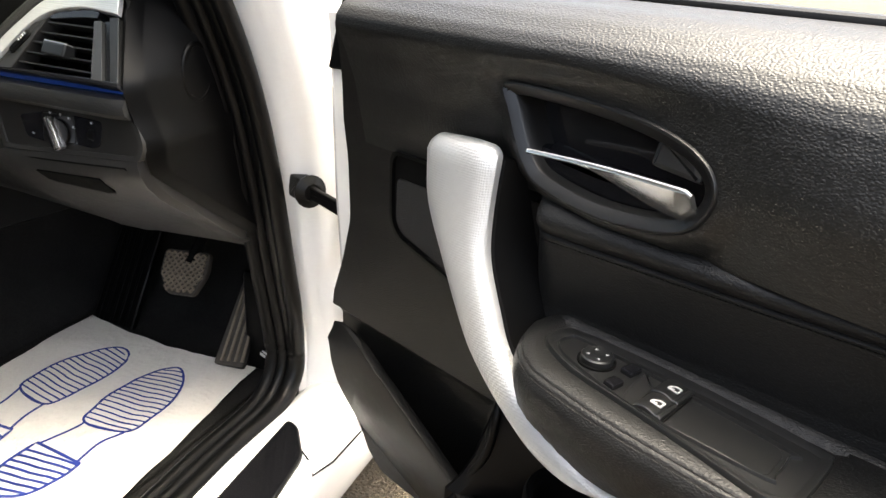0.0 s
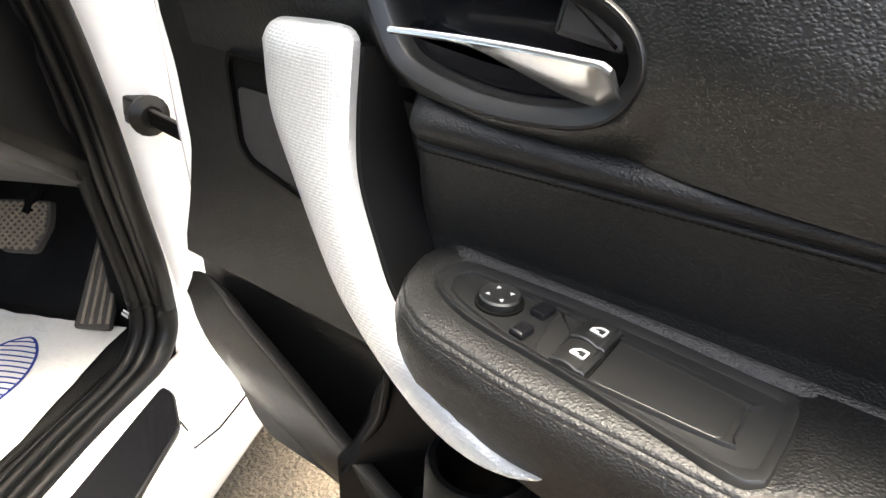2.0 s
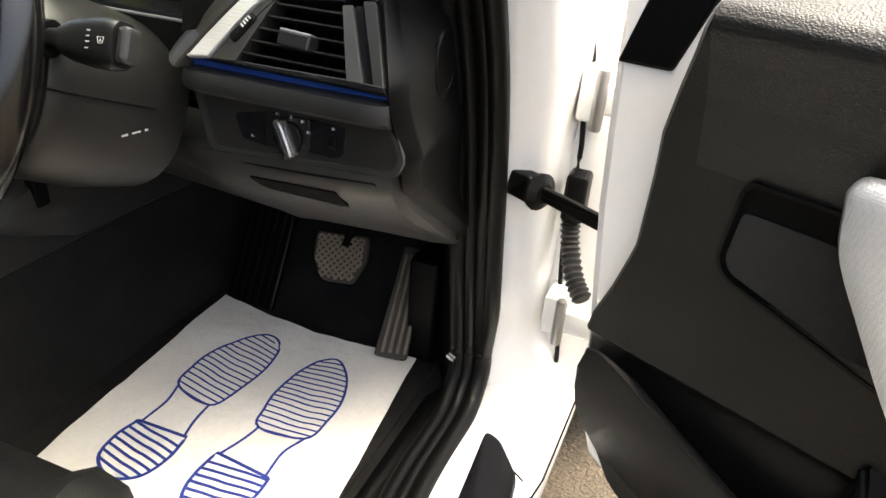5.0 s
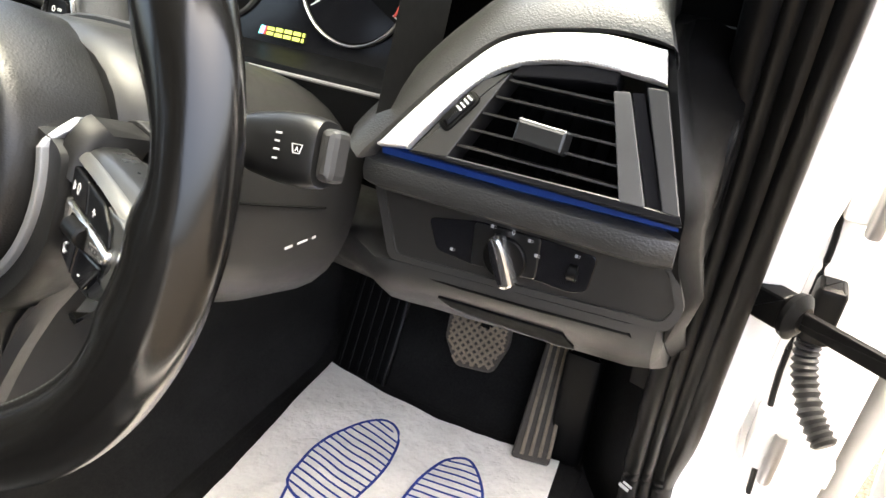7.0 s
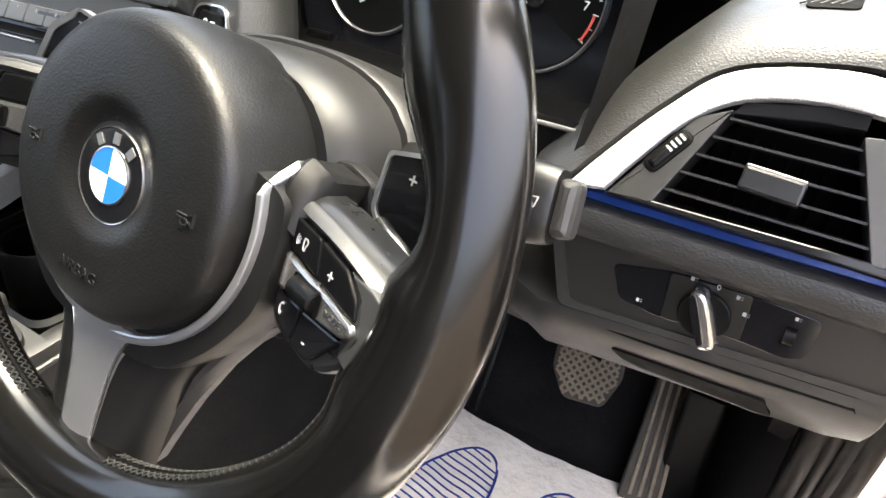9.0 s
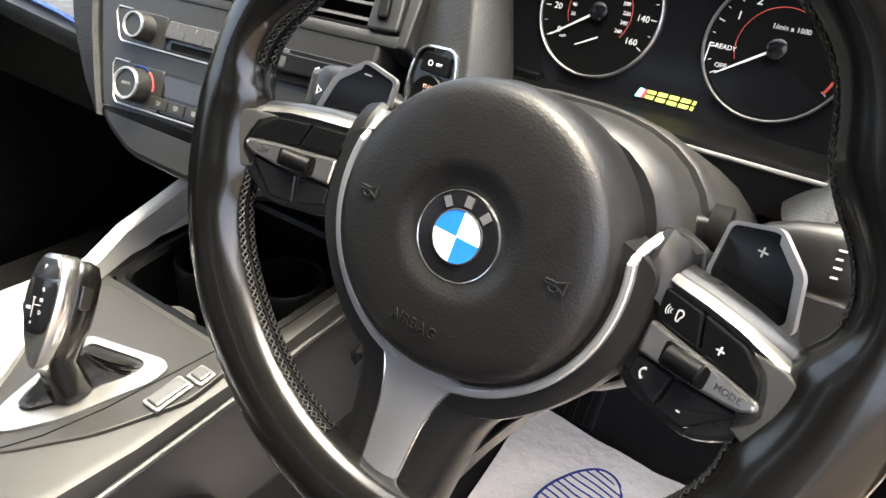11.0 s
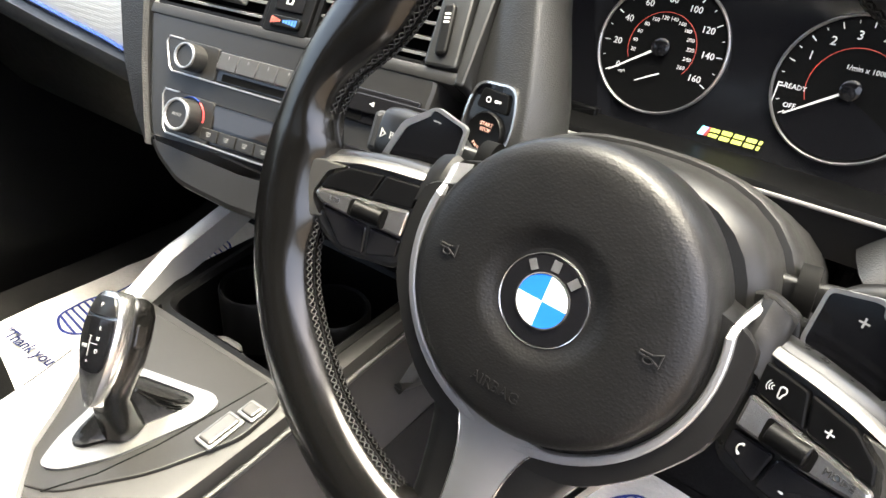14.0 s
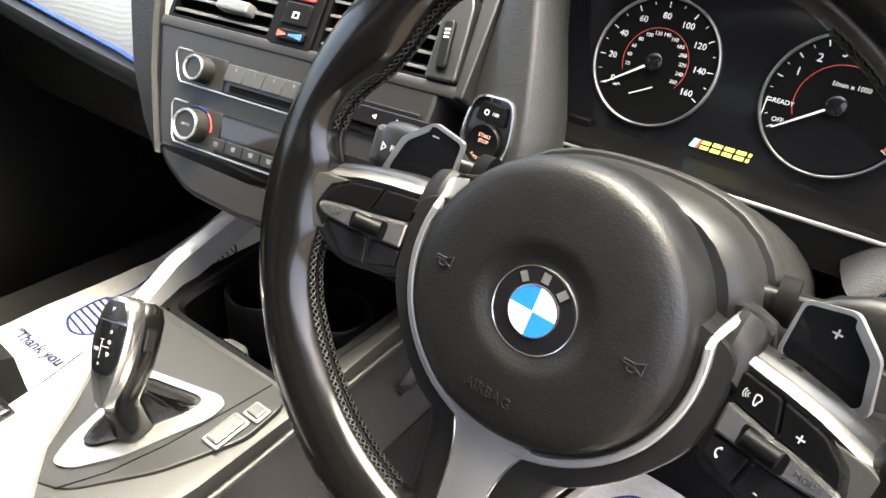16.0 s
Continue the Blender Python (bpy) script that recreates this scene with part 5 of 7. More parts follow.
def control_unit(name, y0, y1, x0, label):
    u = part(name, prism(fillet([(x0, y1), (x0 + 0.008, y0), (0.19, y0), (0.196, y1)], 0.003), -0.004, 0.002, ST, 0.001), PIANO, stack, label)
    part("knob_plate", prism(fillet([(x0, y1 + 0.001), (x0 + 0.009, y0 - 0.001), (x0 + 0.060, y0 - 0.001), (x0 + 0.058, y1 + 0.001)], 0.004), 0, 0.0035, ST, 0.001), STACK, u)
    part("plate_trim", tube([ST @ Vector((*p, 0.0035)) for p in ((x0 + 0.018, y1 + 0.001), (x0 + 0.002, y1 + 0.001), (x0, y1 - 0.004), (x0 + 0.008, y0 + 0.003), (x0 + 0.012, y0 - 0.001), (0.10, y0 - 0.002))], 0.0008, 6), SILVER, u)
    return u


radio = control_unit("radio_unit", 0.038, 0.064, -0.054, "black radio unit with volume knob and preset keys")
clim = control_unit("climate_unit", -0.014, 0.020, -0.046, "black climate unit with temperature knob")


def dial_knob(x, y, r, parent, txt=""):
    mm = at(ST, x, y, 0.003)
    bm_ = bmesh.new()
    rings_ = []
    for rr, h, rib in ((r, 0, 0), (r, 0.002, 0.0004), (r * 0.985, 0.0135, 0.0004), (r * 0.93, 0.0150, 0.0), (r * 0.80, 0.0150, 0.0), (r * 0.76, 0.0138, 0.0), (r * 0.05, 0.0138, 0.0)):
        rings_.append([mm @ Vector(((rr - rib * (i % 2)) * math.cos(2 * math.pi * i / 72), (rr - rib * (i % 2)) * math.sin(2 * math.pi * i / 72), h)) for i in range(72)])
    k_ = part("knob", put_loft(bm_, rings_), STACK, parent, "black ribbed knob with a silver ring")
    part("knob_ring", revolve([(r * 0.955, 0.0142), (r * 0.90, 0.0158), (r * 0.82, 0.0158), (r * 0.77, 0.0144)], mm, 36, ring=True), SILVER, k_)
    if txt:
        lettering(txt, 0.0036, at(mm, 0, 0, 0.0140), GREY_PRINT, k_)


dial_knob(-0.0175, 0.0515, 0.0115, radio)
dial_knob(-0.0125, 0.0035, 0.0145, clim, "AUTO")
for k in range(6):
    x0 = 0.0065 + k * 0.0205
    rings = []
    for x in (x0, x0 + 0.0006, x0 + 0.0194, x0 + 0.0200):
        d = 0.0005 if x in (x0, x0 + 0.0200) else 0.0
        rings.append([ST @ Vector((x, y, w - d)) for y, w in ((0.0478, 0.0010), (0.0478, 0.0050), (0.0490, 0.0060), (0.0560, 0.0052), (0.0622, 0.0040), (0.0628, 0.0030), (0.0628, 0.0010))])
    b = part("preset_key", loft(rings), KEY_GREY, radio)
    lettering(str(k + 1), 0.0036, at(ST, x0 + 0.0105, 0.0588, 0.0049) @ pose(0, 0, 0, -8, 0, 0), GREY_PRINT, b)
part("disc_slot", prism(fillet(rect(0.012, 0.0395, 0.15, 0.0455), 0.001), 0.0018, 0.0024, ST), DARK, radio)
part("climate_display", prism(fillet(rect(0.008, 0.0015, 0.13, 0.0175), 0.002), 0.0015, 0.0028, ST), mat("glossy_smoked_display", (0.01, 0.008, 0.007), 0.05, var=0.02), clim)
for k in range(6):
    x0 = 0.004 + k * 0.0195
    b = part("climate_key", prism(fillet(rect(x0, -0.0115, x0 + 0.0185, -0.0010), 0.001), 0.0015, 0.004, ST, 0.0008), STACK, clim)
    bars([(x0 + 0.0068, -0.0048, x0 + 0.0115, -0.0042), (x0 + 0.0068, -0.0060, x0 + 0.0115, -0.0055), (x0 + 0.0075, -0.0076, x0 + 0.0108, -0.0068)], at(ST, 0, 0, 0.004), GREY_PRINT, b, "key_symbol")
for x, y, w_ in ((-0.046, 0.056, 0.010), (-0.043, 0.043, 0.008), (-0.0385, 0.010, 0.006), (-0.036, -0.006, 0.006)):
    bars([(x - w_ / 2, y, x + w_ / 2, y + 0.0012), (x - w_ / 2, y - 0.003, x + w_ / 4, y - 0.002)], at(ST, 0, 0, 0.0036), GREY_PLASTIC, stack, "key_symbol")
part("temperature_arc_cold", tube([at(ST, -0.0125, 0.0035) @ Vector((*polar(0.0165, a), 0.0038)) for a in range(60, 121, 10)], 0.0008, 5), BLUE, clim)
part("temperature_arc_hot", tube([at(ST, -0.0125, 0.0035) @ Vector((*polar(0.0165, a), 0.0038)) for a in range(-5, 56, 10)], 0.0008, 5), RED_INK, clim)
# strip of arrow keys right of the wheel
part("arrow_key_strip", prism(fillet(rect(0.10, 0.046, 0.205, 0.060), 0.002), 0.002, 0.005, ST, 0.001), PIANO, stack)
for x, s in ((0.158, -1), (0.180, 1)):
    part("arrow_mark", prism([(x - 0.002 * s, 0.0515), (x + 0.002 * s, 0.0535), (x - 0.002 * s, 0.0555)], 0.005, 0.0053, ST), WHITE_INK, stack, smooth=False)
# centre vents
VC = ST @ pose(0, 0.088, -0.004, -8, 0, 0)
part("vent_housing", prism(fillet(rect(-0.095, -0.005, 0.2225, 0.085), 0.006), -0.06, -0.03, VC), DARK, stack)
part("vent_surround", prism(fillet([(0.2150, -0.007), (0.2235, -0.007), (0.2265, 0.085), (0.2120, 0.085)], 0.003), -0.04, 0.004, VC, 0.002), SATIN, stack)
part("vent_sill", prism(rect(-0.084, -0.0075, 0.2160, 0.0025), -0.04, 0.0035, VC, 0.002), STACK, stack)
for x0, x1 in ((-0.080, 0.036), (0.082, 0.190)):
    cv = part("centre_vent", frame_ring(fillet(rect(x0, 0.001, x1, 0.084), 0.004), fillet(rect(x0 + 0.004, 0.005, x1 - 0.003, 0.080), 0.003), -0.04, 0.002, VC), PLASTIC, stack, "black air vent with slats painted pale as if lit")
    for k in range(6):
        y = 0.0105 + 0.0120 * k
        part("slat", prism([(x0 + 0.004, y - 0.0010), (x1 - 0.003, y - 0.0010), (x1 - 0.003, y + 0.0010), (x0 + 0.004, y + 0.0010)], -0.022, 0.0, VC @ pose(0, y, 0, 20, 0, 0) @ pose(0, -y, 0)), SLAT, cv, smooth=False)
    if x0 < 0.03:
        part("slat_tab", block(-0.0175, 0.0175, -0.005, 0.005, -0.004, 0.009, 0.002, at(VC, -0.007, 0.0225, 0.0)), SILVER, cv)
tb = part("vent_wheel_panel", prism(fillet([(0.1885, 0.002), (0.2150, 0.003), (0.2105, 0.060), (0.2060, 0.072), (0.1860, 0.072)], 0.004), -0.04, 0.007, VC, 0.002), SATIN, stack)
part("vent_thumbwheel", block(-0.0048, 0.0048, -0.019, 0.019, 0, 0.005, 0.004, at(VC, 0.1985, 0.029, 0.006, 7)), RUBBER, tb)
bars([(-0.0022, 0.004 + 0.003 * k, 0.0022, 0.0055 + 0.003 * k) for k in range(3)], at(VC, 0.1985, 0.029, 0.0111, 7), WHITE_INK, tb, "thumbwheel_mark")
hz = part("hazard_panel", prism(fillet(rect(0.0375, 0.000, 0.0805, 0.084), 0.003), -0.04, 0.004, VC, 0.001), PLASTIC, stack)
part("lock_button", prism(fillet(rect(0.0450, 0.018, 0.0720, 0.037), 0.002), 0.004, 0.006, VC, 0.001), PIANO, hz)
part("lock_symbol", frame_ring(rect(0.0550, 0.0235, 0.0615, 0.0290), rect(0.0563, 0.0245, 0.0602, 0.0278), 0.006, 0.0064, VC), WHITE_INK, hz, smooth=False)
part("hazard_button", prism(fillet(rect(0.0450, 0.0395, 0.0720, 0.058), 0.002), 0.004, 0.006, VC, 0.001), RED_INK, hz)
part("temperature_wheel", prism(fillet(rect(0.0450, 0.0045, 0.0740, 0.0135), 0.003), 0.004, 0.007, VC, 0.001), RUBBER, hz)
bars([(0.0465 + 0.0019 * k, 0.0062 + 0.0005 * k, 0.0478 + 0.0019 * k, 0.0118 - 0.0005 * k) for k in range(5)], at(VC, 0, 0, 0.007), mat("dull_red_print", (0.32, 0.07, 0.05), 0.5), hz, "red_mark")
bars([(0.0580 + 0.0028 * k, 0.0080 - 0.0004 * k, 0.0600 + 0.0028 * k, 0.0100 + 0.0004 * k) for k in range(5)], at(VC, 0, 0, 0.007), mat("dull_blue_print", (0.03, 0.11, 0.36), 0.5), hz, "blue_mark")
# pad running down beside the stack, passenger side
rings = []
for v, xl, xr in ((0.16, -0.15, -0.098), (0.088, -0.130, -0.088), (0.04, -0.112, -0.076), (-0.005, -0.085, -0.060), (-0.03, -0.062, -0.05)):
    rings.append([ST @ Vector(p) for p in ((xl, v, -0.08), (xl, v, -0.01), (xl + 0.006, v, 0.0), (xr - 0.004, v, 0.003), (xr, v, 0.0), (xr, v, -0.06))])
part("stack_side_pad", loft(rings), ARM_VINYL, dash, "grained black pad beside the centre stack")
# passenger side: silver trim over the glove box
PASS = [(-0.46, 0.126, 0.832), (-0.54, 0.135, 0.837), (-0.65, 0.140, 0.844), (-0.80, 0.150, 0.852), (-1.02, 0.17, 0.856)]
rings = []
for x, y, z in PASS:
    rings.append([Vector((x, y + 0.04, z + 0.055)), Vector((x, y + 0.020, z + 0.052)), Vector((x, y - 0.004, z - 0.012)), Vector((x, y - 0.004, z - 0.022)), Vector((x, y + 0.03, z - 0.022))])
part("passenger_trim", loft(rings), HEXSILVER, dash, "honeycomb silver trim before the passenger")
part("passenger_blue_strip", loft([[Vector((x, y - 0.006, z - 0.0165)), Vector((x, y - 0.008, z - 0.0185)), Vector((x, y - 0.006, z - 0.0225)), Vector((x, y + 0.01, z - 0.0215))] for x, y, z in PASS]), BLUE, dash)
part("glove_box_front", loft([[Vector((x, y, z)) for y, z in ((0.24, 0.94), (0.20, 0.925), (0.185, 0.87), (0.165, 0.83), (0.155, 0.80), (0.165, 0.78), (0.19, 0.72), (0.26, 0.63), (0.6, 0.6), (0.6, 0.9))] for x in (-1.03, -0.75, -0.5, -0.47)]), PLASTIC, dash, "black glove box front")
part("dash_lip", loft([[Vector((x, y + dy, z + dz)) for y, z in ((0.16, 0.812), (0.130, 0.812), (0.123, 0.806), (0.122, 0.792), (0.128, 0.783), (0.16, 0.780))] for x, dy, dz in ((-0.46, -0.002, -0.002), (-0.54, 0.004, 0.0), (-0.65, 0.008, 0.005), (-0.80, 0.018, 0.012), (-1.02, 0.04, 0.014))]), GREY_PLASTIC, dash, "charcoal lip under the passenger trim")
part("glove_box_catch", block(-0.56, -0.50, 0.128, 0.15, 0.796, 0.806, 0.003), GREY_PLASTIC, dash)
part("passenger_pad", loft([[Vector((x, y, z)) for y, z in ((0.24, 0.95), (0.18, 0.935), (0.160, 0.905), (0.172, 0.888), (0.24, 0.89))] for x in (-1.03, -0.75, -0.53, -0.48)]), DASH_VINYL, dash)
# ---- steering wheel ----
WHEEL = pose(0, 0, 0.84, 69, 0, 0) @ pose(0, 0, 0, 0, 0, -4.5)
wheel = thing("steering_wheel", (0, 0.01, 0.84), "black leather steering wheel with silver spokes and stitching", "steering wheel")
RIM_Z = -0.012


# how far the inner half of the section reaches past its usual width, by degrees above or below the side spokes
REACH = [(-90, 0.0), (-45, 0.0005), (-30, -0.0015), (-23, -0.0008), (-19, 0.001), (-16, 0.0045), (-10, 0.0030), (-3, 0.0022), (0, 0.0034), (2.5, 0.0034), (5, -0.0030), (8, -0.0066), (12, -0.0072), (17, -0.0046), (22, 0.0004), (27, 0.0035), (32, 0.0030), (38, -0.0015), (44, -0.0045), (60, -0.0035), (90, -0.0020)]


def rim_ring(a, k=0.0, n=24):
    """The section of the rim at the angle a in degrees; it swells inwards at the thumb rests and the side spokes."""
    f = (a + 180) % 360 - 180
    f = f if abs(f) <= 90 else math.copysign(180 - abs(f), f)
    reach = sum(along(REACH, f + d) for d in (-2, -1, 0, 1, 2)) / 5
    c, s = math.cos(radians(a)), math.sin(radians(a))
    out = []
    for i in range(n):
        q = 2 * math.pi * i / n
        half = 0.0203 if math.cos(q) > 0 else 0.0200 + reach
        r = 0.1634 + (half + k) * math.cos(q)
        out.append(WHEEL @ Vector((r * c, r * s + 0.013 + 0.004 * max(0.0, s) ** 4, RIM_Z + (0.0172 + 0.10 * max(0.0, reach) + k) * math.sin(q))))
    return out


part("rim", loft([rim_ring(a * 2.0) for a in range(180)], loop=True), RIM_LEATHER, wheel, "smooth black leather rim")


def rim_point(a, q, k=0.0004):
    ring = rim_ring(a, k, 64)
    return ring[round(q * 64) % 64]


# cross stitching on the inner side of the rim, over a sunk seam
for a0, a1 in ((187, 257), (283, 353), (8, 66), (114, 172)):
    bm = bmesh.new()
    n = int((a1 - a0) / 1.55)
    for i in range(n):
        a, b = lerp(a0, a1, i / n), lerp(a0, a1, (i + 0.9) / n)
        for q0, q1 in ((0.453, 0.490), (0.555, 0.518)):
            for u0, u1 in ((q0, q1), (q1, q0)):
                p, r = rim_point(a, u0), rim_point(b, u1)
                out = (p - WHEEL @ Vector((0, 0.013, RIM_Z))).normalized() * -1
                mid = (p + r) / 2 + out * 0.0004
                d = (r - p).normalized()
                s1 = d.cross(out).normalized() * 0.00045
                put_loft(bm, [[c + s1, c + out * 0.0004, c - s1, c - out * 0.0004] for c in (p, mid, r)])
    part("rim_stitching", bm, THREAD, wheel, "black cross stitching")
    part("rim_seam", tube([rim_point(lerp(a0, a1, i / 40), 0.5, -0.0004) for i in range(41)], 0.0008, 6), DARK, wheel)

# air bag cushion
outline = [Vector((0.0722 * math.sin(q), (0.0735 if math.cos(q) > 0 else 0.0685) * math.cos(q))) for q in [2 * math.pi * i / 64 for i in range(64)]]
rings = []
for k, z in ((0.97, -0.062), (0.99, -0.048), (1.0, -0.034), (0.995, -0.020), (0.980, -0.0115), (0.955, -0.0062), (0.920, -0.0036), (0.86, -0.0020), (0.76, -0.0011), (0.64, -0.0006), (0.54, -0.0004), (0.47, -0.0003), (0.41, -0.0008), (0.36, -0.0030), (0.30, -0.0038)):
    rings.append([WHEEL @ Vector((p.x * k, p.y * k + (1 - k) * 0.002, z)) for p in outline])
bag = part("airbag_cover", loft(rings), BAG_VINYL, wheel, "fine-grained dark grey airbag cover")
lettering("AIRBAG", 0.0075, at(WHEEL, -0.004, -0.046, -0.0003, 0), BAG_VINYL, bag, depth=0.0003)
for s in (-1, 1):
    mk = at(WHEEL, s * 0.051, 0.002, 0.0) @ Matrix.Scale(0.8, 4)
    part("horn_mark", frame_ring([(-0.006, -0.0012), (0.001, -0.0014), (0.006, -0.0038), (0.006, 0.0040), (0.001, 0.0014), (-0.006, 0.0012)], [(-0.0055, -0.0006), (0.001, -0.0007), (0.0053, -0.0028), (0.0053, 0.0030), (0.001, 0.0007), (-0.0055, 0.0006)], -0.002, 0.0003, mk), ENGRAVED, bag, smooth=False)
    part("horn_loop", frame_ring(ellipse(-0.0005, -0.0025, 0.0028, 0.0022, 14), ellipse(-0.0005, -0.0025, 0.0022, 0.0016, 14), -0.002, 0.0003, mk), ENGRAVED, bag, smooth=False)
# round emblem: black ring, chrome edges, four plain quarters
EM = at(WHEEL, 0, 0, -0.0085, 0) @ Matrix.Scale(0.95, 4)
emblem = part("emblem", revolve([(0.0222, -0.002), (0.0222, 0.0045), (0.0212, 0.0055), (0.0, 0.0062)], EM, 48), PIANO, wheel, "round black emblem with blue and white quarters")
part("emblem_rim", revolve([(0.0226, 0.0), (0.0226, 0.005), (0.0222, 0.0058), (0.0218, 0.0056), (0.0218, 0.0)], EM, 48, ring=True), CHROME, emblem)
part("emblem_inner_ring", revolve([(0.0135, 0.0058), (0.0134, 0.0066), (0.0127, 0.0067), (0.0126, 0.0058)], EM, 48, ring=True), CHROME, emblem)
for k in range(4):
    pts = [Vector((0, 0))] + [Vector((0.0127 * math.cos(radians(90 * k + 9 * i)), 0.0127 * math.sin(radians(90 * k + 9 * i)))) for i in range(11)]
    part("quarter", prism(pts, 0.0058, 0.0065, EM), ROUNDEL_BLUE if k in (1, 3) else ROUNDEL_WHITE, emblem, smooth=False)
for a, w_ in ((128, 0.0035), (90, 0.004), (52, 0.0042)):
    p = polar(0.0174, a)
    mk = at(EM, p.x, p.y, 0.0057, a - 90)
    part("emblem_mark", prism(rect(-w_ / 2, -0.0026, w_ / 2, 0.0026), 0, 0.0006, mk), SILVER, emblem, smooth=False)

# hub body under the cushion and silver bow round it
hub = [(0.0, 0.042), (0.045, 0.036), (0.066, 0.028), (0.080, 0.024), (0.0865, 0.014), (0.086, -0.020), (0.076, -0.042), (0.060, -0.062), (0.038, -0.078), (0.0, -0.082)]
ho = curve(hub + [(-x, y) for x, y in hub[-2:0:-1]], 3)
part("hub_body", loft([[WHEEL @ Vector((p.x * k, p.y * k, z)) for p in ho] for k, z in ((0.94, -0.062), (1.0, -0.056), (1.01, -0.030), (1.0, -0.0195), (0.985, -0.0162))]), HUB, wheel)
bow_o, bow_i = [], []
for i in range(37):
    a = lerp(15, -195, i / 36)
    c, s = math.cos(radians(a)), math.sin(radians(a))
    bow_i.append(Vector((0.0736 * c, 0.0720 * s + 0.0015)))
    bow_o.append(Vector((0.0778 * c, 0.0766 * s + 0.0015)))
bow = prism(bow_o + bow_i[::-1], -0.030, -0.0125, WHEEL, 0.0012)
part("silver_bow", bow, BRIGHT, wheel, "satin silver bow under the airbag")
for s in (1, -1):
    part("bow_end", loft([[WHEEL @ Vector((s * x, y, z)) for x, y, z in ((xi, yi, zt - 0.016), (xi, yi, zt - 0.001), (xi + 0.0006, yi, zt), (xo - 0.0006, yo, zt), (xo, yo, zt - 0.001), (xo, yo, zt - 0.016))] for xi, yi, xo, yo, zt in ((0.0711, 0.0198, 0.0752, 0.0209, -0.0126), (0.0712, 0.0240, 0.0752, 0.0240, -0.0150), (0.0728, 0.0300, 0.0768, 0.0284, -0.0200), (0.0755, 0.0360, 0.0795, 0.0338, -0.0255))]), BRIGHT, wheel)
# lower spoke
rings = []
for y, hw in ((-0.0662, 0.0300), (-0.0690, 0.0250), (-0.0730, 0.0208), (-0.0790, 0.0178), (-0.0880, 0.0150), (-0.1000, 0.0130), (-0.1180, 0.0116), (-0.1330, 0.0108), (-0.1420, 0.0102), (-0.1455, 0.0092), (-0.1466, 0.0078)):
    low = 0.003 * step(-0.143, -0.147, y)
    rings.append([WHEEL @ Vector((hw * x, y, -0.0148 - low + h)) for x, h in ((-1.02, -0.012), (-1.0, -0.001), (-0.95, 0.0004), (-0.6, 0.0021), (0.0, 0.0030), (0.6, 0.0021), (0.95, 0.0004), (1.0, -0.001), (1.02, -0.012))])
trim = part("lower_spoke_trim", loft(rings), BRIGHT, wheel, "bright satin silver lower spoke")
for s in (1, -1):
    part("trim_edge", tube(curve([WHEEL @ Vector((s * hw, y, -0.0152)) for y, hw in ((-0.0690, 0.0250), (-0.0730, 0.0208), (-0.0790, 0.0178), (-0.0880, 0.0150), (-0.1000, 0.0130), (-0.1180, 0.0116), (-0.1330, 0.0108), (-0.1420, 0.0102))], 3, False), 0.0008, 6), CHROME, trim)
part("lower_spoke", loft([[WHEEL @ Vector(p) for p in ((-w, y, z - 0.024), (-w, y, z - 0.012), (-w + 0.005, y, z - 0.004), (-w + 0.013, y, z), (w - 0.013, y, z), (w - 0.005, y, z - 0.004), (w, y, z - 0.012), (w, y, z - 0.024))] for y, w, z in ((-0.056, 0.064, -0.0240), (-0.066, 0.054, -0.0210), (-0.075, 0.046, -0.0190), (-0.088, 0.0395, -0.0178), (-0.105, 0.0360, -0.0172), (-0.125, 0.0335, -0.0168), (-0.148, 0.0320, -0.0160), (-0.168, 0.0330, -0.0130))]), HUB, wheel, "black leather lower spoke")
for s in (1, -1):
    part("spoke_back", loft([[WHEEL @ Vector((s * x, y, z)) for x, y, z in ((x0, y0, -0.046), (x0 + 0.002, y0 + 0.001, -0.040), (x1, y1, -0.046), (x1 - 0.002, y1, -0.056), (x0, y0, -0.056))] for x0, y0, x1, y1 in ((0.074, -0.044, 0.084, -0.036), (0.062, -0.056, 0.068, -0.054), (0.0445, -0.084, 0.053, -0.078), (0.0330, -0.110, 0.0410, -0.104), (0.0250, -0.132, 0.0325, -0.127), (0.0180, -0.154, 0.0255, -0.149))]), GREY_PLASTIC, wheel)
mb = at(WHEEL, 0.0, -0.1555, -0.0128)
for k, mt in enumerate((ROUNDEL_BLUE, INK, RED_INK)):
    part("spoke_stripe", prism([(-0.0085 + 0.0028 * k, -0.003), (-0.006 + 0.0028 * k, -0.003), (-0.003 + 0.0028 * k, 0.003), (-0.0055 + 0.0028 * k, 0.003)], -0.003, 0.0006, mb), mt, wheel, smooth=False)
part("spoke_mark", prism([(0.0, -0.003), (0.0075, -0.003), (0.0095, 0.003), (0.003, 0.003)], -0.003, 0.0006, mb), SILVER, wheel, smooth=False)

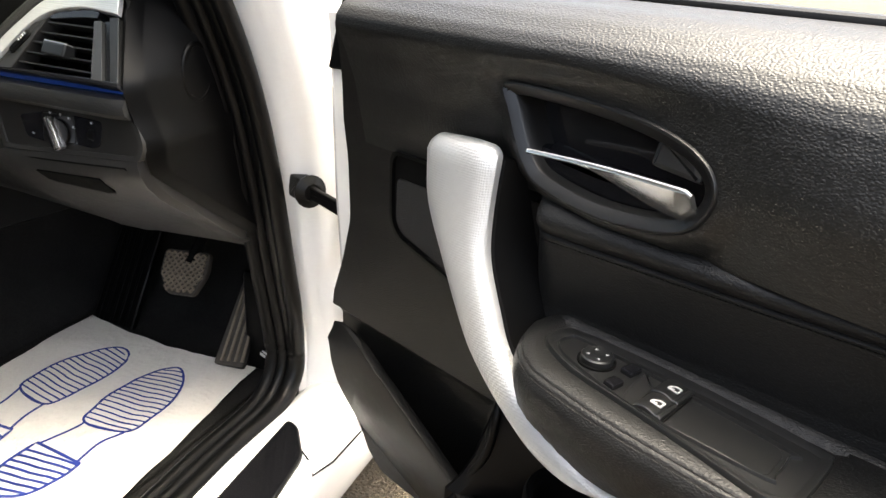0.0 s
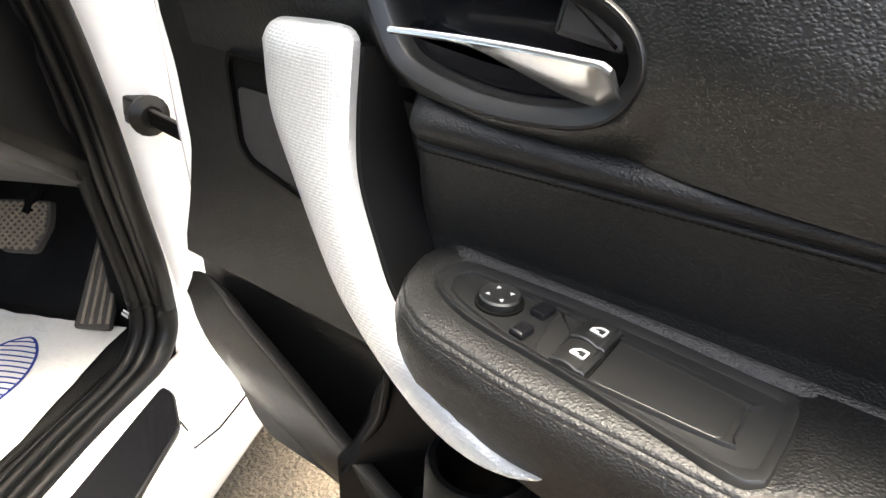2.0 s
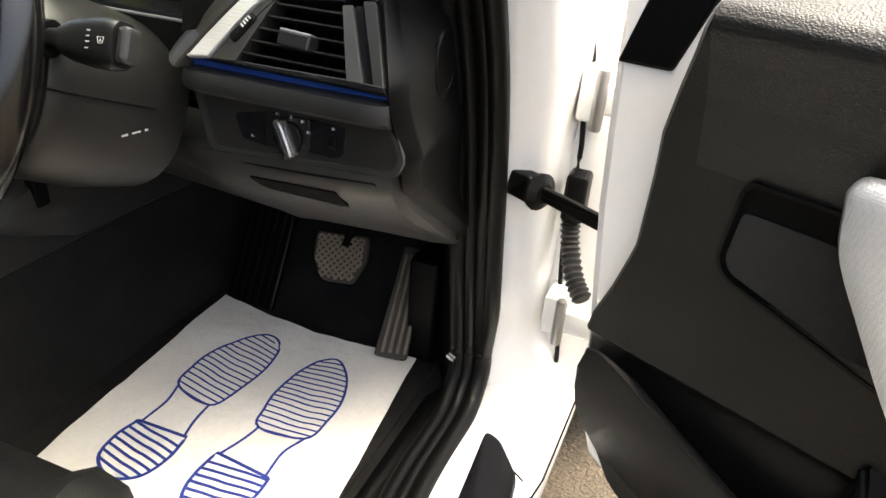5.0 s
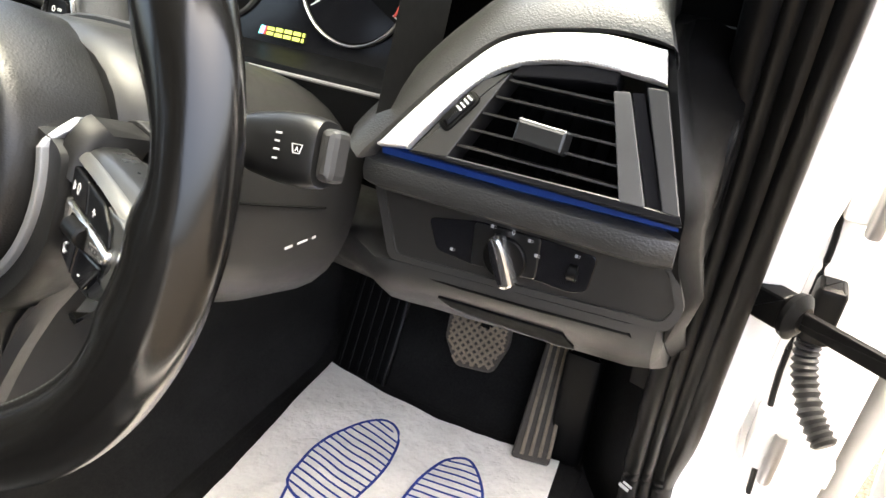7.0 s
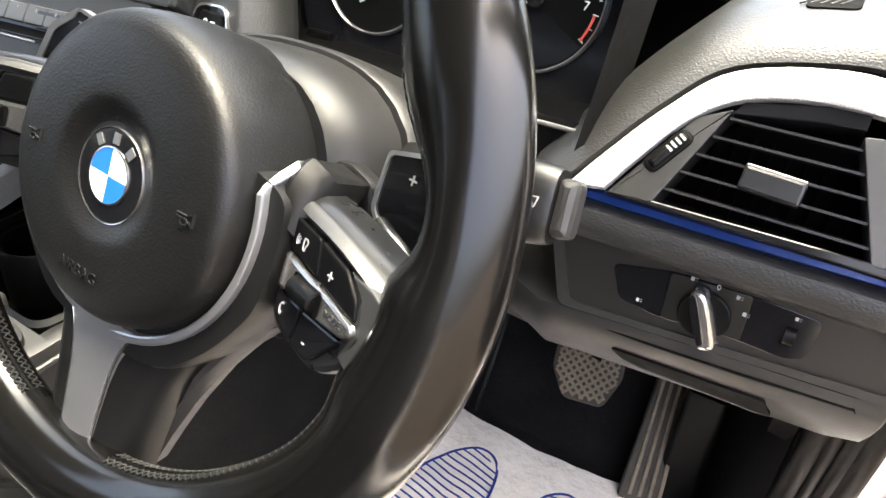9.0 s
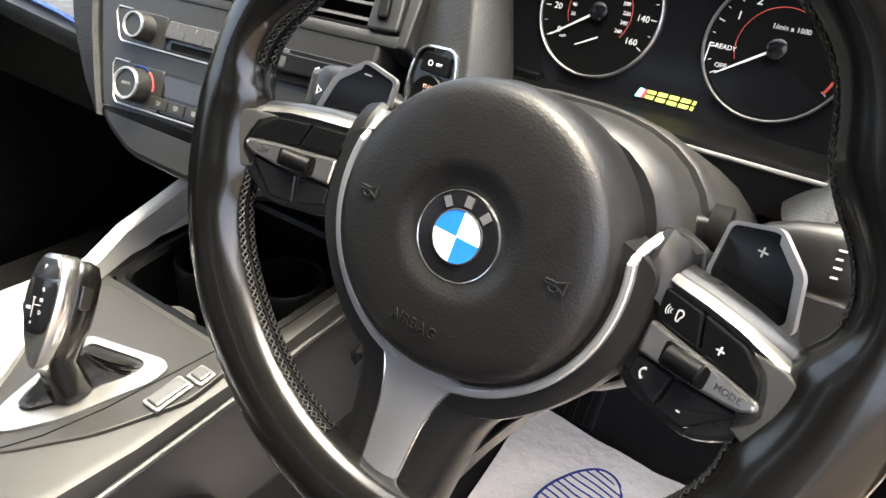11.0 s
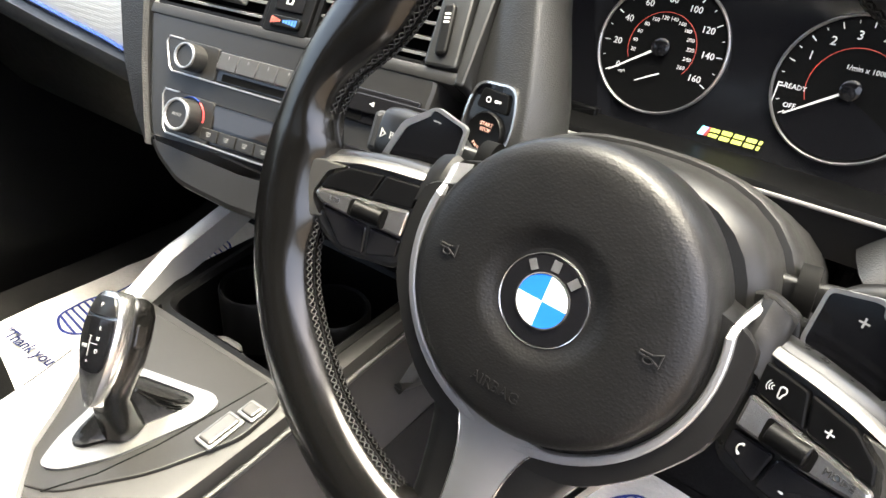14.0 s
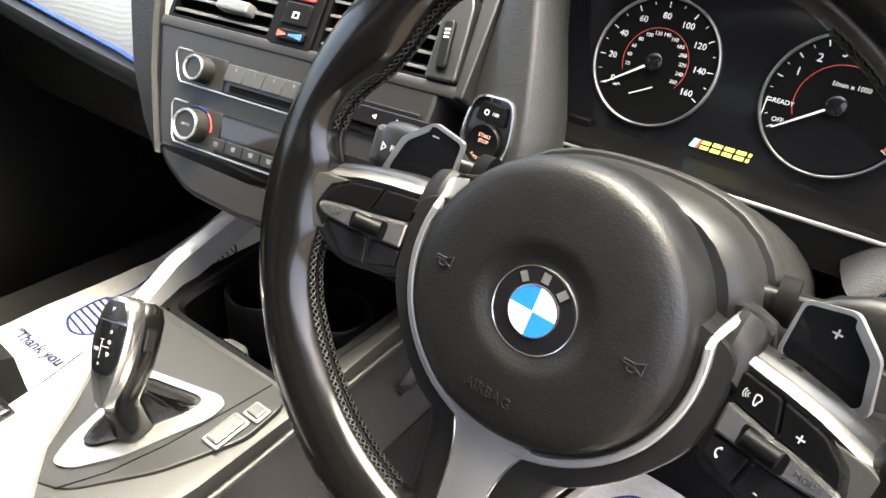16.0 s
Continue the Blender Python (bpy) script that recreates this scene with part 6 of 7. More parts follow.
# side spokes with key pods, leaning up towards the rim
TILT_POD = math.radians(19)
for s in (1, -1):
    cs, sn = math.cos(TILT_POD), math.sin(TILT_POD)
    PODM = WHEEL @ basis((s * 0.089, 0, -0.0205), (cs, 0, s * sn), (-s * sn, 0, cs))

    def mx(pts):
        return [Vector((s * (x - 0.089) / cs, y)) for x, y in pts]

    def at_pod(x, y, w=0.0, turn=0.0):
        return at(PODM, s * (x - 0.089) / cs, y, w, turn)

    pod_o = [(0.079, 0.002), (0.081, 0.019), (0.092, 0.0225), (0.118, 0.0185), (0.142, 0.010), (0.150, -0.002), (0.142, -0.016), (0.122, -0.0325), (0.102, -0.0325), (0.085, -0.027)]
    spoke = part("side_spoke", prism(curve(mx(pod_o), 4), -0.030, -0.0025, PODM, 0.003), POD_GREY, wheel, "black spoke with control keys")
    rings, tops = [], []
    for x0, y0, z0, x1, y1, z1 in ((0.0800, 0.0215, -0.0255, 0.0800, 0.0268, -0.0310), (0.0920, 0.0196, -0.0190, 0.0925, 0.0272, -0.0265), (0.1050, 0.0182, -0.0145, 0.1065, 0.0258, -0.0225), (0.1200, 0.0158, -0.0095, 0.1225, 0.0226, -0.0185), (0.1360, 0.0108, -0.0055, 0.1395, 0.0178, -0.0155), (0.1520, 0.0030, -0.0045, 0.1560, 0.0110, -0.0130)):
        c = [(lerp(x0, x1, t), lerp(y0, y1, t), lerp(z0, z1, t ** 1.5)) for t in (0.08, 0.34, 0.55, 0.60, 0.85, 1.0)]
        rings.append([WHEEL @ Vector((s * x, y, z)) for x, y, z in ((x0, y0, z0 - 0.015), (x0, y0, z0 - 0.001), c[0], c[1], c[2], (c[3][0], c[3][1], c[3][2] - 0.001), (c[3][0], c[3][1], c[3][2] - 0.015))])
        tops.append([WHEEL @ Vector((s * x, y, z)) for x, y, z in ((c[3][0], c[3][1], c[3][2] - 0.016), (c[3][0], c[3][1], c[3][2] - 0.0012), (c[4][0], c[4][1], c[4][2] - 0.001), (x1, y1, z1 - 0.003), (x1, y1, z1 - 0.016))])
    part("spoke_top", loft(tops), POD_GREY, spoke)
    part("spoke_frame", loft(rings), SPOKE, spoke, "satin silver spoke frame")
    part("spoke_cap", loft([[WHEEL @ Vector((s * x, y, z)) for x, y, z in ((0.0745, y0, zz - 0.030), (0.0765, y0 + 0.002, zz), (0.0800, y0 + 0.0035, zz + 0.0012), (0.0880, y0 + 0.0005, zz), (0.0915, y0 - 0.003, zz - 0.003), (0.0915, y0 - 0.004, zz - 0.030))] for y0, zz in ((0.0100, -0.0185), (0.0200, -0.0200), (0.0280, -0.0235), (0.0335, -0.0275), (0.0355, -0.0310))]), HUB, spoke)
    part("spoke_mount", prism(fillet([(s * x, y) for x, y in ((0.045, 0.030), (0.078, 0.038), (0.0925, 0.033), (0.098, 0.018), (0.085, 0.010), (0.05, 0.010))][::s], 0.004), -0.068, -0.0575, WHEEL, 0.002), HUB, spoke)
    part("spoke_plate", prism(fillet(mx([(0.1255, 0.0122), (0.1352, 0.0058), (0.1380, -0.0020), (0.1394, -0.0078), (0.1378, -0.0118), (0.1346, -0.0138), (0.1322, -0.0185), (0.1400, -0.0215), (0.1480, -0.0160), (0.1540, -0.0040), (0.1530, 0.0060), (0.1400, 0.0110)]), 0.0012), -0.008, -0.0006, PODM, 0.0008), SPOKE, spoke, "satin silver plate beside the keys")
    part("upper_key", prism(fillet(mx([(0.0885, 0.0176), (0.1062, 0.0156), (0.1105, 0.0012), (0.0892, 0.0042)]), 0.0018), -0.006, 0.0008, PODM, 0.001), PLASTIC, spoke, smooth=False)
    part("upper_key", prism(fillet(mx([(0.1071, 0.0155), (0.1250, 0.0122), (0.1345, 0.0045), (0.1368, -0.0030), (0.1114, 0.0011)]), 0.0018), -0.006, 0.0008, PODM, 0.001), PLASTIC, spoke, smooth=False)
    part("silver_bar", prism(fillet(mx([(0.0890, 0.0032), (0.0890, -0.0118), (0.1000, -0.0120), (0.1180, -0.0122), (0.1340, -0.0108), (0.1382, -0.0078), (0.1375, -0.0040), (0.1240, -0.0014), (0.1100, 0.0002)]), 0.0022), -0.006, 0.0020, PODM, 0.0016), CHROME, spoke, "bright silver key bar")
    part("roller_well", prism(fillet(mx([(0.0990, -0.0005), (0.0990, -0.0112), (0.1190, -0.0112), (0.1190, -0.0020)]), 0.002), 0.0015, 0.0024, PODM), DARK, spoke)
    part("roller", revolve([(0.0035, -0.0082), (0.0048, -0.0076), (0.0048, 0.0076), (0.0035, 0.0082)], at_pod(0.1090, -0.0060, 0.0020) @ pose(0, 0, 0, 0, 90, 0), 24), RUBBER, spoke)
    part("lower_key", prism(fillet(mx([(0.0890, -0.0134), (0.0888, -0.0232), (0.1040, -0.0285), (0.1062, -0.0134)]), 0.002), -0.006, 0.0004, PODM, 0.001), PIANO, spoke, smooth=False)
    part("lower_key", prism(fillet(mx([(0.1075, -0.0136), (0.1052, -0.0288), (0.1180, -0.0296), (0.1335, -0.0124)]), 0.002), -0.006, 0.0004, PODM, 0.001), PIANO, spoke, smooth=False)
    if s > 0:
        lettering("+", 0.0075, at_pod(0.118, 0.0055, 0.0010), WHITE_INK, spoke)
        lettering("-", 0.0075, at_pod(0.114, -0.0235, 0.0006), WHITE_INK, spoke)
        lettering("MODE", 0.0040, at_pod(0.1275, -0.0066, 0.0022), GREY_PLASTIC, spoke)
        for k in range(3):
            part("voice_wave", tube([PODM @ Vector((0.0068 - 0.0010 * k + 0.0012 * math.cos(radians(q)), 0.0098 + (0.0010 + 0.0006 * k) * math.sin(radians(q)), 0.0010)) for q in (110, 145, 180, 215, 250)], 0.00022, 5), WHITE_INK, spoke)
        part("voice_head", frame_ring(curve([(0.0086, 0.0118), (0.0108, 0.0122), (0.0118, 0.0105), (0.0108, 0.0086), (0.0104, 0.0070), (0.0090, 0.0072), (0.0086, 0.0090)], 3), curve([(0.0091, 0.0113), (0.0106, 0.0116), (0.0112, 0.0105), (0.0103, 0.0089), (0.0099, 0.0076), (0.0094, 0.0077), (0.0091, 0.0092)], 3), 0.0006, 0.0011, PODM), WHITE_INK, spoke, smooth=False)
        part("phone_symbol", tube([PODM @ Vector((0.0075 + 0.0024 * math.cos(radians(q)), -0.0190 + 0.0024 * math.sin(radians(q)), 0.0007)) for q in range(95, 266, 20)], [0.0007, 0.0006, 0.0004, 0.0004, 0.0004, 0.0004, 0.0004, 0.0006, 0.0007], 6), WHITE_INK, spoke)
    else:
        lettering("LIM", 0.0040, at_pod(0.1275, -0.0066, 0.0022), GREY_PLASTIC, spoke)
    # paddle behind the spoke
    PM = WHEEL @ basis((s * 0.115, 0, -0.0535), (0.97, 0, s * 0.243), (-s * 0.243, 0, 0.97))
    pd = [Vector((s * (x - 0.115) / 0.97, y)) for x, y in ((0.0960, 0.0240), (0.0962, 0.0495), (0.1160, 0.0540), (0.1310, 0.0400), (0.1372, 0.0170), (0.1290, 0.0110), (0.1060, 0.0150))]
    pdl = part("shift_paddle", prism(fillet(pd, 0.003), -0.004, 0.0, PM, 0.001), PIANO, wheel, "gloss black shift paddle with silver edge")
    po = fillet(pd, 0.003)
    pc = sum(po, Vector((0, 0))) / len(po)
    part("paddle_edge", frame_ring([p + (p - pc).normalized() * 0.0008 for p in po], [pc + (p - pc) * (0.84 if s * (p.x - pc.x) > 0.002 else 0.95) for p in po], -0.005, 0.0012, PM), BRIGHT, pdl)
    part("paddle_mark", prism(rect(-0.0022, -0.0004, 0.0022, 0.0004), 0, 0.0004, at(PM, s * -0.002, 0.0425 if s > 0 else 0.047, 0.0)), WHITE_INK, pdl, smooth=False)
    if s > 0:
        part("paddle_mark", prism(rect(-0.0004, -0.0022, 0.0004, 0.0022), 0, 0.0004, at(PM, s * -0.002, 0.0425, 0.0)), WHITE_INK, pdl, smooth=False)
    part("paddle_stem", tube([PM @ Vector((s * -0.013, 0.0205, 0.001)), PM @ Vector((s * 0.013, 0.0115, 0.001))], 0.0022, 8), CHROME, pdl)
    part("paddle_arm", block(-0.03, 0.0, -0.006, 0.006, -0.014, -0.005, 0.003, PM @ pose(s * -0.012 + (0.0 if s > 0 else 0.03), 0.026, 0)), PLASTIC, pdl)

# ---- steering column ----
column = thing("steering_column", (0, 0.14, 0.78), "charcoal steering column shroud with stalks", "steering column")
COL = pose(0, 0, 0.84, 69, 0, 0)


def shroud(z, rx, up, dn):
    out = []
    for i in range(40):
        q = 2 * math.pi * i / 40
        c, s = math.cos(q), math.sin(q)
        r = (abs(c) ** 2.6 + abs(s) ** 2.6) ** (-1 / 2.6)
        out.append(COL @ Vector((rx * c * r, (up if s > 0 else dn) * s * r, z)))
    return out


part("collar", loft([shroud(-0.055, 0.074, 0.066, 0.064), shroud(-0.060, 0.080, 0.0695, 0.070), shroud(-0.075, 0.084, 0.0725, 0.074), shroud(-0.103, 0.087, 0.0745, 0.078)]), SHROUD_GREY, column, "charcoal collar behind the wheel")
part("column_shroud", loft([shroud(-0.1000, 0.084, 0.072, 0.076), shroud(-0.1005, 0.0905, 0.0765, 0.082), shroud(-0.103, 0.0925, 0.0780, 0.085), shroud(-0.12, 0.0955, 0.0780, 0.090), shroud(-0.14, 0.098, 0.0765, 0.094), shroud(-0.18, 0.102, 0.073, 0.100), shroud(-0.24, 0.104, 0.069, 0.10)]), SHROUD_GREY, column, "charcoal column shroud")
part("shroud_joint", tube([COL @ Vector((0.0915, -0.006, -0.09)), COL @ Vector((0.098, -0.008, -0.14)), COL @ Vector((0.104, -0.010, -0.2))], 0.001, 6), DARK, column)
bars([(-0.012, -0.001, -0.006, 0.001), (-0.002, -0.0008, 0.006, 0.0008), (0.010, -0.001, 0.013, 0.001)], basis((0.104, 0.155, 0.745), (0.25, 0.97, 0.0), (0.97, -0.25, -0.1)), WHITE_INK, column, "column_marks")
for s, nm, lab in ((1, "wiper_stalk", "black wiper stalk"), (-1, "indicator_stalk", "black indicator stalk")):
    sm = basis((0.1047, 0.102, 0.8354) if s > 0 else (-0.097, 0.088, 0.848), (0.956, -0.194, 0.175) if s > 0 else (-0.94, -0.28, 0.10), (0, -0.9, 0.42))
    prof = [(math.copysign(abs(math.cos(q)) ** 0.62, math.cos(q)), math.copysign(abs(math.sin(q)) ** 0.62, math.sin(q))) for q in [2 * math.pi * (i + 0.5) / 28 for i in range(28)]]
    st = part(nm, loft([[sm @ Vector((x, y * h, z * w)) for y, z in prof] for x, h, w in ((-0.03, 0.007, 0.007), (0.002, 0.008, 0.008), (0.008, 0.012, 0.0095), (0.020, 0.0158, 0.0118), (0.036, 0.0182, 0.0130), (0.050, 0.0186, 0.0130), (0.0580, 0.0176, 0.0122), (0.0605, 0.0165, 0.0112))]), BEZEL, column, lab)
    hole = sm @ pose(-0.0120, 0, 0) @ basis((0, 0, 0), (0, 1, 0), (1, 0, 0))
    part("stalk_gap", prism(ellipse(0, 0, 0.0145, 0.0115, 28), -0.006, 0.0035, hole, 0.001), DARK, st)
    part("stalk_button", block(0.0600, 0.0700, -0.0132, 0.0132, -0.0085, 0.0085, 0.0040, sm), GREY_PLASTIC, st, "grey push button on the stalk end", smooth=False)
    if s > 0:
        part("wiper_symbol", frame_ring([(0.059, -0.003), (0.065, -0.003), (0.067, 0.004), (0.057, 0.004)], [(0.0597, -0.0023), (0.0643, -0.0023), (0.066, 0.0033), (0.058, 0.0033)], 0, 0.0004, sm @ pose(0.0098, 0, 0.0129) @ Matrix.Scale(0.68, 4)), WHITE_INK, st, smooth=False)
        lettering("A", 0.0034, sm @ pose(0.0520, 0.0, 0.0130), WHITE_INK, st)
        bars([(0.040, -0.0065, 0.043, -0.0055), (0.040, -0.002, 0.0435, -0.001), (0.040, 0.002, 0.043, 0.003), (0.040, 0.006, 0.0435, 0.007)], sm @ pose(-0.0015, 0, 0.0131), WHITE_INK, st, "stalk_marks")
    else:
        lettering("BC", 0.006, sm @ pose(0.0465, 0.0, 0.0130, 0, 0, 180), WHITE_INK, st)
        part("arrow_mark", frame_ring([(-0.002, -0.003), (0.002, 0.0), (-0.002, 0.003)], [(-0.0013, -0.0018), (0.001, 0.0), (-0.0013, 0.0018)], 0, 0.0004, sm @ pose(0.0550, 0, 0.0128, 0, 0, 180)), WHITE_INK, st, smooth=False)
# ---- centre console ----
console = thing("centre_console", (-0.32, 0.0, 0.29), "grey centre console with cup holders and silver trim", "centre console")
top = 0.6105
# body: sections across, from the seat forward to the stack
rings = []
for y, z, xl, xr in ((-0.45, 0.60, -0.385, -0.222), (-0.16, 0.600, -0.385, -0.222), (-0.05, 0.606, -0.405, -0.208), (0.05, 0.612, -0.428, -0.205), (0.055, 0.6125, -0.43, -0.205)):
    rings.append([Vector(p) for p in ((xl - 0.02, y, 0.28), (xl - 0.012, y, 0.50), (xl, y, z - 0.008), (xl + 0.006, y, z), (xr - 0.010, y, z), (xr - 0.003, y, z - 0.003), (xr, y, z - 0.012), (xr + 0.004, y, 0.50), (xr + 0.02, y, 0.28))])
part("console_body", loft(rings), CONSOLE_GREY, console, "satin grey console body")
rings = []
for y, z in ((0.055, 0.6125), (0.15, 0.621), (0.22, 0.626), (0.45, 0.63)):
    rings.append([Vector(p) for p in ((-0.225, y, 0.28), (-0.225, y, z - 0.002), (-0.215, y, z), (-0.208, y, z - 0.003), (-0.205, y, z - 0.012), (-0.201, y, 0.50), (-0.185, y, 0.28))])
part("console_side", loft(rings), CONSOLE_GREY, console, "satin grey console side")
part("console_side_far", loft([[Vector(p) for p in ((-0.44, y, 0.28), (-0.43, y, z), (-0.40, y, z), (-0.40, y, 0.28))] for y, z in ((0.055, 0.612), (0.2, 0.615), (0.45, 0.62))]), PLASTIC, console)
part("side_trim_line", tube([(-0.2035, -0.16, 0.588), (-0.2035, 0.0, 0.594), (-0.2025, 0.12, 0.604), (-0.202, 0.24, 0.61)], 0.003, 8), GREY_PLASTIC, console)
part("knee_bolster", loft([[Vector(p) for p in ((-0.21, y, z0), (-0.196, y, z0 + 0.01), (-0.192, y, (z0 + z1) / 2), (-0.197, y, z1 - 0.01), (-0.21, y, z1))] for y, z0, z1 in ((0.17, 0.548, 0.552), (0.22, 0.515, 0.58), (0.30, 0.48, 0.60), (0.42, 0.475, 0.60), (0.55, 0.47, 0.60))]), GREY_PLASTIC, console)
tun = [[Vector(p) for p in ((-0.15, y, 0.28), (-0.185, y, 0.34), (-0.198, y, 0.48), (-0.23, y, 0.485), (-0.3, y, 0.28))] for y in (-0.5, 0.0, 0.3, 0.72)]
part("tunnel_carpet", loft(tun), CARPET, console, "black carpet on the tunnel side")
# cup holder well ahead of the lever
wo = fillet([(-0.405, 0.055), (-0.225, 0.055), (-0.215, 0.235), (-0.415, 0.235)], 0.02)
wi = fillet([(-0.392, 0.062), (-0.235, 0.062), (-0.225, 0.225), (-0.403, 0.225)], 0.02)
well = part("cup_holder", loft([[Vector((p.x, p.y, 0.6125 + 0.09 * (p.y - 0.055) + d)) for p in o] for o, d in ((wo, -0.01), (wo, 0.0), ([p.lerp(q, 0.6) for p, q in zip(wo, wi)], 0.002), (wi, -0.002), (wi, -0.03), (wi, -0.075))], caps=False), PLASTIC, console, "black cup holder well")
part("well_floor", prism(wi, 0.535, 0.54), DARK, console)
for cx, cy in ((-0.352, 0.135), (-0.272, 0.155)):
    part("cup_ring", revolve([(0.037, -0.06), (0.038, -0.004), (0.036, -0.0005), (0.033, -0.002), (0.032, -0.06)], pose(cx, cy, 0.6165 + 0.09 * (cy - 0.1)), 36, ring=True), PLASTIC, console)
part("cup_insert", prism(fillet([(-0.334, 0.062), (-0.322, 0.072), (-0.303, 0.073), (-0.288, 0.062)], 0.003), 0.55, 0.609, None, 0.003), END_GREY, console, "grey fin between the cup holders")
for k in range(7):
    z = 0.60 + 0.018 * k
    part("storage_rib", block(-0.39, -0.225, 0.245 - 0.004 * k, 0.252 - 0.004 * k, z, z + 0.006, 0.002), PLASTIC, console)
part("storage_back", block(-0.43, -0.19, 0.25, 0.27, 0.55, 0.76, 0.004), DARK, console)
# lever plate
E0 = basis((0, 0, 0.6117), (1, 0, 0), (0, -0.08, 1))
surround = fillet([(-0.345, -0.118), (-0.372, -0.065), (-0.389, 0.0), (-0.388, 0.045), (-0.236, 0.050), (-0.216, 0.040), (-0.214, -0.004), (-0.240, -0.062), (-0.278, -0.112), (-0.312, -0.125)], 0.012)
part("console_top_plate", prism(surround, -0.004, 0.0018, E0, 0.001), CONSOLE_GREY, console, "satin grey top plate")
po = fillet([(-0.306, -0.107), (-0.290, -0.100), (-0.270, -0.07), (-0.249, -0.008), (-0.251, 0.008), (-0.262, 0.0125), (-0.335, -0.006), (-0.334, -0.025), (-0.318, -0.085)], 0.008)
pi_ = fillet([(-0.304, -0.083), (-0.294, -0.080), (-0.283, -0.060), (-0.267, -0.008), (-0.270, 0.0), (-0.2765, 0.0015), (-0.326, -0.011), (-0.325, -0.028), (-0.312, -0.070)], 0.006)
part("silver_plate", frame_ring(po, pi_, 0.0015, 0.0042, E0), PLATE_SILVER, console, "satin silver gear lever surround")
seam = fillet([(-0.243, 0.045), (-0.252, 0.006), (-0.262, -0.06), (-0.285, -0.117)], 0.01)
part("plate_joint", tube([E0 @ Vector((x, y, 0.002)) for x, y in ((-0.240, 0.047), (-0.246, 0.010), (-0.256, -0.045), (-0.268, -0.085), (-0.285, -0.116))], 0.0006, 5), DARK, console)
for y0, y1, x, nm, lab in ((-0.026, 0.009, -0.230, "parking_brake_switch", "silver-edged parking brake switch"), (0.010, 0.027, -0.2255, "auto_hold_switch", "silver-edged square switch")):
    b = part(nm, block(-0.009, 0.009, y0, y1, 0.0015, 0.0045, 0.003, at(E0, x, 0, 0)), PLATE_SILVER, console, lab)
    part("switch_key", block(-0.0065, 0.0065, y0 + 0.003, y1 - 0.003, 0.003, 0.0065, 0.002, at(E0, x, 0, 0)), SPOKE, b)
# silver side strips
rings = []
for x, y, z, w_ in ((-0.235, -0.22, 0.611, 0.13), (-0.284, -0.133, 0.611, 0.088), (-0.323, -0.10, 0.612, 0.056), (-0.344, -0.068, 0.614, 0.038), (-0.371, -0.033, 0.6165, 0.018), (-0.398, 0.03, 0.626, 0.018), (-0.421, 0.09, 0.638, 0.018), (-0.428, 0.165, 0.657, 0.017), (-0.432, 0.21, 0.672, 0.016)):
    rings.append([Vector(p) for p in ((x - w_, y, z - 0.03), (x - w_, y, z + 0.001), (x - w_ + 0.002, y, z + 0.003), (x - 0.004, y, z + 0.003), (x, y, z), (x, y, z - 0.03))])
part("silver_strip", loft([curve(r, 1) for r in rings]), HEXSILVER, console, "honeycomb silver console strip")
# control dial panel beside the lever, at the edge of the seat
cd = part("controller_panel", block(-0.420, -0.362, -0.20, -0.098, 0.600, 0.617, 0.006), PLASTIC, console)
part("controller_key", block(-0.390, -0.365, -0.13, -0.102, 0.612, 0.620, 0.003), PIANO, cd)

# ---- gear lever ----
lever = thing("gear_lever", (-0.295, -0.04, 0.612), "silver and gloss black automatic gear lever", "gear lever")
boot = []
for k in range(11):
    t = k / 10
    ring = []
    for i, p in enumerate(pi_):
        fold = 0.0022 * math.sin(2.6 * i + 5 * t) * math.sin(math.pi * t)
        ring.append(Vector((lerp(p.x, -0.2885, t * 0.72) + fold, lerp(p.y, -0.0510, t * 0.72) + 0.6 * fold, 0.613 + 0.030 * t ** 1.8)))
    boot.append(ring)
part("boot", loft(boot), BOOT, lever, "creased black leather boot")
LF = basis((-0.2935, -0.0504, 0.6898), (0.9702, 0.0936, 0.2233), (-0.0435, -0.8400, 0.5409))


def bulge(v):
    return 0.004 * (1 - (v / 0.045) ** 2)


def on_lever(u, v, w):
    return LF @ Vector((u, v, w + bulge(v)))


# grip: from the head down into the boot
grip_path = [(LF @ Vector((0, 0.034, -0.017)), 0.010, 0.007), (LF @ Vector((0, 0.031, -0.018)), 0.0138, 0.0120), (LF @ Vector((0, 0.022, -0.018)), 0.0168, 0.0150), (LF @ Vector((0, 0.006, -0.018)), 0.0172, 0.0158), (LF @ Vector((0, -0.012, -0.018)), 0.0158, 0.0150), (LF @ Vector((0, -0.030, -0.017)), 0.0135, 0.0135), (Vector((-0.2855, -0.0560, 0.6480)), 0.0125, 0.0125), (Vector((-0.2880, -0.0530, 0.6280)), 0.0135, 0.0135), (Vector((-0.2885, -0.0510, 0.6130)), 0.0150, 0.0150)]
rings = []
for i, (c, hu, hw) in enumerate(grip_path):
    k = step(5, 8, i)
    au = LF.to_3x3() @ Vector((1, 0, 0))
    au = au.lerp(Vector((0.98, 0.2, 0)), k).normalized()
    aw = (LF.to_3x3() @ Vector((0, 0, 1))).lerp(Vector((0.2, -0.98, 0)), k).normalized()
    rings.append([c + au * (hu * math.copysign(abs(math.cos(q)) ** 0.8, math.cos(q))) + aw * (hw * math.copysign(abs(math.sin(q)) ** 0.8, math.sin(q))) for q in [2 * math.pi * j / 28 for j in range(28)]])
part("grip", loft(rings), RIM_LEATHER, lever, "black leather grip")
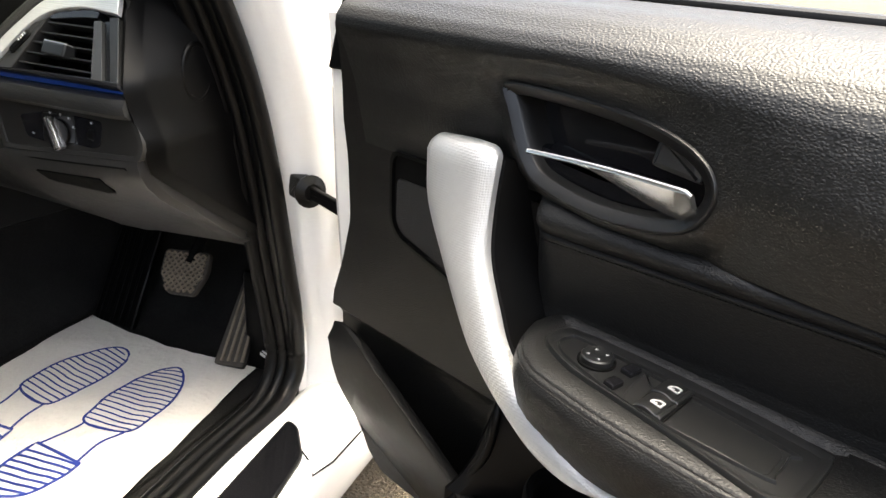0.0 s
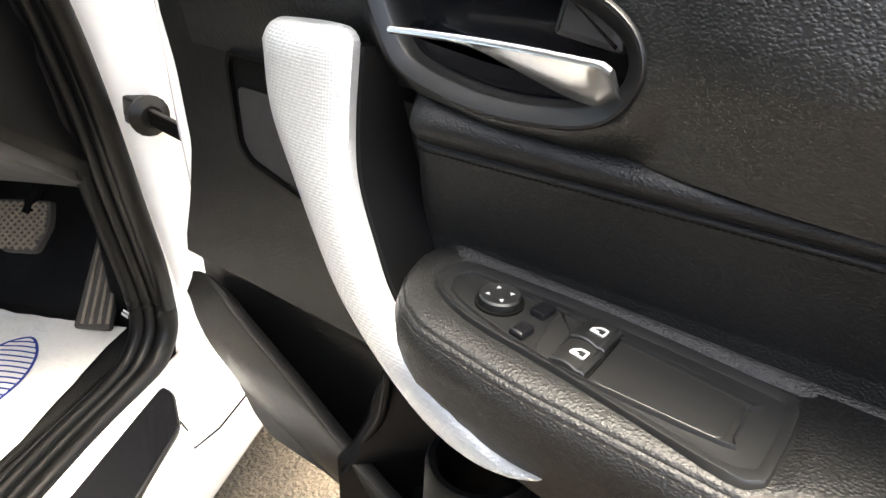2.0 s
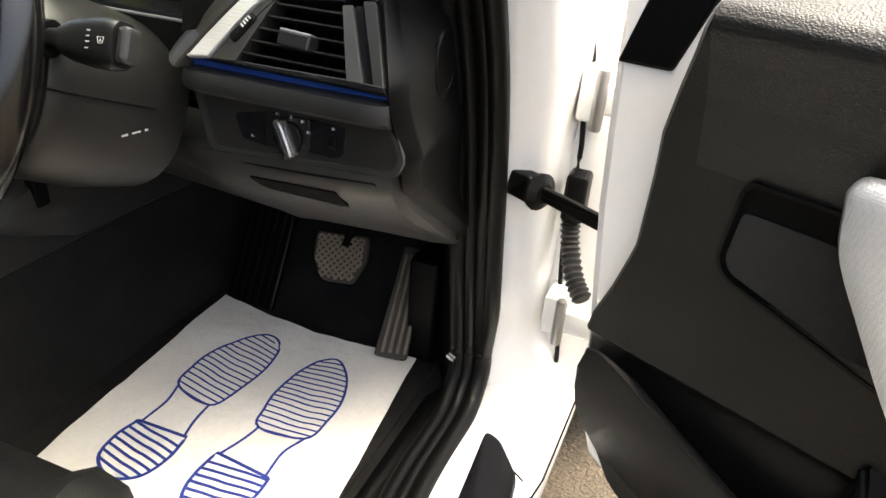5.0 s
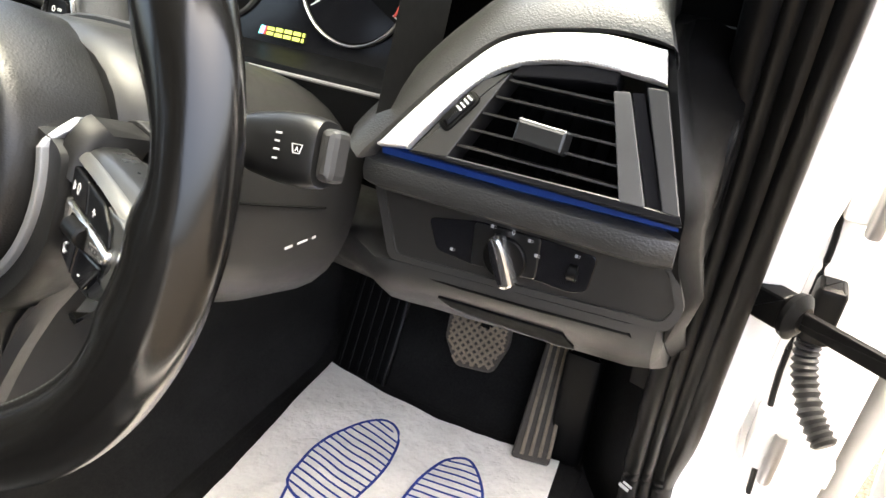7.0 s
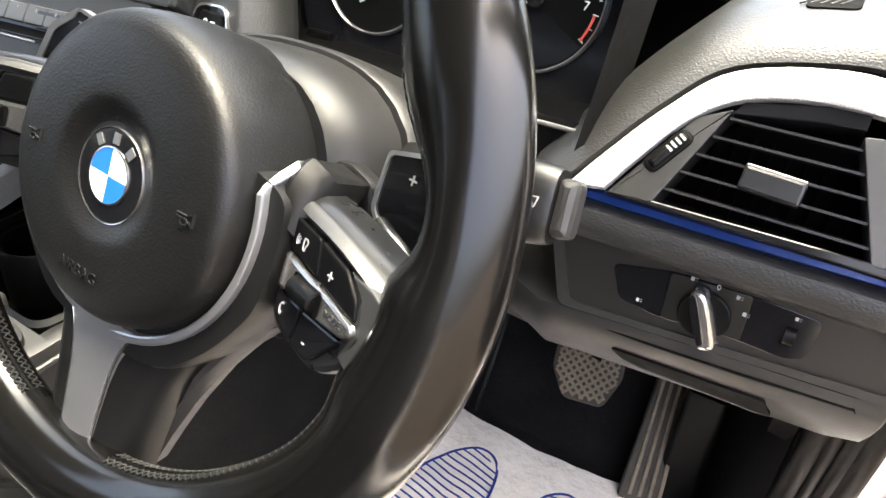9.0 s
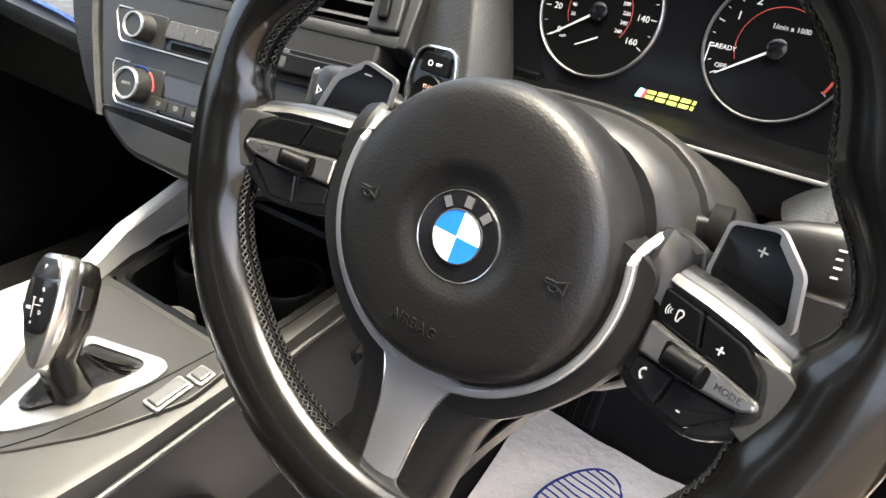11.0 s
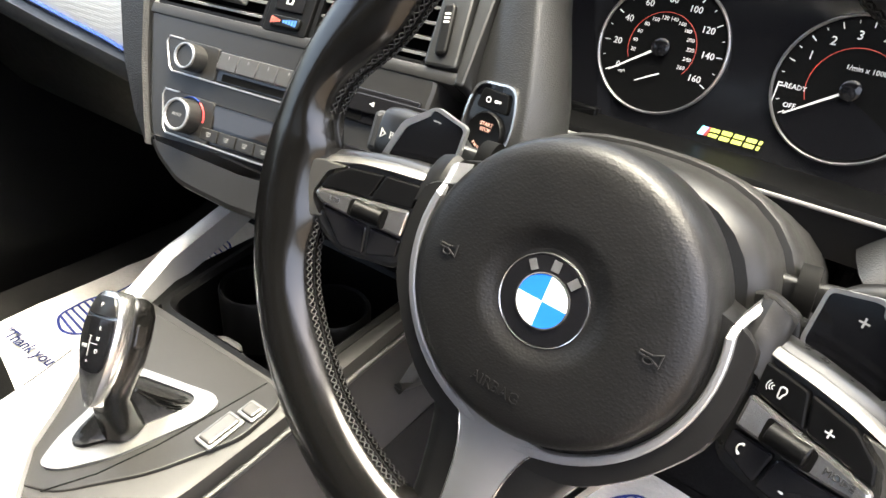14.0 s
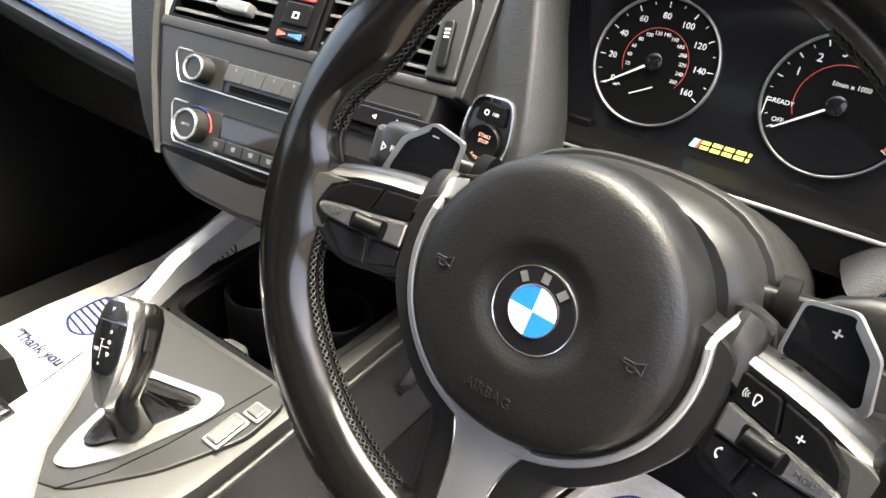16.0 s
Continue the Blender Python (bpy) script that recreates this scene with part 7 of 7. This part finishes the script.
HEAD = [(-0.0445, 0.0030), (-0.041, 0.0060), (-0.034, 0.0098), (-0.024, 0.0140), (-0.012, 0.0175), (0.0, 0.0195), (0.010, 0.0198), (0.019, 0.0188), (0.027, 0.0165), (0.032, 0.0135), (0.0350, 0.0095), (0.0360, 0.0060)]
rings = []
for v, hw in HEAD:
    rings.append([on_lever(u, v, w) for u, w in ((-hw * 0.80, -0.0140), (-hw * 0.97, -0.0100), (-hw, -0.0050), (-hw * 0.97, -0.0018), (-hw * 0.90, 0.0), (0.0, 0.0008), (hw * 0.90, 0.0), (hw * 0.97, -0.0018), (hw, -0.0050), (hw * 0.97, -0.0100), (hw * 0.80, -0.0140))])
part("silver_frame", loft(rings), CHROME, lever, "satin chrome frame of the lever")
rings = []
for v, hw in ((-0.0205, 0.0060), (-0.0195, 0.0088), (-0.016, 0.0120), (-0.008, 0.0152), (0.002, 0.0168), (0.011, 0.0166), (0.0165, 0.0158), (0.0175, 0.0150)):
    rings.append([on_lever(u, v, w) for u, w in ((-hw, -0.002), (-hw, 0.0010), (-hw * 0.94, 0.0017), (0.0, 0.0026), (hw * 0.94, 0.0017), (hw, 0.0010), (hw, -0.002))])
part("black_face", loft(rings), PIANO, lever, "gloss black shift display")
rings = []
for v, hw in ((0.0195, 0.0140), (0.0205, 0.0148), (0.026, 0.0134), (0.0305, 0.0110), (0.0325, 0.0085)):
    rings.append([on_lever(u, v, w) for u, w in ((-hw, -0.002), (-hw, 0.0010), (-hw * 0.92, 0.0019), (0.0, 0.0026), (hw * 0.92, 0.0019), (hw, 0.0010), (hw, -0.002))])
pk = part("park_button", loft(rings), SATIN, lever, "dark grey park button")
lettering("P", 0.0052, at(LF, 0.0, 0.0262, 0.0028 + bulge(0.0262)), WHITE_INK, pk)
for txt, x, y, sz in (("R", 0.0045, 0.0105, 0.0036), ("N", 0.0045, 0.0030, 0.0040), ("D", 0.0050, -0.0055, 0.0042), ("M/S", -0.0085, -0.0035, 0.0036), ("+", -0.0035, -0.0135, 0.0042)):
    lettering(txt, sz, at(LF, x, y, 0.0024 + bulge(y)), WHITE_INK, lever)
bars([(-0.0040, -0.0008, 0.0052, -0.0004), (-0.0037, -0.0095, -0.0033, 0.0040), (-0.0052, 0.0040, -0.0018, 0.0044)], at(LF, 0, 0, 0.0064), WHITE_INK, lever, "gate_lines")
part("side_unlock_key", block(-0.0085, 0.0085, -0.0048, 0.0048, 0, 0.0030, 0.002, LF @ basis((0.0150, 0.008, -0.0175), (0.1, 1, 0), (1, 0, 0))), RIM_LEATHER, lever)

# ---- footwell ----
def paper_mat(pts, rows, cols, height, name, label, group):
    """A sheet with a slightly crumpled face; pts are its four corners."""
    a, b, c, d = [Vector(p) for p in pts]
    grid = []
    for j in range(rows + 1):
        v = j / rows
        line = []
        for i in range(cols + 1):
            u = i / cols
            p = a.lerp(b, u).lerp(d.lerp(c, u), v)
            sag = -0.020 * (1 - v) ** 3 * 4 * u * (1 - u)
            nz = noise.noise(Vector((p.x * 9, p.y * 9, 1.3))) * 0.004 + noise.noise(Vector((p.x * 28, p.y * 28, 4))) * 0.0014 + abs(noise.noise(Vector((p.x * 15, p.y * 11, 8)))) * 0.006
            line.append(Vector((p.x, p.y + sag, p.z + height + nz)))
        grid.append(line)
    bm_ = bmesh.new()
    put_loft(bm_, [l + [q - Vector((0, 0, 0.0009)) for q in reversed(l)] for l in grid])
    return bm_, grid


def paper_height(x, y):
    return noise.noise(Vector((x * 9, y * 9, 1.3))) * 0.004 + noise.noise(Vector((x * 28, y * 28, 4))) * 0.0014 + abs(noise.noise(Vector((x * 15, y * 11, 8)))) * 0.006


def paper_rise(y):
    """How a sheet climbs the toe board."""
    return 0.4 * max(0.0, y - 0.36) ** 1.2


def sole_print(cx, cy, ang, mirror, base, parent, rise=None):
    """A printed shoe sole: outline of the front and the heel, with cross lines, a hair above the sheet."""
    toe = [(-0.038, 0.045), (-0.047, 0.085), (-0.044, 0.125), (-0.024, 0.170), (0.008, 0.198), (0.035, 0.186), (0.047, 0.145), (0.048, 0.105), (0.040, 0.062), (0.026, 0.032)]
    heel = [(-0.040, -0.030), (-0.044, -0.065), (-0.034, -0.102), (0.0, -0.118), (0.030, -0.104), (0.042, -0.068), (0.041, -0.030)]
    R_ = Matrix.Rotation(radians(ang), 2)

    def world(p, lift=0.0011):
        q = R_ @ Vector((p[0] * mirror, p[1]))
        x, y = cx + q.x, cy + q.y
        return Vector((x, y, base + (rise(y) if rise else 0.0) + paper_height(x, y) + lift))

    def line(pts, w=0.0022, closed=False):
        bm_ = bmesh.new()
        P = [world(p) for p in pts]
        rings = []
        for p, s, q in frames(P, closed):
            rings.append([p - s * w, p + s * w, p + s * w + Vector((0, 0, 0.0004)), p - s * w + Vector((0, 0, 0.0004))])
        put_loft(bm_, rings, loop=closed)
        return bm_

    tc, hc = curve(toe, 5), curve(heel, 5, False)
    part("sole_outline", line(tc, 0.0018, True), INK, parent, smooth=False)
    part("heel_outline", line(hc + [hc[0]], 0.0022), INK, parent, smooth=False)
    part("arch_line", line(curve([(-0.038, 0.045), (-0.030, 0.01), (-0.034, -0.030)], 5, False), 0.0018), INK, parent, smooth=False)
    part("arch_line", line(curve([(0.026, 0.032), (0.030, 0.0), (0.037, -0.030)], 5, False), 0.0018), INK, parent, smooth=False)

    def span(poly, y):
        xs = []
        for a, b in zip(poly, poly[1:] + poly[:1]):
            if (a[1] - y) * (b[1] - y) < 0:
                xs.append(a[0] + (b[0] - a[0]) * (y - a[1]) / (b[1] - a[1]))
        return (min(xs), max(xs)) if len(xs) >= 2 else None

    skew = 0.16
    for poly, y0, y1, n, w in ((tc, 0.030, 0.196, 16, 0.0013), (hc, -0.112, -0.034, 7, 0.0019)):
        sk = [Vector((p[0], p[1] + skew * p[0])) for p in poly]
        for i in range(n):
            y = lerp(y0, y1, (i + 0.5) / n)
            s = span(sk, y)
            if s and s[1] - s[0] > 0.006:
                pts = [world((lerp(s[0], s[1], t / 6), y - skew * lerp(s[0], s[1], t / 6))) for t in range(7)]
                rings = [[p - q * w, p + q * w, p + q * w + Vector((0, 0, 0.0004)), p - q * w + Vector((0, 0, 0.0004))] for p, q, _ in frames(pts)]
                part("sole_line", loft(rings), INK, parent, smooth=False)


carpet_mat = thing("floor_mat", (0.06, 0.25, 0.287), "black carpet floor mat in the driver footwell", "floor mat")
part("mat_body", block(-0.14, 0.27, -0.25, 0.50, 0.286, 0.293, 0.004), CARPET, carpet_mat)
pm = thing("paper_mat", (0.06, 0.25, 0.294), "white paper floor mat with blue shoe prints", "paper mat", "paper mats")
bm, _ = paper_mat([(-0.127, 0.497, 0), (0.238, 0.497, 0), (0.295, -0.02, 0), (-0.085, -0.02, 0)], 80, 60, 0.2985, "", "", "")
part("sheet", bm, PAPER, pm, "creased white paper sheet")
sole_print(0.006, 0.2355, 1, 1, 0.2985, pm)
sole_print(0.140, 0.2325, -2, -1, 0.2985, pm)
pp = thing("paper_mat", (-0.72, 0.16, 0.294), "white paper floor mat with a blue shoe print and a greeting", "paper mat", "paper mats")
bm = bmesh.new()
grid = []
for j in range(49):
    y = lerp(0.520, -0.10, j / 48)
    grid.append([Vector((x, y, 0.2985 + paper_rise(y) + paper_height(x, y))) for x in [lerp(-0.932, -0.52, i / 40) for i in range(41)]])
put_loft(bm, [l + [q - Vector((0, 0, 0.0009)) for q in reversed(l)] for l in grid])
part("sheet", bm, PAPER, pp, "creased white paper sheet")
sole_print(-0.842, 0.262, 1, 1, 0.2985, pp, rise=paper_rise)
sole_print(-0.700, 0.260, -2, -1, 0.2985, pp, rise=paper_rise)
greeting = lettering('"Thank you', 0.027, pose(-0.896, 0.086, 0.3058, 0, 0, 3), DARK_INK, pp, "greeting", align="LEFT", weight=0.0005)
far_mat = thing("floor_mat", (-0.72, 0.1, 0.287), "black carpet floor mat in the passenger footwell", "floor mat")
part("mat_body", loft([[Vector((x, y, z)) for y, z in ((-0.25, 0.286), (-0.25, 0.293), (0.36, 0.293), (0.42, 0.300), (0.50, 0.332), (0.53, 0.345), (0.53, 0.286))] for x in (-0.97, -0.72, -0.47)]), CARPET, far_mat)

brake = thing("brake_pedal", (0.105, 0.5, 0.44), "worn rubber brake pedal with a cross-hatched tread", "pedal")
BP = basis((0.104, 0.492, 0.4435), (0.96, 0.20, 0.02), (0.12, -0.80, 0.58))
pad_o = fillet([(-0.042, 0.036), (0.040, 0.036), (0.042, 0.0), (0.026, -0.038), (-0.022, -0.038), (-0.042, -0.004)], 0.008)
part("pedal_pad", prism(pad_o, -0.012, 0.0, BP, 0.003), DUSTY, brake, "dusty brown-black rubber pad")
bm = bmesh.new()
for sgn in (1, -1):
    for k in range(-7, 8):
        c = k * 0.0105
        pts = []
        for i in range(41):
            x = lerp(-0.045, 0.045, i / 40)
            y = sgn * x * 1.0 + c
            if -0.034 < y < 0.033 and abs(x) < 0.038 - max(0, -y - 0.004) * 0.5:
                pts.append((x, y))
        if len(pts) > 2:
            a, b = Vector((*pts[0], 0)), Vector((*pts[-1], 0))
            t = (b - a).normalized().cross(Vector((0, 0, 1))) * 0.0016
            put_loft(bm, [[BP @ (v + Vector((0, 0, w))) for v in (a - t, b - t, b + t, a + t)] for w in (-0.001, 0.0035)])
part("pedal_tread", bm, TREAD, brake, smooth=False)
part("pedal_arm", tube([(0.108, 0.505, 0.455), (0.115, 0.56, 0.52), (0.115, 0.60, 0.62)], 0.010, 8), DARK, brake)
gas = thing("accelerator_pedal", (0.18, 0.49, 0.30), "long dusty ribbed accelerator pedal standing on the floor", "pedal")
GP2 = basis((0.202, 0.515, 0.372), (0.93, 0.30, 0.0), (0.20, -0.72, 0.62))
part("pedal_pad", prism(fillet([(-0.036, -0.078), (0.014, -0.082), (0.030, 0.09), (-0.008, 0.095)], 0.006), -0.014, 0.0, GP2, 0.003), DUSTY, gas, "dusty ribbed rubber pad")
for k in range(4):
    x = -0.014 + 0.0095 * k
    part("pedal_rib", prism([(x - 0.011 + 0.002 * k, -0.072), (x - 0.006 + 0.002 * k, -0.072), (x + 0.013, 0.082), (x + 0.009, 0.082)], -0.001, 0.003, GP2, 0.001), TREAD, gas)
part("pedal_box", block(0.215, 0.262, 0.50, 0.58, 0.287, 0.47, 0.008), PLASTIC, gas)
rest = thing("foot_rest", (-0.09, 0.55, 0.29), "black ribbed foot rest on the tunnel", "foot rest")
FR = basis((-0.085, 0.545, 0.365), (1, 0.05, 0), (0, -0.85, 0.53))
part("rest_plate", prism(fillet(rect(-0.045, -0.10, 0.045, 0.10), 0.008), -0.012, 0.0, FR, 0.002), PLASTIC, rest)
for k in range(5):
    part("rest_rib", block(-0.036 + 0.016 * k, -0.031 + 0.016 * k, -0.09, 0.09, 0, 0.003, 0.001, FR), PLASTIC, rest)
part("rest_edge", tube([FR @ Vector((0.047, -0.10, 0.001)), FR @ Vector((0.047, 0.10, 0.001))], 0.0015, 6), GREY_PLASTIC, rest)

# ---- seats ----
def seat(cx, name_label, up=0.0, slide=0.0):
    s = thing("front_seat", (cx, -0.35, 0.30), name_label, "car seat", "front seats")
    rings = []
    for y, w, z in ((-0.005, 0.16, 0.44), (0.008, 0.19, 0.475), (-0.004, 0.215, 0.510 + up), (-0.04, 0.235, 0.535 + up), (-0.14, 0.25, 0.535 + up), (-0.30, 0.25, 0.50 + up), (-0.50, 0.25, 0.49 + up)):
        rings.append([Vector((cx + x * w, y, zz)) for x, zz in ((-1, 0.36), (-1.02, z - 0.04), (-0.97, z + 0.005), (-0.82, z + 0.012), (-0.66, z - 0.012), (0, z - 0.022), (0.66, z - 0.012), (0.82, z + 0.012), (0.97, z + 0.005), (1.02, z - 0.04), (1, 0.36))])
    part("seat_cushion", loft(rings), LEATHER, s, "grained black leather cushion")
    rings = []
    for z, y, w, t in ((0.50, -0.45, 0.25, 0.10), (0.60, -0.47, 0.26, 0.13), (0.80, -0.53, 0.26, 0.13), (1.0, -0.60, 0.22, 0.11), (1.08, -0.63, 0.17, 0.09), (1.12, -0.645, 0.10, 0.06), (1.22, -0.66, 0.13, 0.06), (1.30, -0.68, 0.10, 0.05)):
        rings.append([Vector((cx + w * math.cos(q) * 1.0, y + t * 0.6 * math.sin(q) - (0.03 * abs(math.cos(q)) if math.sin(q) > 0 else 0), z)) for q in [2 * math.pi * i / 20 for i in range(20)]])
    part("seat_back", loft(rings), LEATHER, s)
    for c in s.children:
        c.data.transform(Matrix.Translation((0, slide, 0)))
    part("seat_base", block(cx - 0.22, cx + 0.22, -0.50, -0.06, 0.287, 0.42, 0.02), PLASTIC, s)
    return s


seat(0.0, "black leather driver seat")
seat(-0.69, "black leather passenger seat", 0.06, -0.05)
# wheels under the body
for x, y in ((0.44, 1.02), (-1.12, 1.02), (0.44, -1.66), (-1.12, -1.66)):
    mm = pose(x, y, 0.32, 0, 90, 0)
    w_ = part("road_wheel", revolve([(0.23, -0.10), (0.29, -0.11), (0.315, -0.09), (0.32, 0.0), (0.315, 0.09), (0.29, 0.11), (0.23, 0.10)], mm, 40), RUBBER, body, "black tyre on a silver rim")
    part("rim", revolve([(0.225, -0.09), (0.225, 0.108), (0.21, 0.112), (0.05, 0.09), (0.0, 0.095)], mm, 32), SILVER, w_)
